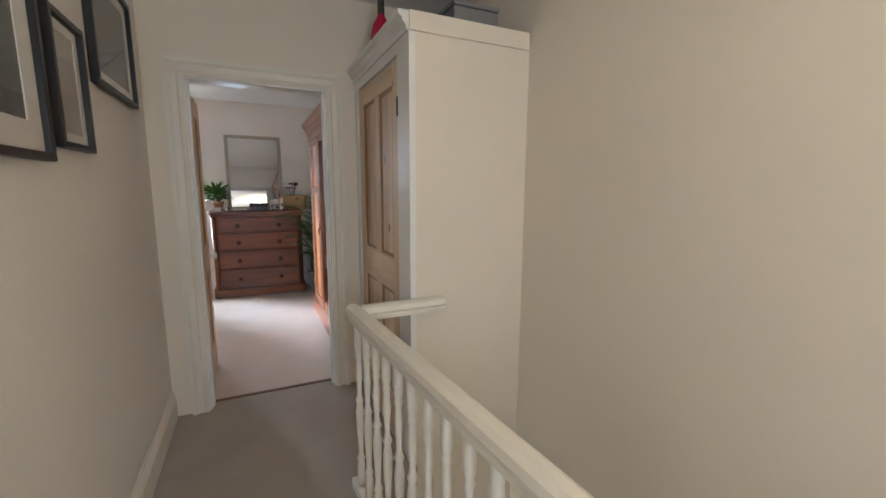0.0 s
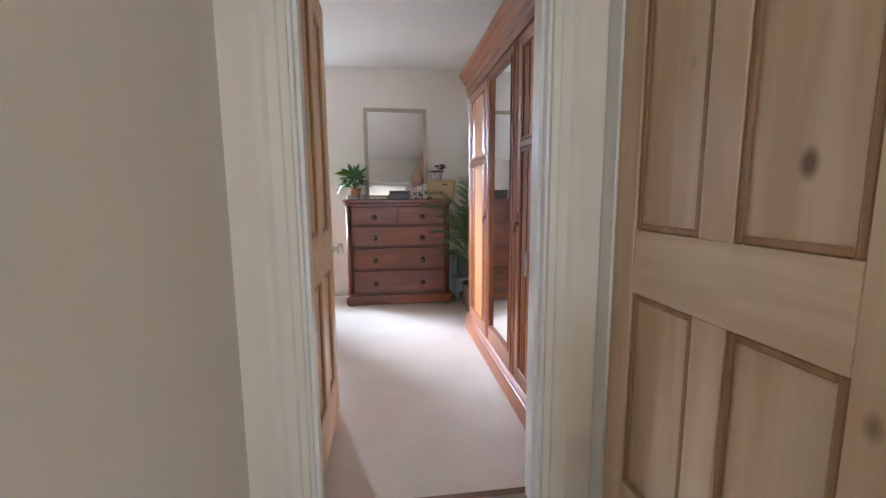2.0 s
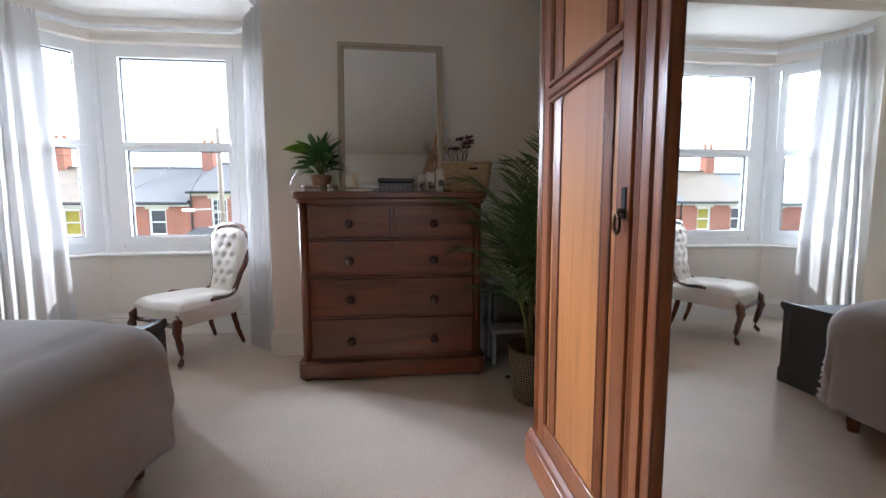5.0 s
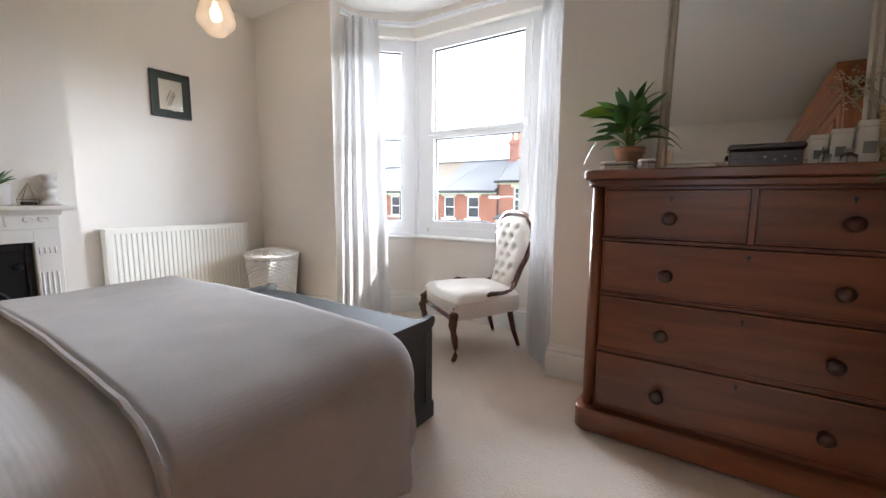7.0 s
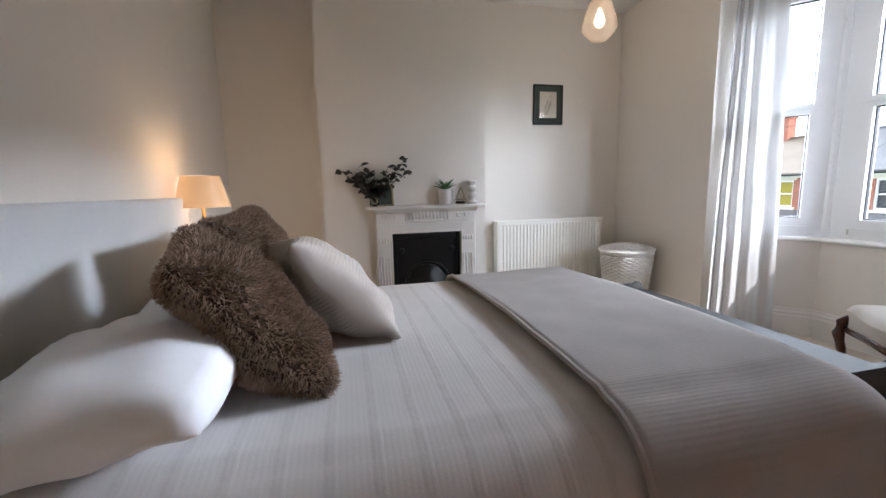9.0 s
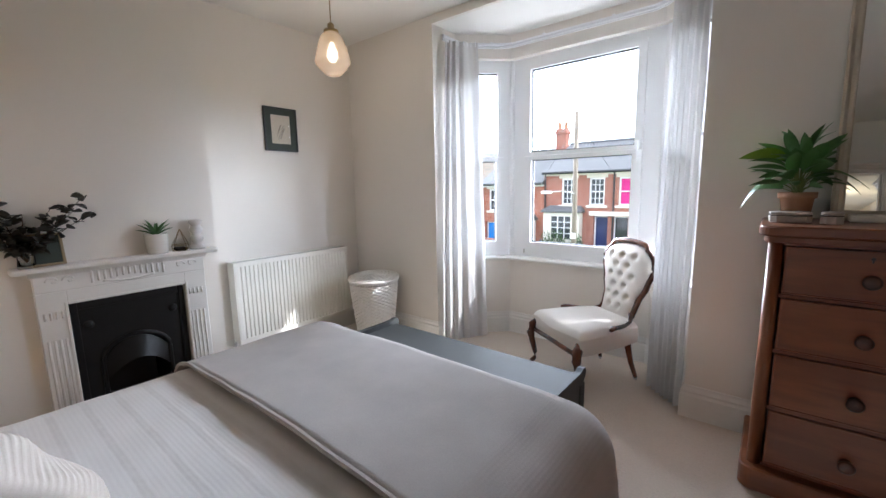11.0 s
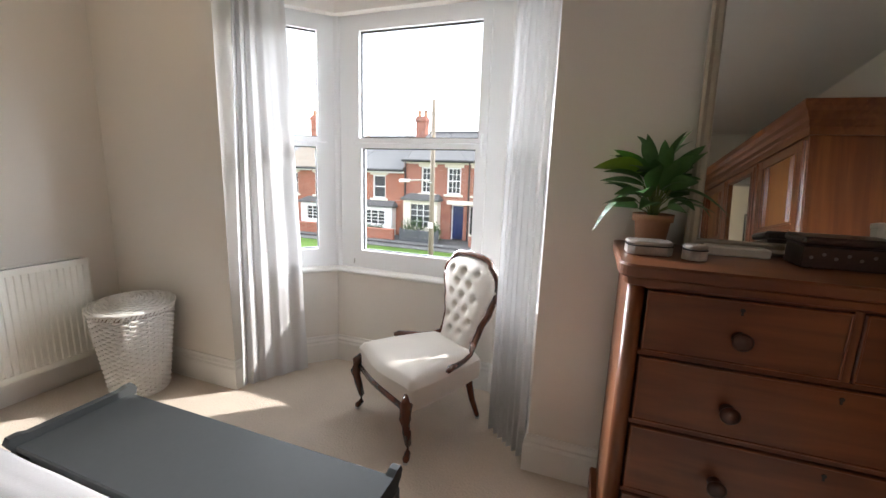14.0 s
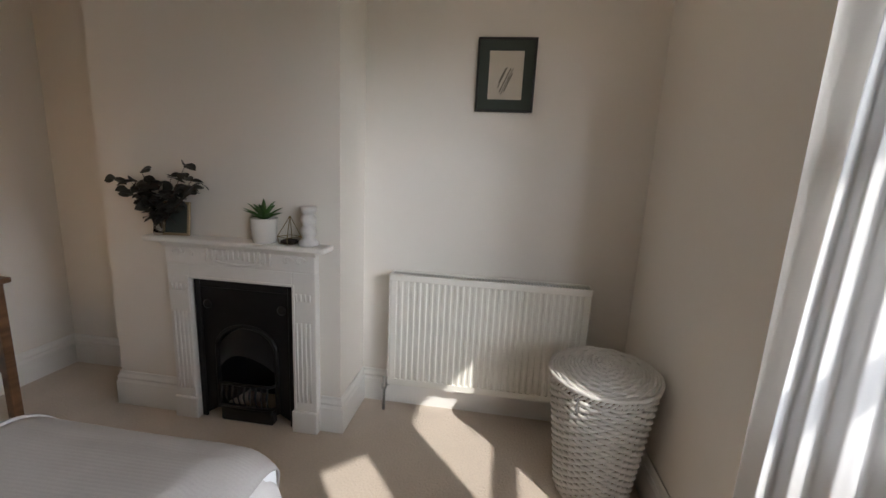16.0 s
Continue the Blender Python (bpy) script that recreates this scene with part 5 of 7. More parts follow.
def fur_blades(ob, count, length, seed):
    """Short hairs over a mesh, as thin blades that lean one way."""
    r = random.Random(seed)
    me = ob.data
    polys = [p for p in me.polygons]
    weights = [p.area for p in polys]
    vs, fs = [], []
    core = sum((v.co for v in me.vertices), Vector()) / len(me.vertices)
    for p in r.choices(polys, weights, k=count):
        vv = [me.vertices[i].co for i in p.vertices]
        a, b = r.random(), r.random()
        c = vv[0].lerp(vv[1], a).lerp(vv[-1].lerp(vv[min(2, len(vv) - 1)], a), b)
        nrm = p.normal if p.normal.dot(c - core) > 0 else -p.normal
        lean = Vector((r.uniform(-0.9, 0.9), r.uniform(-0.9, 0.9), r.uniform(-1.0, 0.4)))
        d = (nrm + 0.8 * lean).normalized()
        sidev = d.cross(Vector((r.uniform(-1, 1), r.uniform(-1, 1), r.uniform(-1, 1)))).normalized() * 0.0019
        ln = length * r.uniform(0.6, 1.2)
        k = len(vs)
        vs += [c - sidev, c + sidev, c + d * ln]
        fs.append((k, k + 1, k + 2))
    m2 = bpy.data.meshes.new("fur")
    m2.from_pydata([tuple(v) for v in vs], [], fs)
    return m2


FURH = material("fur_hair", (0.34, 0.25, 0.185), rough=0.9, per_island=0.5, color2=(0.03, 0.019, 0.013), vary=0.5, scale=16, fine=70, bump=0.0, spec=0.2)


def lean(x, y, z, back, turn=0, roll=0):
    return pose(x, y, z, 0, 0, turn) @ pose(0, 0, 0, back, 0, 0) @ pose(0, 0, 0, 0, roll, 0)


def cushion(name, label, w, h, t, m, mat, fur=0, seed=0.0, n=22, rib=0.0):
    p = part(name, pillow(w, h, t, Matrix.Identity(4), n=n, rumple=0.03 if fur else 0.02, seed=seed, rib=rib), mat, smooth=True)
    p.matrix_world = m
    tagged(p, label, "pillow")
    if fur:
        fm = fur_blades(p, fur, 0.019, int(seed * 10))
        fm.materials.append(FURH)
        fo = new("fur", fm)
        fo.parent = p
        tagged(fo, "soft brown hairs", kind="stuff")
    return p


PZ = BZ + 0.012
cushion("bed_pillow", "plump white cotton bed pillow lying flat", 0.70, 0.46, 0.19, pose(-0.22, 4.52, PZ + 0.075, -84, 0, 0), SHEET, seed=1.5)
cushion("bed_pillow", "plump white cotton bed pillow beside another", 0.68, 0.46, 0.19, pose(-0.98, 4.52, PZ + 0.075, -84, 0, 0), SHEET, seed=2.5)
cushion("fur_cushion", "brown faux-fur cushion propped on the pillows", 0.52, 0.46, 0.20, lean(-0.42, 5.07, PZ - 0.005, 38, 14, 4), FUR, 40000, 3.5)
cushion("fur_cushion", "brown faux-fur cushion behind the other one", 0.50, 0.46, 0.19, lean(-0.90, 5.00, PZ, 30, -4, 3), FUR, 34000, 4.5)
cushion("cord_cushion", "cream ribbed corduroy cushion leaning on the fur ones", 0.46, 0.43, 0.21, lean(-0.66, 5.27, PZ - 0.004, 43, 24, -8), CORD, seed=5.5, n=120, rib=0.0018)

# ---- bedside table, lamp and clock ----
bt = thing("bedside_table", "brown oak bedside table on square legs", "table", -1.77, 4.56, 0)
part("tabletop", bx(-0.25, 0.32, -0.15, 0.19, 0.685, 0.71, 0.004), TABLEW, bt)
part("apron", wall_cells(-0.21, 0.28, 0.60, 0.684, [], -0.11, -0.09), TABLEW, bt)
part("apron", bx(-0.21, 0.28, 0.13, 0.15, 0.60, 0.684), TABLEW, bt)
part("stretcher", bx(-0.22, -0.20, -0.09, 0.13, 0.25, 0.28), TABLEW, bt)
for x in (-0.21, 0.28):
    for y in (-0.11, 0.15):
        part("leg", prism([(x - 0.02, y - 0.02), (x + 0.02, y - 0.02), (x + 0.02, y + 0.02), (x - 0.02, y + 0.02)], 0, 0.684, bevel=0.003), TABLEW, bt)
bl = thing("table_lamp", "bedside lamp with an amber fabric shade, lit", "lamp", -1.48, 4.52, 0.711)
part("stem", lathe([(0, 0), (0.055, 0), (0.055, 0.012), (0.018, 0.022), (0.012, 0.06), (0.02, 0.1), (0.01, 0.14), (0.008, 0.28), (0, 0.28)], 20), BRASS, bl, smooth=True)
part("shade", lathe([(0.125, 0.27), (0.085, 0.42)], 32), SHADEF, bl, "amber fabric shade", smooth=True).visible_shadow = False
part("bulb", lathe([(0, 0.28), (0.012, 0.28), (0.026, 0.325), (0.02, 0.355), (0, 0.365)], 14), BULB, bl, "lit warm bulb", smooth=True).visible_shadow = False
ck = thing("alarm_clock", "small round silver alarm clock with bells", "clock", -1.60, 4.70, 0.711, -150)
part("case", lathe([(0, -0.02), (0.036, -0.02), (0.04, -0.012), (0.04, 0.014), (0.036, 0.02)], 24, m=pose(0, 0, 0.052, 90)), STEEL, ck, smooth=True)
part("dial", lathe([(0, 0.019), (0.035, 0.019)], 24, m=pose(0, 0, 0.052, 90)), PAPERW, ck)
dd = bmesh.new()
for i in range(12):
    a = math.pi * i / 6
    bx(-0.0015, 0.0015, -0.0205, -0.0195, 0.026, 0.031, bm=dd, m=pose(0, 0, 0.052) @ pose(0, 0, 0, 0, math.degrees(a), 0))
bx(-0.001, 0.001, -0.021, -0.020, 0, 0.024, bm=dd, m=pose(0, 0, 0.052, 0, 50))
bx(-0.0015, 0.0015, -0.021, -0.020, 0, 0.017, bm=dd, m=pose(0, 0, 0.052, 0, 170))
part("hour_marks", dd, BLACK, ck)
for s in (-1, 1):
    part("bell", lathe([(0.016, 0), (0.014, 0.008), (0, 0.014)], 14, m=pose(0.022 * s, 0, 0.09, 0, 20 * s)), STEEL, ck, smooth=True)
    part("foot", tube([(0.018 * s, 0, 0.02), (0.028 * s, 0, 0.002)], 0.003, 6), STEEL, ck)

# ---- blanket trunk at the foot of the bed ----
tk = thing("blanket_chest", "slate grey painted blanket chest with raised ends", "chest", -0.705, 6.70, 0)
T0, T1, U0, U1 = -1.305, -0.105, 6.535, 6.865
part("body", bx(T0 + 0.03, T1 - 0.03, U0 + 0.015, U1 - 0.015, 0.07, 0.415, 0.003), TRUNKG, tk, local=False)
part("lid", bx(T0 + 0.028, T1 - 0.028, U0 - 0.012, U1 + 0.008, 0.417, 0.438, 0.004), TRUNKG, tk, local=False)
part("plinth", bx(T0 - 0.012, T1 + 0.012, U0 - 0.006, U1 + 0.012, 0.0, 0.085, 0.008), TRUNKG, tk, local=False)
for x0 in (T0, T1 - 0.028):
    end = [(U0 - 0.012, 0.085), (U1 + 0.005, 0.085), (U1 + 0.005, 0.415), (U1 + 0.022, 0.428), (U1 + 0.03, 0.448), (U1 + 0.02, 0.468), (U1 - 0.005, 0.47), (U1 - 0.03, 0.462), (U0 + 0.03, 0.462), (U0 + 0.01, 0.47), (U0 - 0.02, 0.468), (U0 - 0.03, 0.448), (U0 - 0.02, 0.428), (U0 - 0.012, 0.415)]
    eb = bmesh.new()
    a = [eb.verts.new((x0, y, z)) for y, z in end]
    b = [eb.verts.new((x0 + 0.028, y, z)) for y, z in end]
    eb.faces.new(a)
    eb.faces.new(b[::-1])
    for i in range(len(end)):
        eb.faces.new((a[i], a[(i + 1) % len(end)], b[(i + 1) % len(end)], b[i]))
    part("end_panel", eb, TRUNKG, tk, local=False)
    for c, d in ((U0 + 0.0, U0 + 0.05), (U1 - 0.05, U1 - 0.0)):
        ox = x0 - 0.006 if x0 == T0 else x0 + 0.028
        part("end_stile", bx(ox, ox + 0.006, c, d, 0.086, 0.41, 0.001), TRUNKG, tk, local=False)


# ---- button-back nursing chair ----
ch = thing("nursing_chair", "cream button-back nursing chair with carved rosewood frame", "chair", -0.416, 7.792, 0, -34)


def seat_half(y):
    t = (y + 0.26) / 0.52
    return 0.275 - 0.095 * max(0, t) ** 1.6


def seat_f(u, v):
    y = -0.265 + 0.50 * v
    x = (2 * u - 1) * seat_half(y)
    e = max(abs(2 * u - 1), abs(2 * v - 1))
    rim = max(0, 1 - e ** 6)
    fr = 0.018 * math.cos(math.pi * (2 * u - 1)) * (1 - v) ** 3
    return (x, y - fr, 0.362 + 0.050 * rim ** 0.5 + 0.020 * (1 - (2 * u - 1) ** 2) * (1 - (2 * v - 1) ** 2))


part("seat", sheet(26, 24, seat_f), UPHOL, ch, "cream linen seat", smooth=True)


def skirt_f(u, v):
    a = u * 4
    if a < 1:
        uu, vv = a, 0.0
    elif a < 2:
        uu, vv = 1.0, a - 1
    elif a < 3:
        uu, vv = 3 - a, 1.0
    else:
        uu, vv = 0.0, 4 - a
    x, y, z = seat_f(uu, vv)
    bulge = 1 + 0.02 * math.sin(math.pi * v)
    low = 0.262 + 0.02 * math.sin(math.pi * uu) * (1 if vv == 0 else 0)
    return (x * bulge, y * bulge, 0.362 + (low - 0.362) * v)


part("seat_side", sheet(80, 5, skirt_f), UPHOL, ch, "cream linen seat border", smooth=True)
fr = [(x, seat_f(0.5 + x / 0.55, 0)[1] - 0.006, 0.262 + 0.026 * math.cos(x / 0.26 * math.pi / 2) ** 2) for x in [-0.262 + 0.524 * i / 16 for i in range(17)]]
part("front_rail", tube(fr, 0.0125, 8, squash=1.3), CHAIRW, ch, "carved rosewood rail", smooth=True)
for s in (-1, 1):
    pts = [(s * 0.243, -0.235, 0.325), (s * 0.262, -0.262, 0.29), (s * 0.272, -0.272, 0.235), (s * 0.265, -0.258, 0.16), (s * 0.255, -0.243, 0.09), (s * 0.256, -0.245, 0.045), (s * 0.268, -0.262, 0.022), (s * 0.27, -0.265, 0.012)]
    lg = part("front_leg", tube(pts, [0.024, 0.031, 0.028, 0.021, 0.016, 0.015, 0.017, 0.012], 10), CHAIRW, ch, "rosewood cabriole leg", smooth=True)
    part("castor", lathe([(0, 0), (0.010, 0.0), (0.013, 0.006), (0.012, 0.014), (0, 0.016)], 12, m=pose(s * 0.27, -0.265, 0)), STEEL, lg, smooth=True)
    pts = [(s * 0.15, 0.185, 0.30), (s * 0.155, 0.195, 0.22), (s * 0.163, 0.215, 0.12), (s * 0.172, 0.245, 0.03), (s * 0.174, 0.25, 0.014)]
    lg = part("back_leg", tube(pts, [0.02, 0.02, 0.017, 0.014, 0.012], 10), CHAIRW, ch, "rosewood sabre leg", smooth=True)
    part("castor", lathe([(0, 0), (0.010, 0.0), (0.013, 0.006), (0.012, 0.014), (0, 0.016)], 12, m=pose(s * 0.174, 0.25, 0)), STEEL, lg, smooth=True)


def half_back(t):
    """Half width of the spoon back at height t from 0 to 1."""
    keys = [(0, 0.155), (0.12, 0.140), (0.3, 0.152), (0.5, 0.192), (0.7, 0.225), (0.82, 0.222), (0.92, 0.180), (0.97, 0.126), (1, 0.0)]
    for (a, b), (c, d) in zip(keys, keys[1:]):
        if t <= c:
            k = (t - a) / (c - a)
            k = k * k * (3 - 2 * k) if c < 0.9 else k
            return b + (d - b) * k
    return 0.0


def back_point(t):
    z = 0.36 + 0.512 * t
    return 0.205 + 0.072 * t + 0.035 * math.sin(math.pi * t) + 0.03 * t * t, z


buttons = []
for row in range(6):
    t = 0.20 + 0.132 * row
    cols = (-1, 0, 1) if row % 2 else (-0.5, 0.5)
    for c in cols:
        x = c * 0.098 * (0.78 + 0.35 * t)
        if abs(x) < half_back(t) - 0.028:
            buttons.append((x, t))


def back_f(u, v):
    t = 0.004 + 0.985 * v
    hw = max(0.004, half_back(t) - 0.006)
    x = (2 * u - 1) * hw
    y, z = back_point(t)
    e = max(0, 1 - (2 * u - 1) ** 4) ** 0.6 * min(1, (1 - v) * 9) ** 0.6
    puff = 0.05 * e
    for bx_, bt in buttons:
        d2 = ((x - bx_) / 0.019) ** 2 + ((t - bt) * 0.535 / 0.019) ** 2
        if d2 < 9:
            puff -= 0.026 * math.exp(-d2) * (0.4 + 0.6 * e)
    return (x, y - puff, z)


part("backrest", sheet(46, 66, back_f), UPHOL, ch, "deep-buttoned cream backrest", smooth=True)
part("back_panel", sheet(12, 20, lambda u, v: ((2 * u - 1) * max(0.003, half_back(0.985 * v) - 0.004), back_point(0.985 * v)[0] + 0.018, back_point(v)[1])), UPHOL, ch, "plain cream back", smooth=True)
for bx_, bt in buttons:
    y, z = back_point(bt)
    part("button", lathe([(0, 0), (0.006, 0.001), (0.0045, 0.004), (0, 0.005)], 8, m=pose(bx_, y - 0.022, z, 90)), UPHOL, ch, smooth=True)
loop = [(-half_back(t), back_point(t)[0], back_point(t)[1]) for t in [0.10 + 0.84 * i / 16 for i in range(17)]]
arc = []
for i in range(1, 10):
    a = math.pi * i / 10
    t0 = 0.94
    arc.append((-half_back(t0) * math.cos(a), back_point(t0)[0] + 0.006, back_point(t0)[1] + 0.048 * math.sin(a) ** 0.7))
loop = loop + arc + [(-x, y, z) for x, y, z in loop[::-1]]
part("back_frame", tube(loop, 0.0155, 8, squash=1.2), CHAIRW, ch, "carved rosewood back frame", smooth=True)
for s in (-1, 1):
    pts = [(s * 0.136, 0.222, 0.44), (s * 0.148, 0.215, 0.41), (s * 0.176, 0.175, 0.392), (s * 0.208, 0.11, 0.390), (s * 0.236, 0.045, 0.397), (s * 0.254, -0.01, 0.403), (s * 0.264, -0.035, 0.396)]
    part("arm", tube(pts, [0.015, 0.015, 0.014, 0.014, 0.016, 0.018, 0.012], 8, squash=0.9), CHAIRW, ch, "scrolled rosewood arm", smooth=True)

# ---- chest of drawers ----
cd_ = thing("chest_of_drawers", "dark mahogany chest of two short and three long drawers", "chest", 1.0, 7.36, 0)
C0, C1, CB, CF = 0.478, 1.532, 7.595, 7.165


def rounded_front(x0, x1, yb, yf, r, z0, z1, bevel=0.0):
    pts = [(x0, yb), (x1, yb)] + [(x1 - r + r * math.cos(a), yf + r - r * math.sin(a)) for a in [math.pi / 2 * i / 6 for i in range(7)]]
    pts += [(x0 + r - r * math.sin(a), yf + r - r * math.cos(a)) for a in [math.pi / 2 * i / 6 for i in range(7)]]
    return prism(pts, z0, z1, bevel=bevel)


part("top", rounded_front(0.445, 1.562, CB, 7.118, 0.05, 1.062, 1.10, 0.006), MAHOG, cd_, local=False)
part("top_moulding", rounded_front(0.462, 1.548, CB, 7.138, 0.045, 1.036, 1.061, 0.004), MAHOG, cd_, local=False)
part("plinth", rounded_front(0.452, 1.558, CB, 7.127, 0.05, 0.014, 0.112, 0.006), MAHOG, cd_, local=False)
for x in (0.50, 1.51):
    for y in (7.18, 7.54):
        part("foot", lathe([(0, 0), (0.03, 0), (0.036, 0.006), (0.03, 0.014), (0, 0.014)], 14, m=pose(x, y, 0)), MAHOG, cd_, local=False)
for x0, x1 in ((C0, C0 + 0.02), (C1 - 0.02, C1)):
    part("side_panel", bx(x0, x1, CF + 0.03, CB, 0.112, 1.037, 0.001), MAHOGV, cd_, local=False)
for x in (C0 + 0.022, C1 - 0.022):
    part("corner_column", lathe([(0, 0.112), (0.024, 0.112), (0.024, 1.037), (0, 1.037)], 18, m=pose(x, CF + 0.026, 0)), MAHOGV, cd_, local=False, smooth=True)
part("back", bx(C0 + 0.02, C1 - 0.02, CB - 0.015, CB, 0.112, 1.037), MAHOGV, cd_, local=False)
rows4 = [(0.836, 1.024, 2), (0.612, 0.822, 1), (0.374, 0.598, 1), (0.126, 0.360, 1)]
for zz in (0.112, 0.360, 0.598, 0.822, 1.024):
    part("rail", bx(C0 + 0.045, C1 - 0.045, CF + 0.012, CF + 0.06, zz, zz + 0.013, 0.001), MAHOG, cd_, local=False)
for z0, z1, n in rows4:
    a, b = C0 + 0.052, C1 - 0.052
    spans = [(a, b)] if n == 1 else [(a, (a + b) / 2 - 0.012), ((a + b) / 2 + 0.012, b)]
    if n == 2:
        part("divider", bx((a + b) / 2 - 0.01, (a + b) / 2 + 0.01, CF + 0.012, CF + 0.06, z0, z1), MAHOGV, cd_, local=False)
    for c, d in spans:
        dr = part("drawer", bx(c, d, CF + 0.006, CF + 0.35, z0 + 0.003, z1 - 0.003, 0.003), MAHOG, cd_, local=False)
        bead = bmesh.new()
        for q in ((c, d, z0 + 0.003, z0 + 0.009), (c, d, z1 - 0.009, z1 - 0.003), (c, c + 0.006, z0 + 0.009, z1 - 0.009), (d - 0.006, d, z0 + 0.009, z1 - 0.009)):
            bx(q[0], q[1], CF + 0.002, CF + 0.008, q[2], q[3], 0.0015, bm=bead)
        part("cock_bead", bead, DARKLINE, dr, local=False)
        zk = (z0 + z1) / 2
        for kx in ([c + (d - c) * 0.245, c + (d - c) * 0.755] if n == 1 else [(c + d) / 2]):
            kb = lathe([(0, 0), (0.016, 0), (0.018, 0.004), (0.011, 0.01), (0.011, 0.02), (0.023, 0.03), (0.025, 0.038), (0.018, 0.047), (0, 0.05)], 18, m=pose(kx, CF + 0.004, zk - 0.012, 90))
            part("knob", kb, KNOBW, dr, "dark turned knob", local=False, smooth=True)
        kh = lathe([(0, 0), (0.006, 0), (0.006, 0.002), (0, 0.002)], 10, m=pose((c + d) / 2, CF + 0.005, z1 - 0.03, 90))
        bx((c + d) / 2 - 0.0025, (c + d) / 2 + 0.0025, CF + 0.003, CF + 0.006, z1 - 0.044, z1 - 0.03, bm=kh)
        part("keyhole", kh, BLACK, dr, local=False)

# ---- mirror on the chest, leaning on the wall ----
mi = thing("mirror", "rectangular mirror in a champagne silver frame", "mirror", 1.005, 7.502, 1.101, 1.5)
lm = pose(0, 0, 0, -6.2)
MW, MH = 0.342, 0.985
FRM = [(0.0, 0.0), (0.0, -0.016), (0.008, -0.022), (0.02, -0.016), (0.032, -0.02), (0.040, -0.012), (0.040, 0.0)]
for a, b in (((-MW, 0), (MW, 0)), ((MW, 0), (MW, MH)), ((MW, MH), (-MW, MH)), ((-MW, MH), (-MW, 0))):
    own = bmesh.new()
    va_, vb_ = Vector((a[0], 0, a[1])), Vector((b[0], 0, b[1]))
    d = (vb_ - va_).normalized()
    n = Vector((0, 1, 0)).cross(d) * -1
    if n.dot(Vector((0, 0, MH / 2)) - va_) < 0:
        n = -n
    r0 = [own.verts.new(va_ + n * o + d * o + Vector((0, dep, 0))) for o, dep in FRM]
    r1 = [own.verts.new(vb_ + n * o - d * o + Vector((0, dep, 0))) for o, dep in FRM]
    for i in range(len(FRM) - 1):
        own.faces.new((r0[i], r0[i + 1], r1[i + 1], r1[i]))
    own.transform(lm)
    part("frame_bar", own, SILVERF, mi)
part("glass", bx(-MW + 0.038, MW - 0.038, -0.006, -0.002, 0.038, MH - 0.038, m=lm), MIRROR, mi, "silvered mirror glass")
part("backing", bx(-MW + 0.004, MW - 0.004, -0.0015, 0.004, 0.004, MH - 0.004, m=lm), GREYBOX, mi)

# ---- things on the chest of drawers ----
TZ = 1.101
lp = thing("peace_lily", "leafy peace lily in a terracotta pot", "plant", 0.555, 7.47, TZ)
part("pot", lathe([(0, 0), (0.045, 0), (0.056, 0.09), (0.064, 0.09), (0.066, 0.115), (0.058, 0.115), (0.055, 0.1), (0, 0.1)], 24), TERRA, lp, smooth=True)
part("soil", lathe([(0, 0.104), (0.056, 0.103)], 16), SOIL, lp)
r5 = random.Random(11)
for k in range(58):
    a = k * 137.5 + r5.uniform(-25, 25)
    tier = k / 58
    up = 74 - 60 * tier + r5.uniform(-14, 14)
    ln = r5.uniform(0.095, 0.15)
    sx = 0.02 + 0.06 * tier * r5.uniform(0.5, 1.2)
    sz = 0.17 - 0.12 * tier + r5.uniform(-0.04, 0.03)
    if sx * math.sin(radians(a)) > 0.03:
        continue
    base = pose(0, 0, 0.10, 0, 0, a)
    leaf_ob = part("leaf", leaf_blade(ln, r5.uniform(0.042, 0.066), r5.uniform(0.1, 0.8), r5.uniform(0.05, 0.2), base @ pose(sx, 0, sz, r5.uniform(-45, 45), -up, 0), bmesh.new(), 7), LEAF, lp, smooth=True)
    part("stalk", tube([base @ Vector((0.006, 0, 0)), base @ Vector((sx * 0.4, 0, sz * 0.6)), base @ Vector((sx, 0, sz))], 0.002, 5), PALMST, leaf_ob)
m = pose(0, 0, 0.10, 0, 0, 190) @ pose(0.05, 0, 0.155, 40, -22, 0)
part("leaf", leaf_blade(0.17, 0.085, 0.45, 0.15, m, bmesh.new(), 8), LEAFY, lp, "bright yellow-green young leaf", smooth=True)
m = pose(0, 0, 0.10, 0, 0, 200) @ pose(0.06, 0, 0.09, -15, 10, 0)
part("leaf", leaf_blade(0.17, 0.04, 0.75, 0.15, m, bmesh.new(), 9), LEAF, lp, smooth=True)
m = pose(0, 0, 0.10, 0, 0, -10) @ pose(0.05, 0, 0.10, -15, -6, 0)
part("leaf", leaf_blade(0.17, 0.04, 0.6, 0.15, m, bmesh.new(), 9), LEAF, lp, smooth=True)

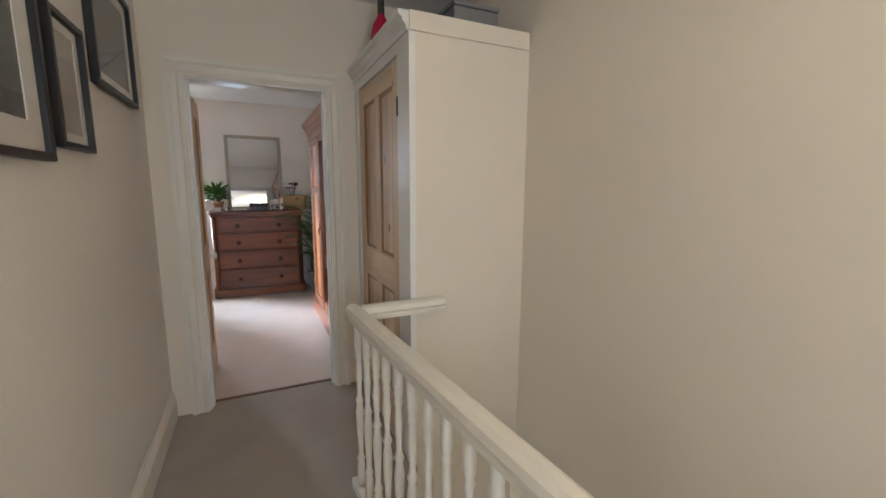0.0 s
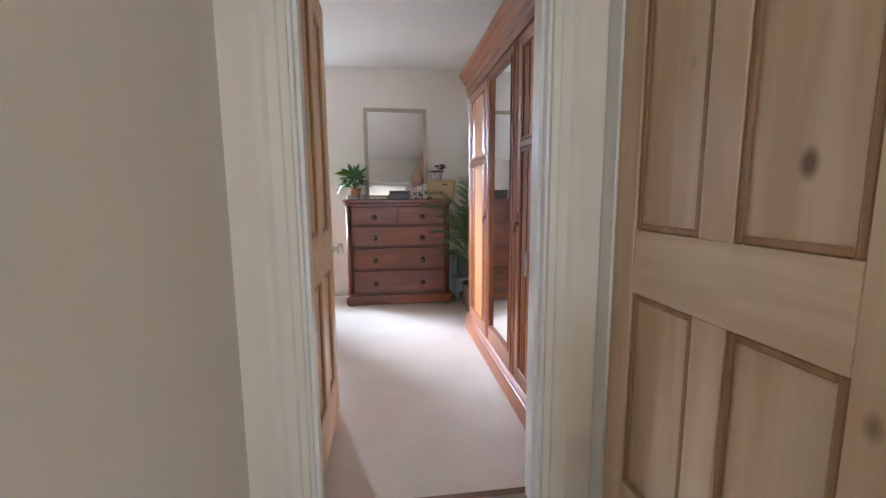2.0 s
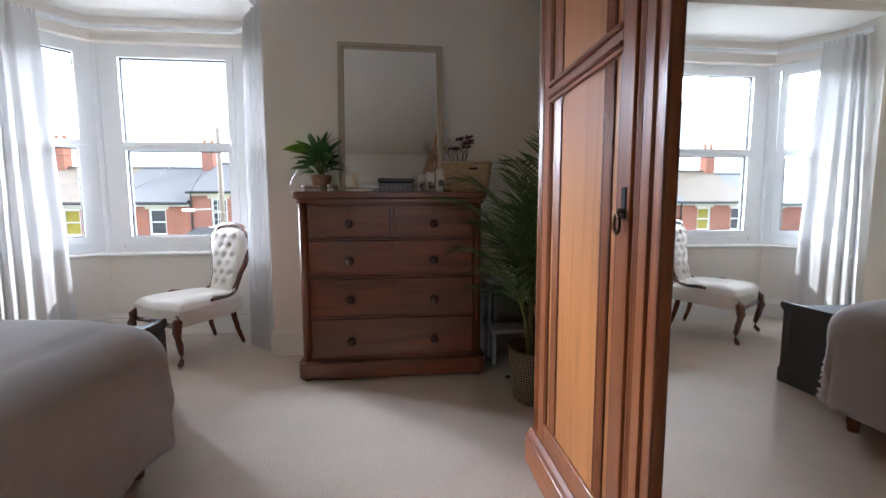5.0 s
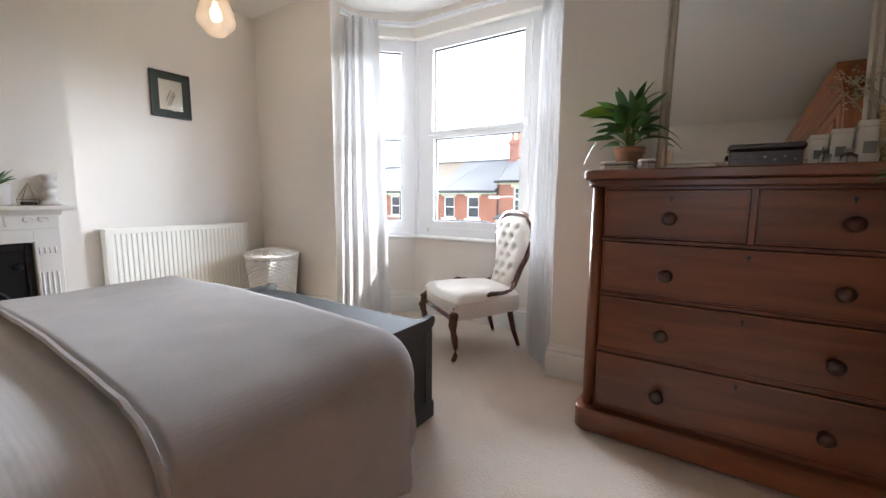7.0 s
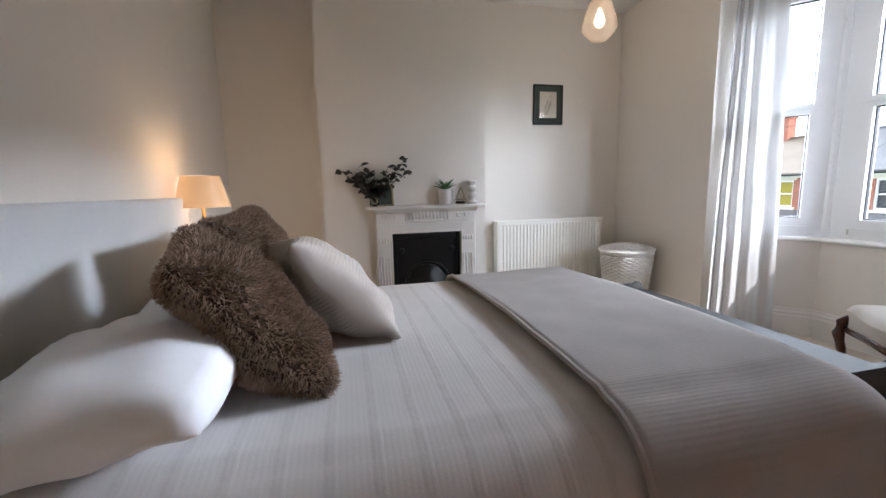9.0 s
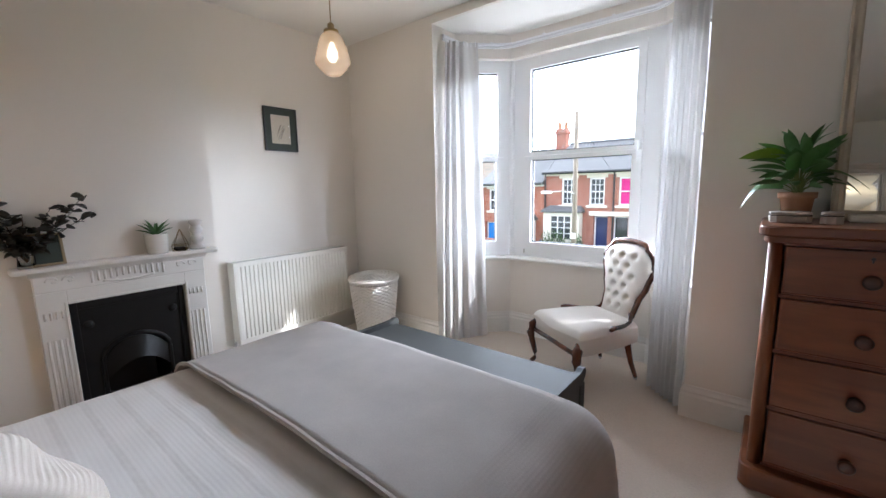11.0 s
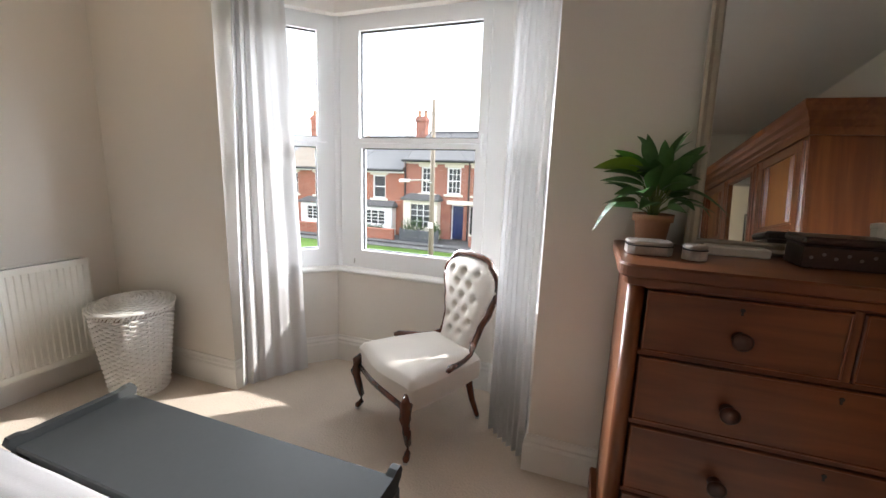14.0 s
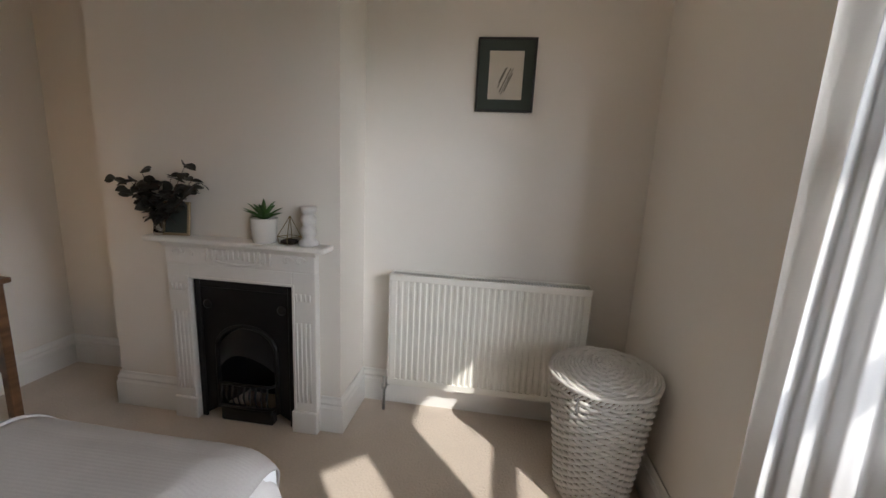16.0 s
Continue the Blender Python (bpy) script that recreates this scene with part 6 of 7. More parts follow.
for nm, lb_, x, y, w, d, h, rz, mt in (("trinket_box", "octagonal pale stone trinket box", 0.535, 7.33, 0.13, 0.09, 0.042, 6, MARBLE), ("trinket_box", "small pale stone trinket box with dark rim", 0.655, 7.285, 0.065, 0.06, 0.046, -8, MARBLE)):
    tb = thing(nm, lb_, "box", x, y, TZ, rz)
    c = 0.02
    oc = [(-w / 2 + c, -d / 2), (w / 2 - c, -d / 2), (w / 2, -d / 2 + c), (w / 2, d / 2 - c), (w / 2 - c, d / 2), (-w / 2 + c, d / 2), (-w / 2, d / 2 - c), (-w / 2, -d / 2 + c)]
    part("body", prism(oc, 0, h * 0.62, bevel=0.002), mt, tb)
    part("band", prism([(px * 1.01, py * 1.01) for px, py in oc], h * 0.63, h * 0.70), BLACK, tb, "dark rim band")
    part("lid", prism(oc, h * 0.71, h, bevel=0.004), mt, tb)
tr = thing("tray_stand", "low pale card tray under the mirror", "tray", 0.80, 7.44, TZ)
part("body", bx(-0.085, 0.085, -0.035, 0.035, 0, 0.028, 0.004), PAPERW, tr)
jb = thing("jewellery_box", "dark lacquered jewellery box with inlaid pattern", "box", 1.03, 7.38, TZ, 1)
part("body", prism([(-0.105, -0.055), (0.105, -0.055), (0.105, 0.055), (-0.105, 0.055)], 0, 0.062, bevel=0.003), SHELLB, jb)
part("lid", bx(-0.112, 0.112, -0.062, 0.062, 0.064, 0.088, 0.008), SHELLB, jb)
inl = bmesh.new()
for k in range(7):
    lathe([(0, 0), (0.006, 0), (0.005, 0.001), (0, 0.0015)], 6, bm=inl, m=pose(-0.084 + 0.028 * k, -0.0545, 0.03 + 0.01 * (k % 2), 90))
part("inlay", inl, GREYBOX, jb, "pale shell inlay")
for i, (x, y, r, h) in enumerate(((1.205, 7.42, 0.017, 0.075), (1.255, 7.36, 0.022, 0.06), (1.335, 7.345, 0.011, 0.085), (1.362, 7.335, 0.011, 0.08))):
    bo = thing("perfume_bottle", "small clear glass perfume bottle with silver cap", "bottle", x, y, TZ, group="perfume bottles")
    part("bottle", lathe([(0, 0), (r, 0), (r, h * 0.62), (r * 0.45, h * 0.72), (r * 0.45, h * 0.76), (0, h * 0.76)], 18), VASEG, bo, smooth=True)
    part("cap", lathe([(0, h * 0.765), (r * 0.6, h * 0.765), (r * 0.6, h), (0, h)], 14), STEEL, bo, "silver cap", smooth=True)
for x, y, w, h in ((1.195, 7.50, 0.05, 0.125), (1.252, 7.485, 0.055, 0.14), (1.32, 7.46, 0.065, 0.16)):
    gc = thing("gift_carton", "slim white perfume carton standing upright", "box", x, y, TZ, -4, group="cartons")
    part("body", bx(-w / 2, w / 2, -0.02, 0.02, 0, h * 0.86, 0.002), PAPERW, gc)
    part("lid", bx(-w / 2 - 0.001, w / 2 + 0.001, -0.021, 0.021, h * 0.862, h, 0.002), PAPERW, gc)
    part("label", bx(-w / 4, w / 4, -0.0225, -0.0212, h * 0.3, h * 0.55), GREYBOX, gc, "grey printed label")

ba = thing("wicker_basket", "natural wicker basket holding dried flowers", "basket", 1.49, 7.435, TZ, -14)


def rect_ring(hw, hd, n_long, n_short):
    pts = []
    for i in range(n_long):
        pts.append((-hw + 2 * hw * i / n_long, -hd, 0, -1))
    for i in range(n_short):
        pts.append((hw, -hd + 2 * hd * i / n_short, 1, 0))
    for i in range(n_long):
        pts.append((hw - 2 * hw * i / n_long, hd, 0, 1))
    for i in range(n_short):
        pts.append((-hw, hd - 2 * hd * i / n_short, -1, 0))
    return pts


bw = bmesh.new()
for k in range(21):
    z = 0.008 + 0.172 * k / 20
    g = 0.9 + 0.1 * k / 20
    pts = []
    for i, (x, y, ex, ey) in enumerate(rect_ring(0.145 * g, 0.10 * g, 24, 16)):
        o = 0.004 * (1 if (i + 2 * (k % 2)) % 4 < 2 else -1)
        pts.append((x + ex * o, y + ey * o, z))
    tube(pts, 0.0046, 5, bm=bw, closed=True)
tagged(part("woven_body", bw, WICKN, ba, smooth=True), kind="stuff")
part("liner", prism([(-0.125, -0.085), (0.125, -0.085), (0.125, 0.085), (-0.125, 0.085)], 0.004, 0.17), WICKN, ba)
part("rim", tube([(x, y, 0.187) for x, y, _, _ in rect_ring(0.149, 0.104, 12, 8)], 0.0085, 6, closed=True), WICKN, ba, smooth=True)
# no hole is cut: a solid black bar gives the opening's shade
part("handle_slot", bx(0.02, 0.075, -0.1105, -0.102, 0.145, 0.156, 0.002), BLACK, ba, "black bar painting the shade of the handle opening")
r6 = random.Random(5)
for k in range(13):
    plum = k < 7
    fl = thing("dried_flower", "dried plum-coloured flower head on a stem" if plum else "dried cream flower spray on a stem", "flower", 1.47 + r6.uniform(-0.05, 0.04) - (0 if plum else 0.09), 7.46 + r6.uniform(-0.03, 0.03), TZ + 0.17, group="dried flowers")
    top = Vector((r6.uniform(-0.05, 0.06) - (0 if plum else 0.06), r6.uniform(-0.04, 0.03), r6.uniform(0.12, 0.19) - (0 if plum else 0.02)))
    part("stem", tube([(0, 0, 0), top * 0.5 + Vector((0.006, 0, 0.01)), top], [0.0025, 0.002, 0.0016], 5), TWIG if plum else DRYC, fl)
    hd = bmesh.new()
    for j in range(24 if plum else 16):
        a, rr = r6.uniform(0, 6.28), r6.random() ** 0.5 * (0.028 if plum else 0.03)
        c = top + Vector((rr * math.cos(a), rr * math.sin(a), r6.uniform(-0.004, 0.01) if plum else r6.uniform(-0.03, 0.03)))
        s = r6.uniform(0.005, 0.009) if plum else r6.uniform(0.003, 0.006)
        lathe([(0, -s), (s, -s * 0.2), (s * 0.7, s * 0.6), (0, s)], 5, bm=hd, m=Matrix.Translation(c))
    part("flower_head", hd, DRYF if plum else DRYC, fl)

# ---- wardrobe ----
wa = thing("wardrobe", "three-door honey satinwood wardrobe with central mirror", "wardrobe", 1.78, 5.335, 0)
W0, W1, WX, WB = 4.425, 6.25, 1.562, 2.005
part("plinth", bx(WX - 0.022, WB, W0 - 0.003, W1 + 0.04, 0.0, 0.12, 0.006), SATINH, wa, local=False)
part("base_moulding", profile_run([(0, 0.12), (0.02, 0.12), (0.014, 0.135), (0.004, 0.15), (0, 0.15)], (WX, W0), (WX, W1 + 0.02), (-1, 0)), SATINH, wa, local=False)
for y0, y1 in ((W0, W0 + 0.022), (W1 - 0.022, W1)):
    part("side_panel", bx(WX + 0.02, WB, y0, y1, 0.12, 1.945, 0.002), SATIND, wa, local=False)
part("back_panel", bx(WB - 0.012, WB, W0 + 0.022, W1 - 0.022, 0.12, 1.945), SATIND, wa, local=False)
part("top_board", bx(WX + 0.01, WB, W0, W1, 1.945, 1.965), SATINH, wa, local=False)
WC = [(0, 1.90), (0.012, 1.90), (0.012, 1.945), (0.02, 1.955), (0.022, 1.985), (0.036, 2.005), (0.042, 2.03), (0.06, 2.05), (0.066, 2.07), (0.066, 2.088), (0, 2.088)]
part("cornice", profile_run(WC, (WX, W0), (WX, W1), (-1, 0), None, 0, 1), SATINH, wa, local=False)
part("cornice_return", profile_run(WC, (WX, W1), (WB, W1), (0, 1), None, 1, 0), SATINH, wa, local=False)
part("cornice_top", bx(WX - 0.06, WB, W0 + 0.002, W1 + 0.06, 2.084, 2.094, 0.002), SATIND, wa, local=False)
for y0, y1 in ((W0 + 0.001, 4.462), (4.985, 5.012), (5.598, 5.628), (6.19, W1 - 0.001)):
    pi_ = part("pilaster", bx(WX - 0.002, WX + 0.03, y0, y1, 0.15, 1.90, 0.003), SATIND, wa, local=False)
    for k in range(3):
        yy = y0 + (y1 - y0) * (k + 0.8) / 4.6
        part("reed", tube([(WX - 0.003, yy, 0.17), (WX - 0.003, yy, 1.88)], 0.0035, 5), DARKLINE if k == 1 else SATIND, pi_, local=False)


def wardrobe_door(y0, y1, lock_y):
    """A wooden door with a small upper and a tall lower panel, each with reeded bands."""
    zb, zt, m0, m1 = 0.155, 1.895, 1.345, 1.415
    st = 0.055
    core = part("door", bx(WX + 0.004, WX + 0.02, y0 + 0.003, y1 - 0.003, zb, zt), SATIN, wa, "panelled satinwood door", local=False)
    for a, b in ((y0 + 0.003, y0 + st), (y1 - st, y1 - 0.003)):
        part("stile", bx(WX - 0.006, WX + 0.004, a, b, zb, zt, 0.002), SATIND, core, local=False)
    for a, b in ((zb, 0.235), (m0, m1), (1.83, zt)):
        part("rail", bx(WX - 0.0055, WX + 0.004, y0 + st, y1 - st, a, b, 0.002), SATINH, core, local=False)
    part("rail_moulding", tube([(WX - 0.008, y0 + st, 1.362), (WX - 0.008, y1 - st, 1.362)], 0.006, 6), DARKLINE, core, local=False)
    part("rail_moulding", tube([(WX - 0.008, y0 + st, 1.398), (WX - 0.008, y1 - st, 1.398)], 0.006, 6), SATINH, core, local=False)
    for a, b in ((0.235, m0), (m1, 1.83)):
        for yy in (y0 + st + 0.006, y1 - st - 0.006):
            part("moulding", bx(WX - 0.003, WX + 0.006, yy - 0.005, yy + 0.005, a, b, 0.002), DARKLINE, core, local=False)
        for base in (y0 + st + 0.045, y1 - st - 0.085):
            for k in range(5):
                yy = base + 0.010 * k
                part("reed", tube([(WX + 0.002, yy, a + 0.004), (WX + 0.002, yy, b - 0.004)], 0.0042, 5), DARKLINE if k in (0, 4) else SATIND, core, local=False)
    pl = bx(WX - 0.009, WX - 0.005, lock_y - 0.010, lock_y + 0.010, 0.975, 1.045, 0.002)
    plate = part("lock_plate", pl, IRON, core, "blackened lock plate", local=False)
    ring = [(WX - 0.022, lock_y + 0.012 * math.sin(a), 0.985 - 0.026 * (1 - math.cos(a)) / 1.2) for a in [2 * math.pi * i / 18 for i in range(18)]]
    lb = tube(ring, 0.004, 6, closed=True)
    lathe([(0, 0), (0.008, 0), (0.006, 0.012), (0, 0.016)], 10, bm=lb, m=pose(WX - 0.009, lock_y, 0.992, 0, -90))
    bm_ = part("drop_handle", lb, BRASSD, core, "darkened brass drop handle", local=False, smooth=True)


wardrobe_door(5.63, 6.188, 5.655)
wardrobe_door(4.464, 4.983, 4.955)
md = part("mirror_door", wall_cells(5.014, 5.596, 0.155, 1.895, [(5.098, 5.514, 0.275, 1.84)], WX - 0.006, WX + 0.02, axis="y"), SATIND, wa, "mirrored centre door", local=False)
part("mirror_glass", bx(WX + 0.004, WX + 0.008, 5.096, 5.516, 0.273, 1.842), MIRROR, md, "silvered mirror glass", local=False)
mb = bmesh.new()
for yy in (5.092, 5.52):
    bx(WX - 0.012, WX - 0.004, yy - 0.007, yy + 0.007, 0.268, 1.847, 0.003, bm=mb)
for zz in (0.268, 1.847):
    bx(WX - 0.012, WX - 0.004, 5.085, 5.527, zz - 0.007, zz + 0.007, 0.003, bm=mb)
part("mirror_bead", mb, DARKLINE, md, local=False)
for yy in (5.045, 5.56):
    part("reed", tube([(WX - 0.007, yy, 0.17), (WX - 0.007, yy, 1.88)], 0.006, 6), SATIND, md, local=False)

# ---- areca palm, stool and television in the corner ----
pa = thing("areca_palm", "bushy areca palm in a woven gold and black pot", "plant", 1.755, 6.80, 0)
POTM = bpy.data.materials.new("gold_and_black_weave")
POTM.use_nodes = True
_t = POTM.node_tree
_p = _t.nodes["Principled BSDF"]
_c, _mp, _ck = _t.nodes.new("ShaderNodeTexCoord"), _t.nodes.new("ShaderNodeMapping"), _t.nodes.new("ShaderNodeTexChecker")
_ck.inputs["Color1"].default_value, _ck.inputs["Color2"].default_value = (0.27, 0.22, 0.14, 1), (0.025, 0.022, 0.02, 1)
_ck.inputs["Scale"].default_value = 1.0
_mp.inputs["Scale"].default_value, _mp.inputs["Rotation"].default_value = (105, 105, 1), (0, 0, radians(40))
_t.links.new(_c.outputs["UV"], _mp.inputs[0])
_t.links.new(_mp.outputs[0], _ck.inputs["Vector"])
_t.links.new(_ck.outputs[0], _p.inputs["Base Color"])
_p.inputs["Roughness"].default_value = 0.55
pot = part("pot", lathe([(0, 0), (0.105, 0), (0.118, 0.012), (0.134, 0.12), (0.143, 0.27), (0.148, 0.285), (0.138, 0.285), (0.132, 0.265), (0.12, 0.22)], 48), POTM, pa, "gold and black woven pot", smooth=True)
uv = pot.data.uv_layers.new(name="weave")
for poly in pot.data.polygons:
    an = [math.atan2(pot.data.vertices[i].co.y, pot.data.vertices[i].co.x) for i in poly.vertices]
    if max(an) - min(an) > 3:
        an = [a + 2 * math.pi if a < 0 else a for a in an]
    for li, a in zip(poly.loop_indices, an):
        uv.data[li].uv = (a * 0.13, pot.data.vertices[pot.data.loops[li].vertex_index].co.z)
part("soil", lathe([(0, 0.235), (0.125, 0.23)], 20), SOIL, pa)
r7 = random.Random(23)


def frond(angle, reach, height, length, pairs, leaf_len, dead=False, kx=0.0, ky=0.0):
    """An arching stem with paired narrow leaflets towards its end."""
    ca, sa = math.cos(radians(angle)), math.sin(radians(angle))
    pts = []
    n = 14
    for i in range(n + 1):
        t = i / n
        out = reach * (0.15 * t + 0.85 * t ** 2.2)
        z = 0.22 + height * (1.35 * t - 0.35 * t ** 3) - (0.10 * reach * t ** 5)
        pts.append(Vector((kx + ca * out, ky + sa * out, z)))
    stem = part("frond", tube(pts, [0.0075 * (1 - 0.8 * i / n) for i in range(n + 1)], 6), DRYLEAF if dead else PALMST, pa, "withered brown frond" if dead else "", smooth=True)
    lb = bmesh.new()
    for i in range(pairs):
        t = 0.42 + 0.58 * (i + 0.5) / pairs
        k = min(n - 1, int(t * n))
        p = pts[k].lerp(pts[k + 1], t * n - k)
        d = (pts[k + 1] - pts[k]).normalized()
        side = d.cross(Vector((0, 0, 1)))
        side = side.normalized() if side.length > 0.05 else Vector((-sa, ca, 0))
        upv = side.cross(d).normalized()
        prof_l = leaf_len * (math.sin(math.pi * (0.12 + 0.8 * (t - 0.42) / 0.58)) ** 0.6) * r7.uniform(0.85, 1.1)
        for s in (-1, 1):
            x_ax = (d * r7.uniform(0.65, 0.95) + side * s * 0.85 + upv * r7.uniform(0.05, 0.35)).normalized()
            y_ax = upv.cross(x_ax).normalized()
            z_ax = x_ax.cross(y_ax)
            m = Matrix((x_ax, y_ax, z_ax)).transposed().to_4x4()
            m.translation = p
            leaf_blade(prof_l, 0.0115, r7.uniform(0.15, 0.5), 0.25, m, lb, 5)
    for v in lb.verts:
        v.co.x = min(v.co.x, 0.235)
    tagged(part("leaf_spray", lb, DRYLEAF if dead else PALM, stem), kind="stuff")


for k in range(24):
    ang_ = k * 137.5 + r7.uniform(-15, 15)
    inner_ = k / 24
    hgt = 0.98 - 0.55 * inner_ ** 1.3 + r7.uniform(-0.08, 0.08)
    rch = 0.10 + 0.34 * inner_ + r7.uniform(-0.03, 0.05)
    if math.cos(radians(ang_)) > 0.3:
        rch *= 0.5
    frond(ang_, rch, hgt * 0.90, 1.0, 20, 0.20 + 0.05 * r7.random(), kx=0.045 * math.cos(k * 1.7), ky=0.045 * math.sin(k * 1.7))
frond(170, 0.50, 0.88, 1, 24, 0.22)
frond(155, 0.42, 0.98, 1, 24, 0.22)
frond(95, 0.36, 1.10, 1, 22, 0.20)
frond(262, 0.40, 1.12, 1, 24, 0.22)
frond(285, 0.30, 0.95, 1, 22, 0.2)
frond(300, 0.35, 0.30, 1, 12, 0.14, dead=True)

st = thing("step_stool", "small chipped white wooden step stool", "stool", 1.78, 7.42, 0)
part("top_step", bx(-0.16, 0.16, -0.005, 0.15, 0.49, 0.515, 0.004), STOOLW, st)
part("lower_step", bx(-0.16, 0.16, -0.15, 0.15, 0.205, 0.23, 0.004), STOOLW, st)
for x in (-0.15, 0.125):
    for y0, y1, z1 in ((-0.14, -0.115, 0.204), (0.005, 0.03, 0.489), (0.12, 0.145, 0.489)):
        part("leg", bx(x, x + 0.025, y0, y1, 0, z1, 0.003), STOOLW, st)
gbx = thing("card_box", "grey card box standing on the stool step", "box", 1.78, 7.49, 0.231)
part("body", bx(-0.11, 0.11, -0.05, 0.07, 0, 0.20, 0.003), GREYBOX, gbx)
part("lid", bx(-0.113, 0.113, -0.053, 0.073, 0.202, 0.235, 0.003), GREYBOX, gbx)

tv = thing("television", "black flat television standing on the floor", "television", 1.90, 6.79, 0)
tm = pose(0, 0, 0, 0, 4)
part("cabinet", bx(0.0, 0.05, -0.36, 0.36, 0.05, 0.47, 0.008, m=tm), BLACKG, tv)
part("screen", bx(-0.003, 0.001, -0.345, 0.345, 0.07, 0.455, m=tm), BLACKG, tv, "dark glossy screen")
for y in (-0.27, 0.27):
    part("foot", tube([(-0.24, y, 0.008), (0.0, y, 0.05), (0.09, y, 0.008)], [0.009, 0.012, 0.009], 6), BLACK, tv)


# ---- curtains and their track ----
def curtain(label, b0, b1, t0, t1, ztop, folds, depth, seed, bow=0.0, bunch=0.0):
    """A pleated curtain from its heading down to just above the floor."""
    def f(u, v):
        bx_, by_ = b0[0] + (b1[0] - b0[0]) * u, b0[1] + (b1[1] - b0[1]) * u
        tx_, ty_ = t0[0] + (t1[0] - t0[0]) * u, t0[1] + (t1[1] - t0[1]) * u
        k = v ** 0.8
        x, y = tx_ + (bx_ - tx_) * k, ty_ + (by_ - ty_) * k
        nx, ny = b1[1] - b0[1], -(b1[0] - b0[0])
        ln = math.hypot(nx, ny)
        uf = u + bunch * u * (1 - u)
        ph = folds * 2 * math.pi * (uf + 0.035 * math.sin(5 * u + seed + 1.5 * v)) + 0.5 * noise.noise(Vector((u * 3 + seed, v * 2, 0)))
        amp = depth * (1 - 0.6 * bunch * u) * (0.45 + 0.55 * k) * (0.75 + 0.5 * noise.noise(Vector((u * 4 + seed, 2.2, v))))
        o = amp * (math.sin(ph) + 0.25 * math.sin(2 * ph + seed)) + bow * math.sin(math.pi * u)
        o += 0.006 * noise.noise(Vector((u * 9, v * 6, seed)))
        return (x + nx / ln * o, y + ny / ln * o, ztop - (ztop - 0.012) * v + 0.004 * math.sin(ph) * v)

    c = thing("curtain", label, "curtain", (b0[0] + b1[0]) / 2, (b0[1] + b1[1]) / 2, 0, group="bay curtains")
    part("cloth", sheet(150, 46, f), CURTAIN, c, local=False, smooth=True)
    hd = sheet(150, 2, lambda u, v: (f(u, 0)[0], f(u, 0)[1] , ztop + 0.03 * v))
    part("heading_tape", hd, CURTAIN, c, local=False, smooth=True)
    for k in range(8):
        x, y, z = f((k + 0.5) / 8, 0)
        part("glider_hook", tube([(x, y, ztop), (x, y, ztop + 0.035)], 0.003, 5), UPVC, c, local=False)
    return c


curtain("white linen curtain drawn back beside the bay", (-1.54, 7.635), (-1.335, 7.985), (-1.515, 7.70), (-1.375, 7.92), 2.315, 4.2, 0.030, 0.4, bunch=0.85)
curtain("sheer white curtain drawn back, hanging straight", (0.168, 7.655), (-0.04, 7.83), (0.168, 7.645), (-0.035, 7.925), 2.315, 6.5, 0.022, 2.2)
track = [(-1.50, 7.66), (-1.505, 7.86), (-1.47, 7.94), (-1.27, 8.13), (-1.20, 8.165)]
track = track + [(mx(x), y) for x, y in track[::-1]]
ctk = thing("curtain_track", "white curtain track bent round the bay", "curtain track", CX, 8.1, 2.34)
part("rail", tube([(x, y, 2.36) for x, y in track], 0.011, 6, squash=1.3), UPVC, ctk, local=False)
part("lower_lip", tube([(x, y - 0.008, 2.336) for x, y in track], 0.0075, 6), UPVC, ctk, local=False)
for x, y in ((-1.35, 8.10), (-0.95, 8.195), (-0.45, 8.195), (mx(-1.35), 8.10)):
    part("bracket", bx(x - 0.01, x + 0.01, y - 0.03, y + 0.045, 2.355, 2.385, 0.003), UPVC, ctk, local=False)


# ---- outside: lawn, street and the terrace opposite ----
GZ, HY = -2.2, 25.8
setting("ground", bx(-400, 400, 14.5, 900, GZ - 0.5, GZ), LAWN, "bright green lawn across the street")
# unseen near ground, made grey so light bounced into the bay stays neutral
setting("ground_near", bx(-400, 400, -300, 14.5, GZ - 0.6, GZ - 0.002), BOUNCEG)
setting("road", bx(-120, 120, 22.7, 23.4, GZ - 0.1, GZ + 0.02), ASPH, "narrow grey asphalt lane")
setting("pavement", bx(-120, 120, 23.4, 24.0, GZ - 0.1, GZ + 0.10), ASPH, "grey pavement with a low kerb")
setting("front_garden_ground", bx(-120, 120, 24.0, 40, GZ - 0.1, GZ + 0.06), ASPH)
pth = [(-4.2, 22.0), (-3.4, 21.6), (-4.2, 19.0), (-4.3, 17.0), (-5.0, 15.0), (-5.4, 15.2), (-4.9, 17.3), (-4.9, 19.3)]
setting("worn_path", prism(pth, GZ - 0.05, GZ + 0.012), DIRT)


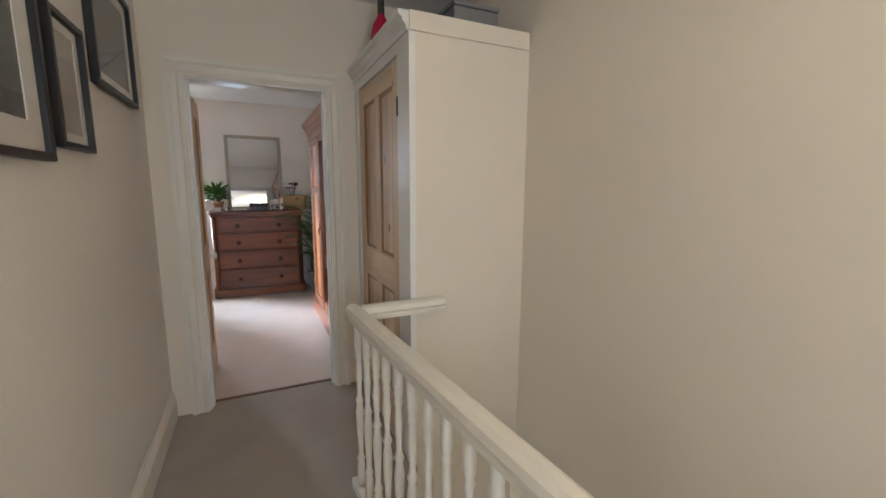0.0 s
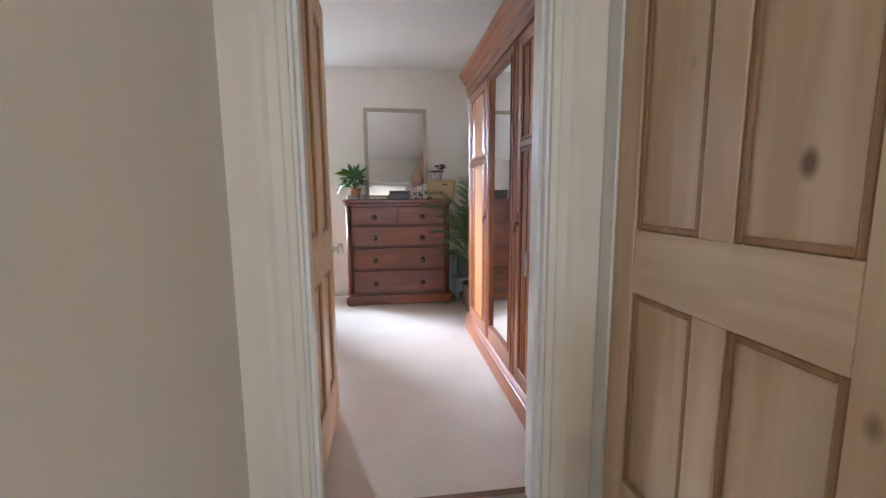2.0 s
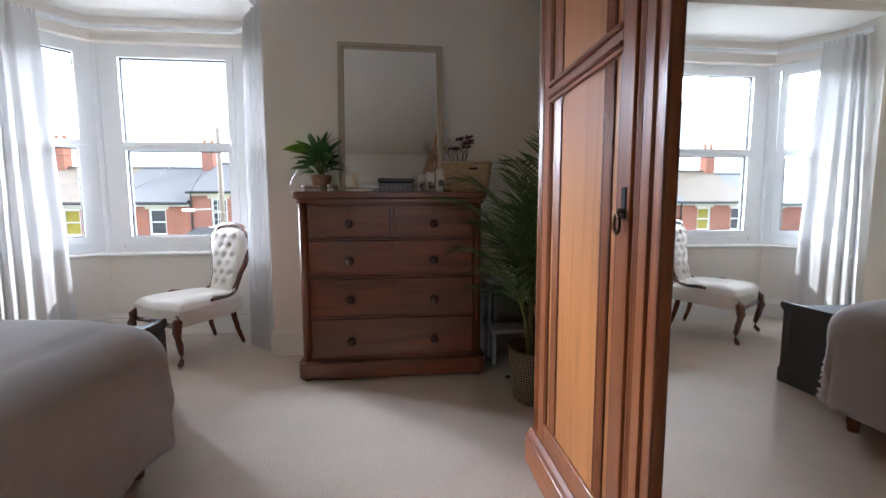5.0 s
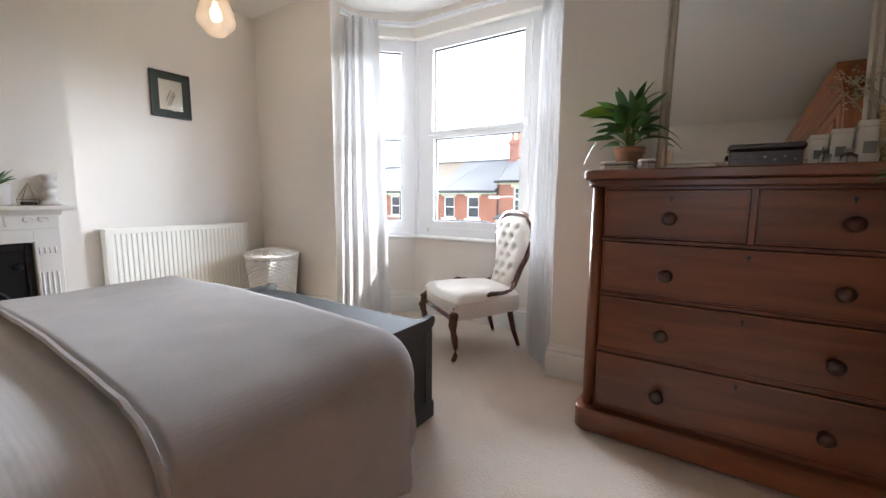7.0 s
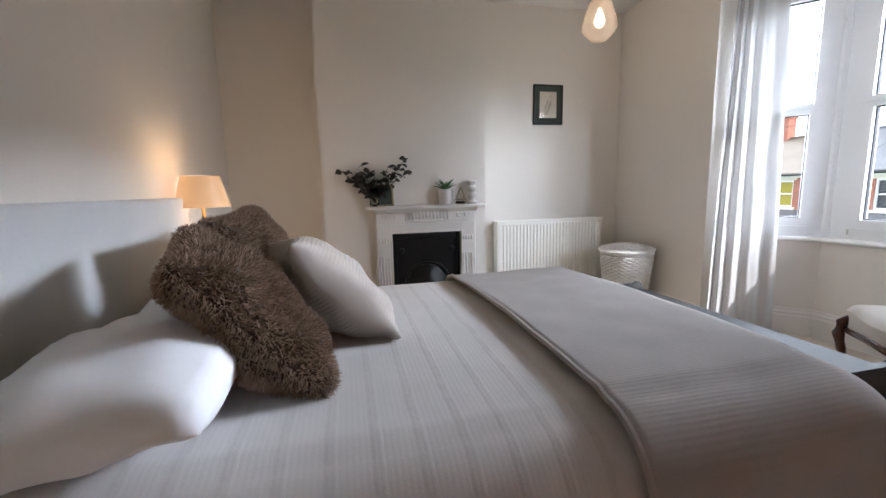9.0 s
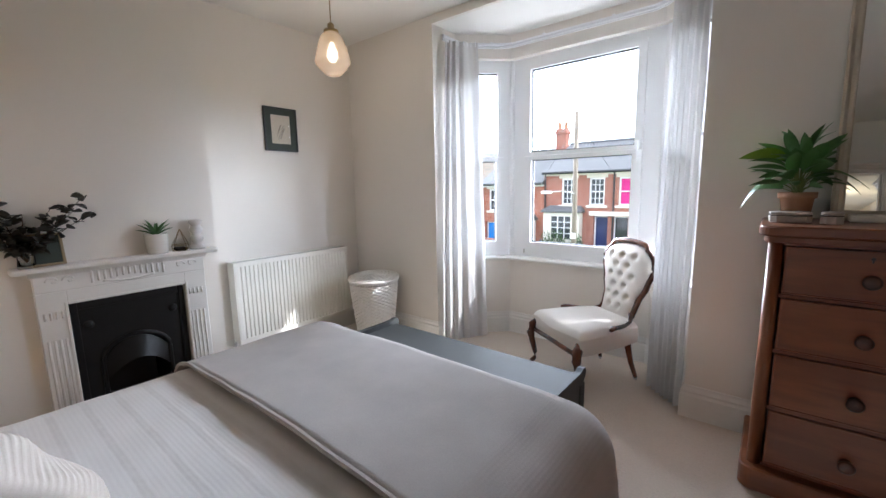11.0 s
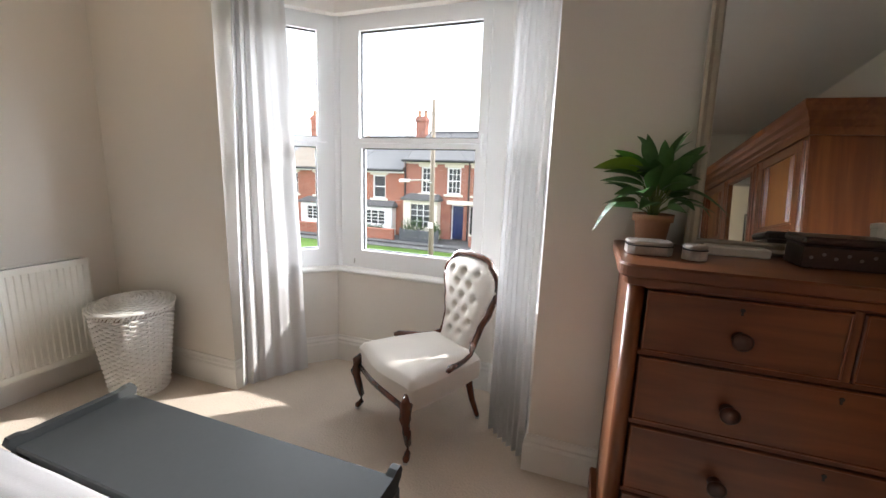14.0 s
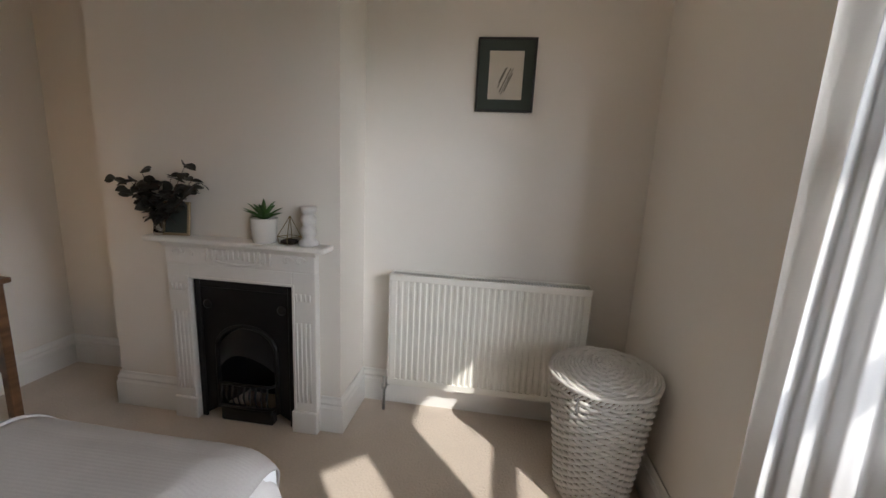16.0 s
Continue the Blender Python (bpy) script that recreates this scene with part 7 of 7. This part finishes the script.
def house_window(parent, x0, x1, z0, z1, bars, glass, sash=True, lintel=True):
    """A sash window set in its reveal, with stone lintel and sill."""
    w = part("window", wall_cells(x0, x1, z0, z1, [(x0 + 0.07, x1 - 0.07, z0 + 0.08, (z0 + z1) / 2 - 0.03), (x0 + 0.07, x1 - 0.07, (z0 + z1) / 2 + 0.03, z1 - 0.08)], HY + 0.06, HY + 0.14), OUTWH, parent, local=False)
    part("pane", bx(x0 + 0.05, x1 - 0.05, HY + 0.15, HY + 0.16, z0 + 0.05, z1 - 0.05), glass, w, local=False)
    if bars:
        gb_ = bmesh.new()
        for k in range(1, bars + 1):
            x = x0 + 0.07 + (x1 - x0 - 0.14) * k / (bars + 1)
            bx(x - 0.014, x + 0.014, HY + 0.09, HY + 0.13, z0 + 0.08, z1 - 0.08, bm=gb_)
        for z in ((z0 * 3 + z1) / 4, (z0 + z1 * 3) / 4):
            bx(x0 + 0.07, x1 - 0.07, HY + 0.095, HY + 0.125, z - 0.014, z + 0.014, bm=gb_)
        part("glazing_bars", gb_, OUTWH, w, local=False)
    if lintel:
        part("lintel", bx(x0 - 0.14, x1 + 0.14, HY - 0.03, HY + 0.1, z1, z1 + 0.17, 0.01), STONE, w, local=False)
        part("sill", bx(x0 - 0.14, x1 + 0.14, HY - 0.08, HY + 0.1, z0 - 0.12, z0, 0.01), STONE, w, local=False)
    return w


def bay_window(parent, x0, x1, z0, z1, col, glass, lead):
    """A square ground-floor bay: painted piers and sill, a wide light, and a leaded top."""
    y0 = HY - 0.55
    b = part("bay", wall_cells(x0, x1, z0, z1, [(x0 + 0.42, x1 - 0.42, z0 + 0.62, z1 - 0.2)], y0, y0 + 0.14), col, parent, "painted square bay window", local=False)
    part("bay_cheek", bx(x0, x0 + 0.14, y0 + 0.14, HY, z0, z1), col, b, local=False)
    part("bay_cheek", bx(x1 - 0.14, x1, y0 + 0.14, HY, z0, z1), col, b, local=False)
    part("pane", bx(x0 + 0.08, x1 - 0.08, y0 + 0.10, y0 + 0.11, z0 + 0.6, z1 - 0.18), glass, b, local=False)
    gb_ = bmesh.new()
    c0, c1 = x0 + 0.42, x1 - 0.42
    for k in range(1, 3):
        x = c0 + (c1 - c0) * k / 3
        bx(x - 0.02, x + 0.02, y0 + 0.05, y0 + 0.09, z0 + 0.62, z1 - 0.2, bm=gb_)
    for k in (1, 2, 3):
        z = z0 + 0.62 + (z1 - z0 - 0.82) * k / 4
        bx(c0, c1, y0 + 0.055, y0 + 0.085, z - 0.016, z + 0.016, bm=gb_)
    part("glazing_bars", gb_, OUTWH, b, local=False)
    rb_ = prism([(x0 - 0.12, HY), (x1 + 0.12, HY), (x1 + 0.12, y0 - 0.12), (x0 - 0.12, y0 - 0.12)], z1, z1 + 0.10)
    own_ = bmesh.new()
    q = [own_.verts.new(v) for v in ((x0 - 0.12, y0 - 0.12, z1 + 0.1), (x1 + 0.12, y0 - 0.12, z1 + 0.1), (x1 - 0.1, HY, z1 + 0.34), (x0 + 0.1, HY, z1 + 0.34), (x0 - 0.12, HY, z1 + 0.1), (x1 + 0.12, HY, z1 + 0.1))]
    for f in ((0, 1, 2, 3), (0, 3, 4), (1, 5, 2)):
        own_.faces.new([q[i] for i in f])
    merge(own_, rb_)
    part("bay_roof", rb_, lead, b, "grey leaded bay roof", local=False)


def front_door(parent, x0, x1, z0, z1, col):
    d = part("door", bx(x0 + 0.06, x1 - 0.06, HY + 0.25, HY + 0.30, z0, z1 - 0.05, 0.01), col, parent, "painted panelled front door", local=False)
    for a, b, c, e in ((0.14, 0.44, 0.15, 0.75), (0.56, 0.86, 0.15, 0.75), (0.14, 0.44, 0.9, 1.75), (0.56, 0.86, 0.9, 1.75)):
        w = x1 - x0 - 0.12
        part("door_panel", bx(x0 + 0.06 + w * a, x0 + 0.06 + w * b, HY + 0.235, HY + 0.25, z0 + c, z0 + min(e, z1 - z0 - 0.15), 0.006), col, d, local=False)
    part("door_frame", wall_cells(x0, x1, z0, z1, [(x0 + 0.06, x1 - 0.06, z0 - 0.1, z1 - 0.06)], HY + 0.2, HY + 0.31), OUTWH, d, local=False)


def house(label, x0, x1, eave, ridge, brick, roofm, wins, bays, doors, chimneys, lintels=(), depth=7.0):
    h = thing("terraced_house", label, "house", (x0 + x1) / 2, HY, GZ, group="terrace opposite")
    holes = [(a, b, c, d) for a, b, c, d, *_ in wins] + [(a, b, GZ + 0.06, d) for a, b, d, *_ in doors] + [(a + 0.2, b - 0.2, GZ + 0.5, c - 0.15) for a, b, c, *_ in bays]
    part("wall", wall_cells(x0 + 0.003, x1 - 0.003, GZ, eave, holes, HY, HY + 0.3), brick, h, local=False)
    part("rear_wall", bx(x0 + 0.003, x1 - 0.003, HY + 0.9, HY + depth, GZ, eave - 0.02), brick, h, local=False)
    for a, b, c, d, bars, gl in wins:
        house_window(h, a, b, c, d, bars, gl)
    for a, b, c, col in bays:
        bay_window(h, a, b, GZ + 0.06, c, col, DARKGL, SLATE)
    for a, b, d, col in doors:
        front_door(h, a, b, GZ + 0.08, d, col)
    for a, b, c, d in lintels:
        part("porch_lintel", bx(a, b, HY - 0.10, HY + 0.05, c, d, 0.015), STONE, h, local=False)
    rf = bmesh.new()
    ym = HY + depth / 2
    vs = [rf.verts.new(v) for v in ((x0 - 0.02, HY - 0.25, eave - 0.02), (x1 + 0.02, HY - 0.25, eave - 0.02), (x1 + 0.02, ym, ridge), (x0 - 0.02, ym, ridge), (x0 - 0.02, HY + depth + 0.2, eave), (x1 + 0.02, HY + depth + 0.2, eave),
                                    (x0 - 0.02, HY - 0.25, eave - 0.12), (x1 + 0.02, HY - 0.25, eave - 0.12), (x0 - 0.02, HY + depth + 0.2, eave - 0.12), (x1 + 0.02, HY + depth + 0.2, eave - 0.12))]
    for f in ((0, 1, 2, 3), (3, 2, 5, 4), (6, 7, 1, 0), (4, 5, 9, 8), (6, 0, 3, 4, 8), (7, 9, 5, 2, 1), (6, 8, 9, 7)):
        rf.faces.new([vs[i] for i in f])
    roof_ob = part("roof", rf, roofm, h, "pitched slate roof", local=False)
    crs = bmesh.new()
    n = 16
    for k in range(n):
        t = (k + 0.5) / n
        y, z = HY - 0.25 + (ym - HY + 0.25) * t, eave - 0.02 + (ridge - eave + 0.02) * t
        bx(x0, x1, y - 0.14, y + 0.14, z - 0.005, z + 0.022, bm=crs, m=Matrix.Translation((0, y, z)) @ Matrix.Rotation(math.atan2(ridge - eave, ym - HY), 4, "X") @ Matrix.Translation((0, -y, -z)))
    part("slate_courses", crs, roofm, roof_ob, local=False)
    part("ridge_tiles", tube([(x0, ym, ridge + 0.02), (x1, ym, ridge + 0.02)], 0.09, 8), roofm, roof_ob, local=False)
    part("gutter", tube([(x0, HY - 0.30, eave - 0.08), (x1, HY - 0.30, eave - 0.08)], 0.06, 6), BLACK, h, "black gutter", local=False)
    part("eaves_band", bx(x0 + 0.004, x1 - 0.004, HY - 0.05, HY, eave - 0.22, eave - 0.1), STONE if eave > 1.6 else OUTWH, h, local=False)
    for cx_, ct in chimneys:
        c = part("chimney", bx(cx_ - 0.30, cx_ + 0.30, ym - 0.28, ym + 0.28, ridge - 0.5, ct, 0.01), brick, h, "red brick chimney stack", local=False)
        part("chimney_cap", bx(cx_ - 0.35, cx_ + 0.35, ym - 0.33, ym + 0.33, ct - 0.28, ct - 0.1, 0.01), brick, c, local=False)
        for px_ in (-0.2, 0.2):
            part("chimney_pot", lathe([(0.10, 0), (0.12, 0.05), (0.10, 0.1), (0.09, 0.34), (0.11, 0.4), (0.08, 0.4)], 12, m=pose(cx_ + px_, ym, ct)), TERRA, c, local=False)
    part("downpipe", tube([(x0 + 0.1, HY - 0.05, GZ), (x0 + 0.1, HY - 0.05, eave - 0.1)], 0.04, 6), BLACK, h, local=False)
    return h


house("red brick terraced house with cream stone bay and navy door", -9.25, -5.70, 1.95, 3.62, BRICK, SLATE,
      [(-8.25, -7.50, 0.22, 1.58, 2, DARKGL), (-6.80, -6.05, 0.22, 1.58, 2, DARKGL)], [(-9.0, -7.1, -0.15, STONE)], [(-6.55, -5.85, -0.32, BLUED)], [(-9.75, 4.55)], [(-6.75, -4.75, -0.30, -0.08)])
house("red brick terraced house with a magenta blind upstairs", -5.70, -2.0, 1.95, 3.62, BRICK, SLATE,
      [(-5.38, -4.62, 0.22, 1.58, 0, PINKBL), (-3.6, -2.85, 0.22, 1.58, 2, DARKGL)], [(-4.3, -2.4, -0.15, OUTWH)], [(-5.60, -4.90, -0.32, DARKGL)], [(-2.1, 5.0)])
house("lower brick terraced house with white bay and blue door", -13.3, -9.25, 1.42, 3.35, BRICK2, SLATE,
      [(-12.75, -12.0, -0.18, 1.08, 0, DARKGL), (-11.15, -10.35, -0.18, 1.08, 0, DARKGL)], [(-11.8, -9.7, -0.62, OUTWH)], [(-13.0, -12.2, -0.85, SKYD)], [])
house("brick terraced house with a mossy brown tiled roof", -17.6, -13.3, 1.42, 3.35, BRICK2, TILEB,
      [(-17.0, -16.2, -0.18, 1.08, 0, DARKGL), (-15.0, -14.2, -0.18, 1.08, 0, YELLBL)], [(-15.6, -13.7, -0.62, OUTWH)], [(-17.2, -16.4, -0.85, BLUED)], [(-17.4, 4.7)])
house("brick terraced house at the far end with white sashes", -22.5, -17.6, 1.30, 3.2, BRICK, SLATE,
      [(-21.6, -20.8, -0.25, 1.0, 2, DARKGL), (-19.4, -18.6, -0.25, 1.0, 2, DARKGL)], [(-20.0, -18.0, -0.7, OUTWH)], [(-21.8, -21.0, -0.9, BLUED)], [(-22.0, 4.5)])
house("red brick terraced house with cream bay further along", -2.0, 1.9, 1.95, 3.62, BRICK, SLATE,
      [(-1.5, -0.75, 0.22, 1.58, 2, DARKGL), (0.4, 1.15, 0.22, 1.58, 2, DARKGL)], [(-0.2, 1.5, -0.15, STONE)], [(-1.6, -0.9, -0.32, BLUED)], [(1.7, 5.0)])
house("red brick terraced house at the street's far end", 1.9, 6.0, 1.95, 3.62, BRICK, SLATE,
      [(2.5, 3.25, 0.22, 1.58, 2, DARKGL), (4.3, 5.05, 0.22, 1.58, 2, DARKGL)], [(2.3, 4.1, -0.15, OUTWH)], [(4.6, 5.3, -0.32, BLUED)], [(5.8, 5.0)])

for x0, x1, mt, hh, nm in ((-8.6, -6.6, SLATW, 0.62, "grey board garden fence beside the lane"), (-22.0, -13.0, BRICK2, 0.55, "low brick front garden wall"), (-12.9, -9.0, BRICK2, 0.55, "low brick garden wall with flat coping"), (-5.0, -1.0, BRICK, 0.6, "low red brick garden wall by the path")):
    gw = thing("garden_wall", nm, "wall", (x0 + x1) / 2, 24.1, GZ + 0.06)
    if mt is SLATW:
        for k in range(5):
            part("board", bx(x0, x1, 24.05, 24.09, GZ + 0.08 + 0.12 * k, GZ + 0.185 + 0.12 * k, 0.004), mt, gw, local=False)
        for x in (x0, (x0 + x1) / 2, x1):
            part("post", bx(x - 0.05, x + 0.05, 24.09, 24.18, GZ + 0.05, GZ + 0.75), mt, gw, local=False)
    else:
        part("brickwork", bx(x0, x1, 24.05, 24.25, GZ + 0.05, GZ + hh), mt, gw, local=False)
        part("coping", bx(x0 - 0.02, x1 + 0.02, 24.02, 24.28, GZ + hh, GZ + hh + 0.06, 0.01), STONE if mt is BRICK else BRICK2, gw, local=False)
r8 = random.Random(3)
for x0, x1, y, hh in ((-8.9, -7.6, 24.9, 0.9), (-7.2, -6.7, 24.6, 0.85), (-5.0, -3.8, 24.8, 0.75), (-11.0, -10.0, 24.8, 0.5)):
    hg = thing("garden_shrub", "clipped leafy green garden shrub", "shrub", (x0 + x1) / 2, y, GZ + 0.06)
    tw = bmesh.new()
    lf = bmesh.new()
    for k in range(7):
        x = x0 + (x1 - x0) * (k + 0.5) / 7
        tube([(x, y, GZ + 0.06), (x + r8.uniform(-0.1, 0.1), y, GZ + hh * 0.8)], [0.02, 0.008], 5, bm=tw)
    for k in range(420):
        x, yy, z = r8.uniform(x0, x1), y + r8.gauss(0, 0.16), GZ + 0.12 + hh * r8.random() ** 0.7 * (0.85 + 0.25 * math.sin(k))
        m = Matrix.Translation((x, yy, z)) @ Euler((r8.uniform(0, 6), r8.uniform(0, 6), r8.uniform(0, 6))).to_matrix().to_4x4()
        leaf_blade(0.11, 0.07, 0.3, 0.1, m, lf, 2)
    tagged(part("stems", tw, TWIG, hg, local=False), kind="stuff")
    tagged(part("foliage", lf, HEDGE, hg, local=False), kind="stuff")

PX, PY = -4.95, 19.2
po = thing("telegraph_pole", "weathered wooden telegraph pole carrying a street lamp", "pole", PX, PY, GZ)
part("pole", tube([(PX, PY, GZ - 0.3), (PX - 0.02, PY, 1.0), (PX - 0.03, PY, 3.72)], [0.10, 0.085, 0.07], 12), POLEW, po, local=False, smooth=True)
la = part("lamp_arm", tube([(PX, PY - 0.1, 0.95), (PX - 0.3, PY - 0.3, 1.05), (PX - 0.75, PY - 0.45, 1.02)], 0.025, 6), STEEL, po, local=False)
part("lamp_head", bx(PX - 1.05, PX - 0.68, PY - 0.55, PY - 0.37, 0.96, 1.06, 0.03), OUTWH, la, "white street lamp head", local=False)
part("notice_plate", bx(PX - 0.09, PX + 0.09, PY - 0.14, PY - 0.12, -0.62, -0.42, 0.004), OUTWH, po, local=False)
part("step_iron", tube([(PX - 0.2, PY, 3.3), (PX + 0.2, PY, 3.3)], 0.015, 5), STEEL, po, local=False)


def sag(a, b, drop, n=14):
    a, b = Vector(a), Vector(b)
    return [a.lerp(b, i / n) - Vector((0, 0, drop * 4 * (i / n) * (1 - i / n))) for i in range(n + 1)]


for i, (b, d) in enumerate((((9.0, 21.5, 3.4), 0.5), ((-22.0, 20.5, 3.2), 0.6), ((-9.2, 25.6, 1.7), 0.1), ((-13.2, 25.6, 1.2), 0.15), ((6.5, 9.4, 5.6), 0.2), ((-5.6, 25.6, 1.8), 0.1))):
    cb_ = tagged(part("overhead_cable", tube(sag((PX, PY, 3.35 + 0.04 * i), b, d), 0.008, 5), CABLE), "thin black overhead cable from the pole", "cable", "overhead cables")
mk = tagged(part("white_marker_post", tube([(-4.35, 18.4, GZ), (-4.15, 18.5, GZ + 0.42)], 0.03, 6), OUTWH), "short leaning white marker post on the lawn", "post")
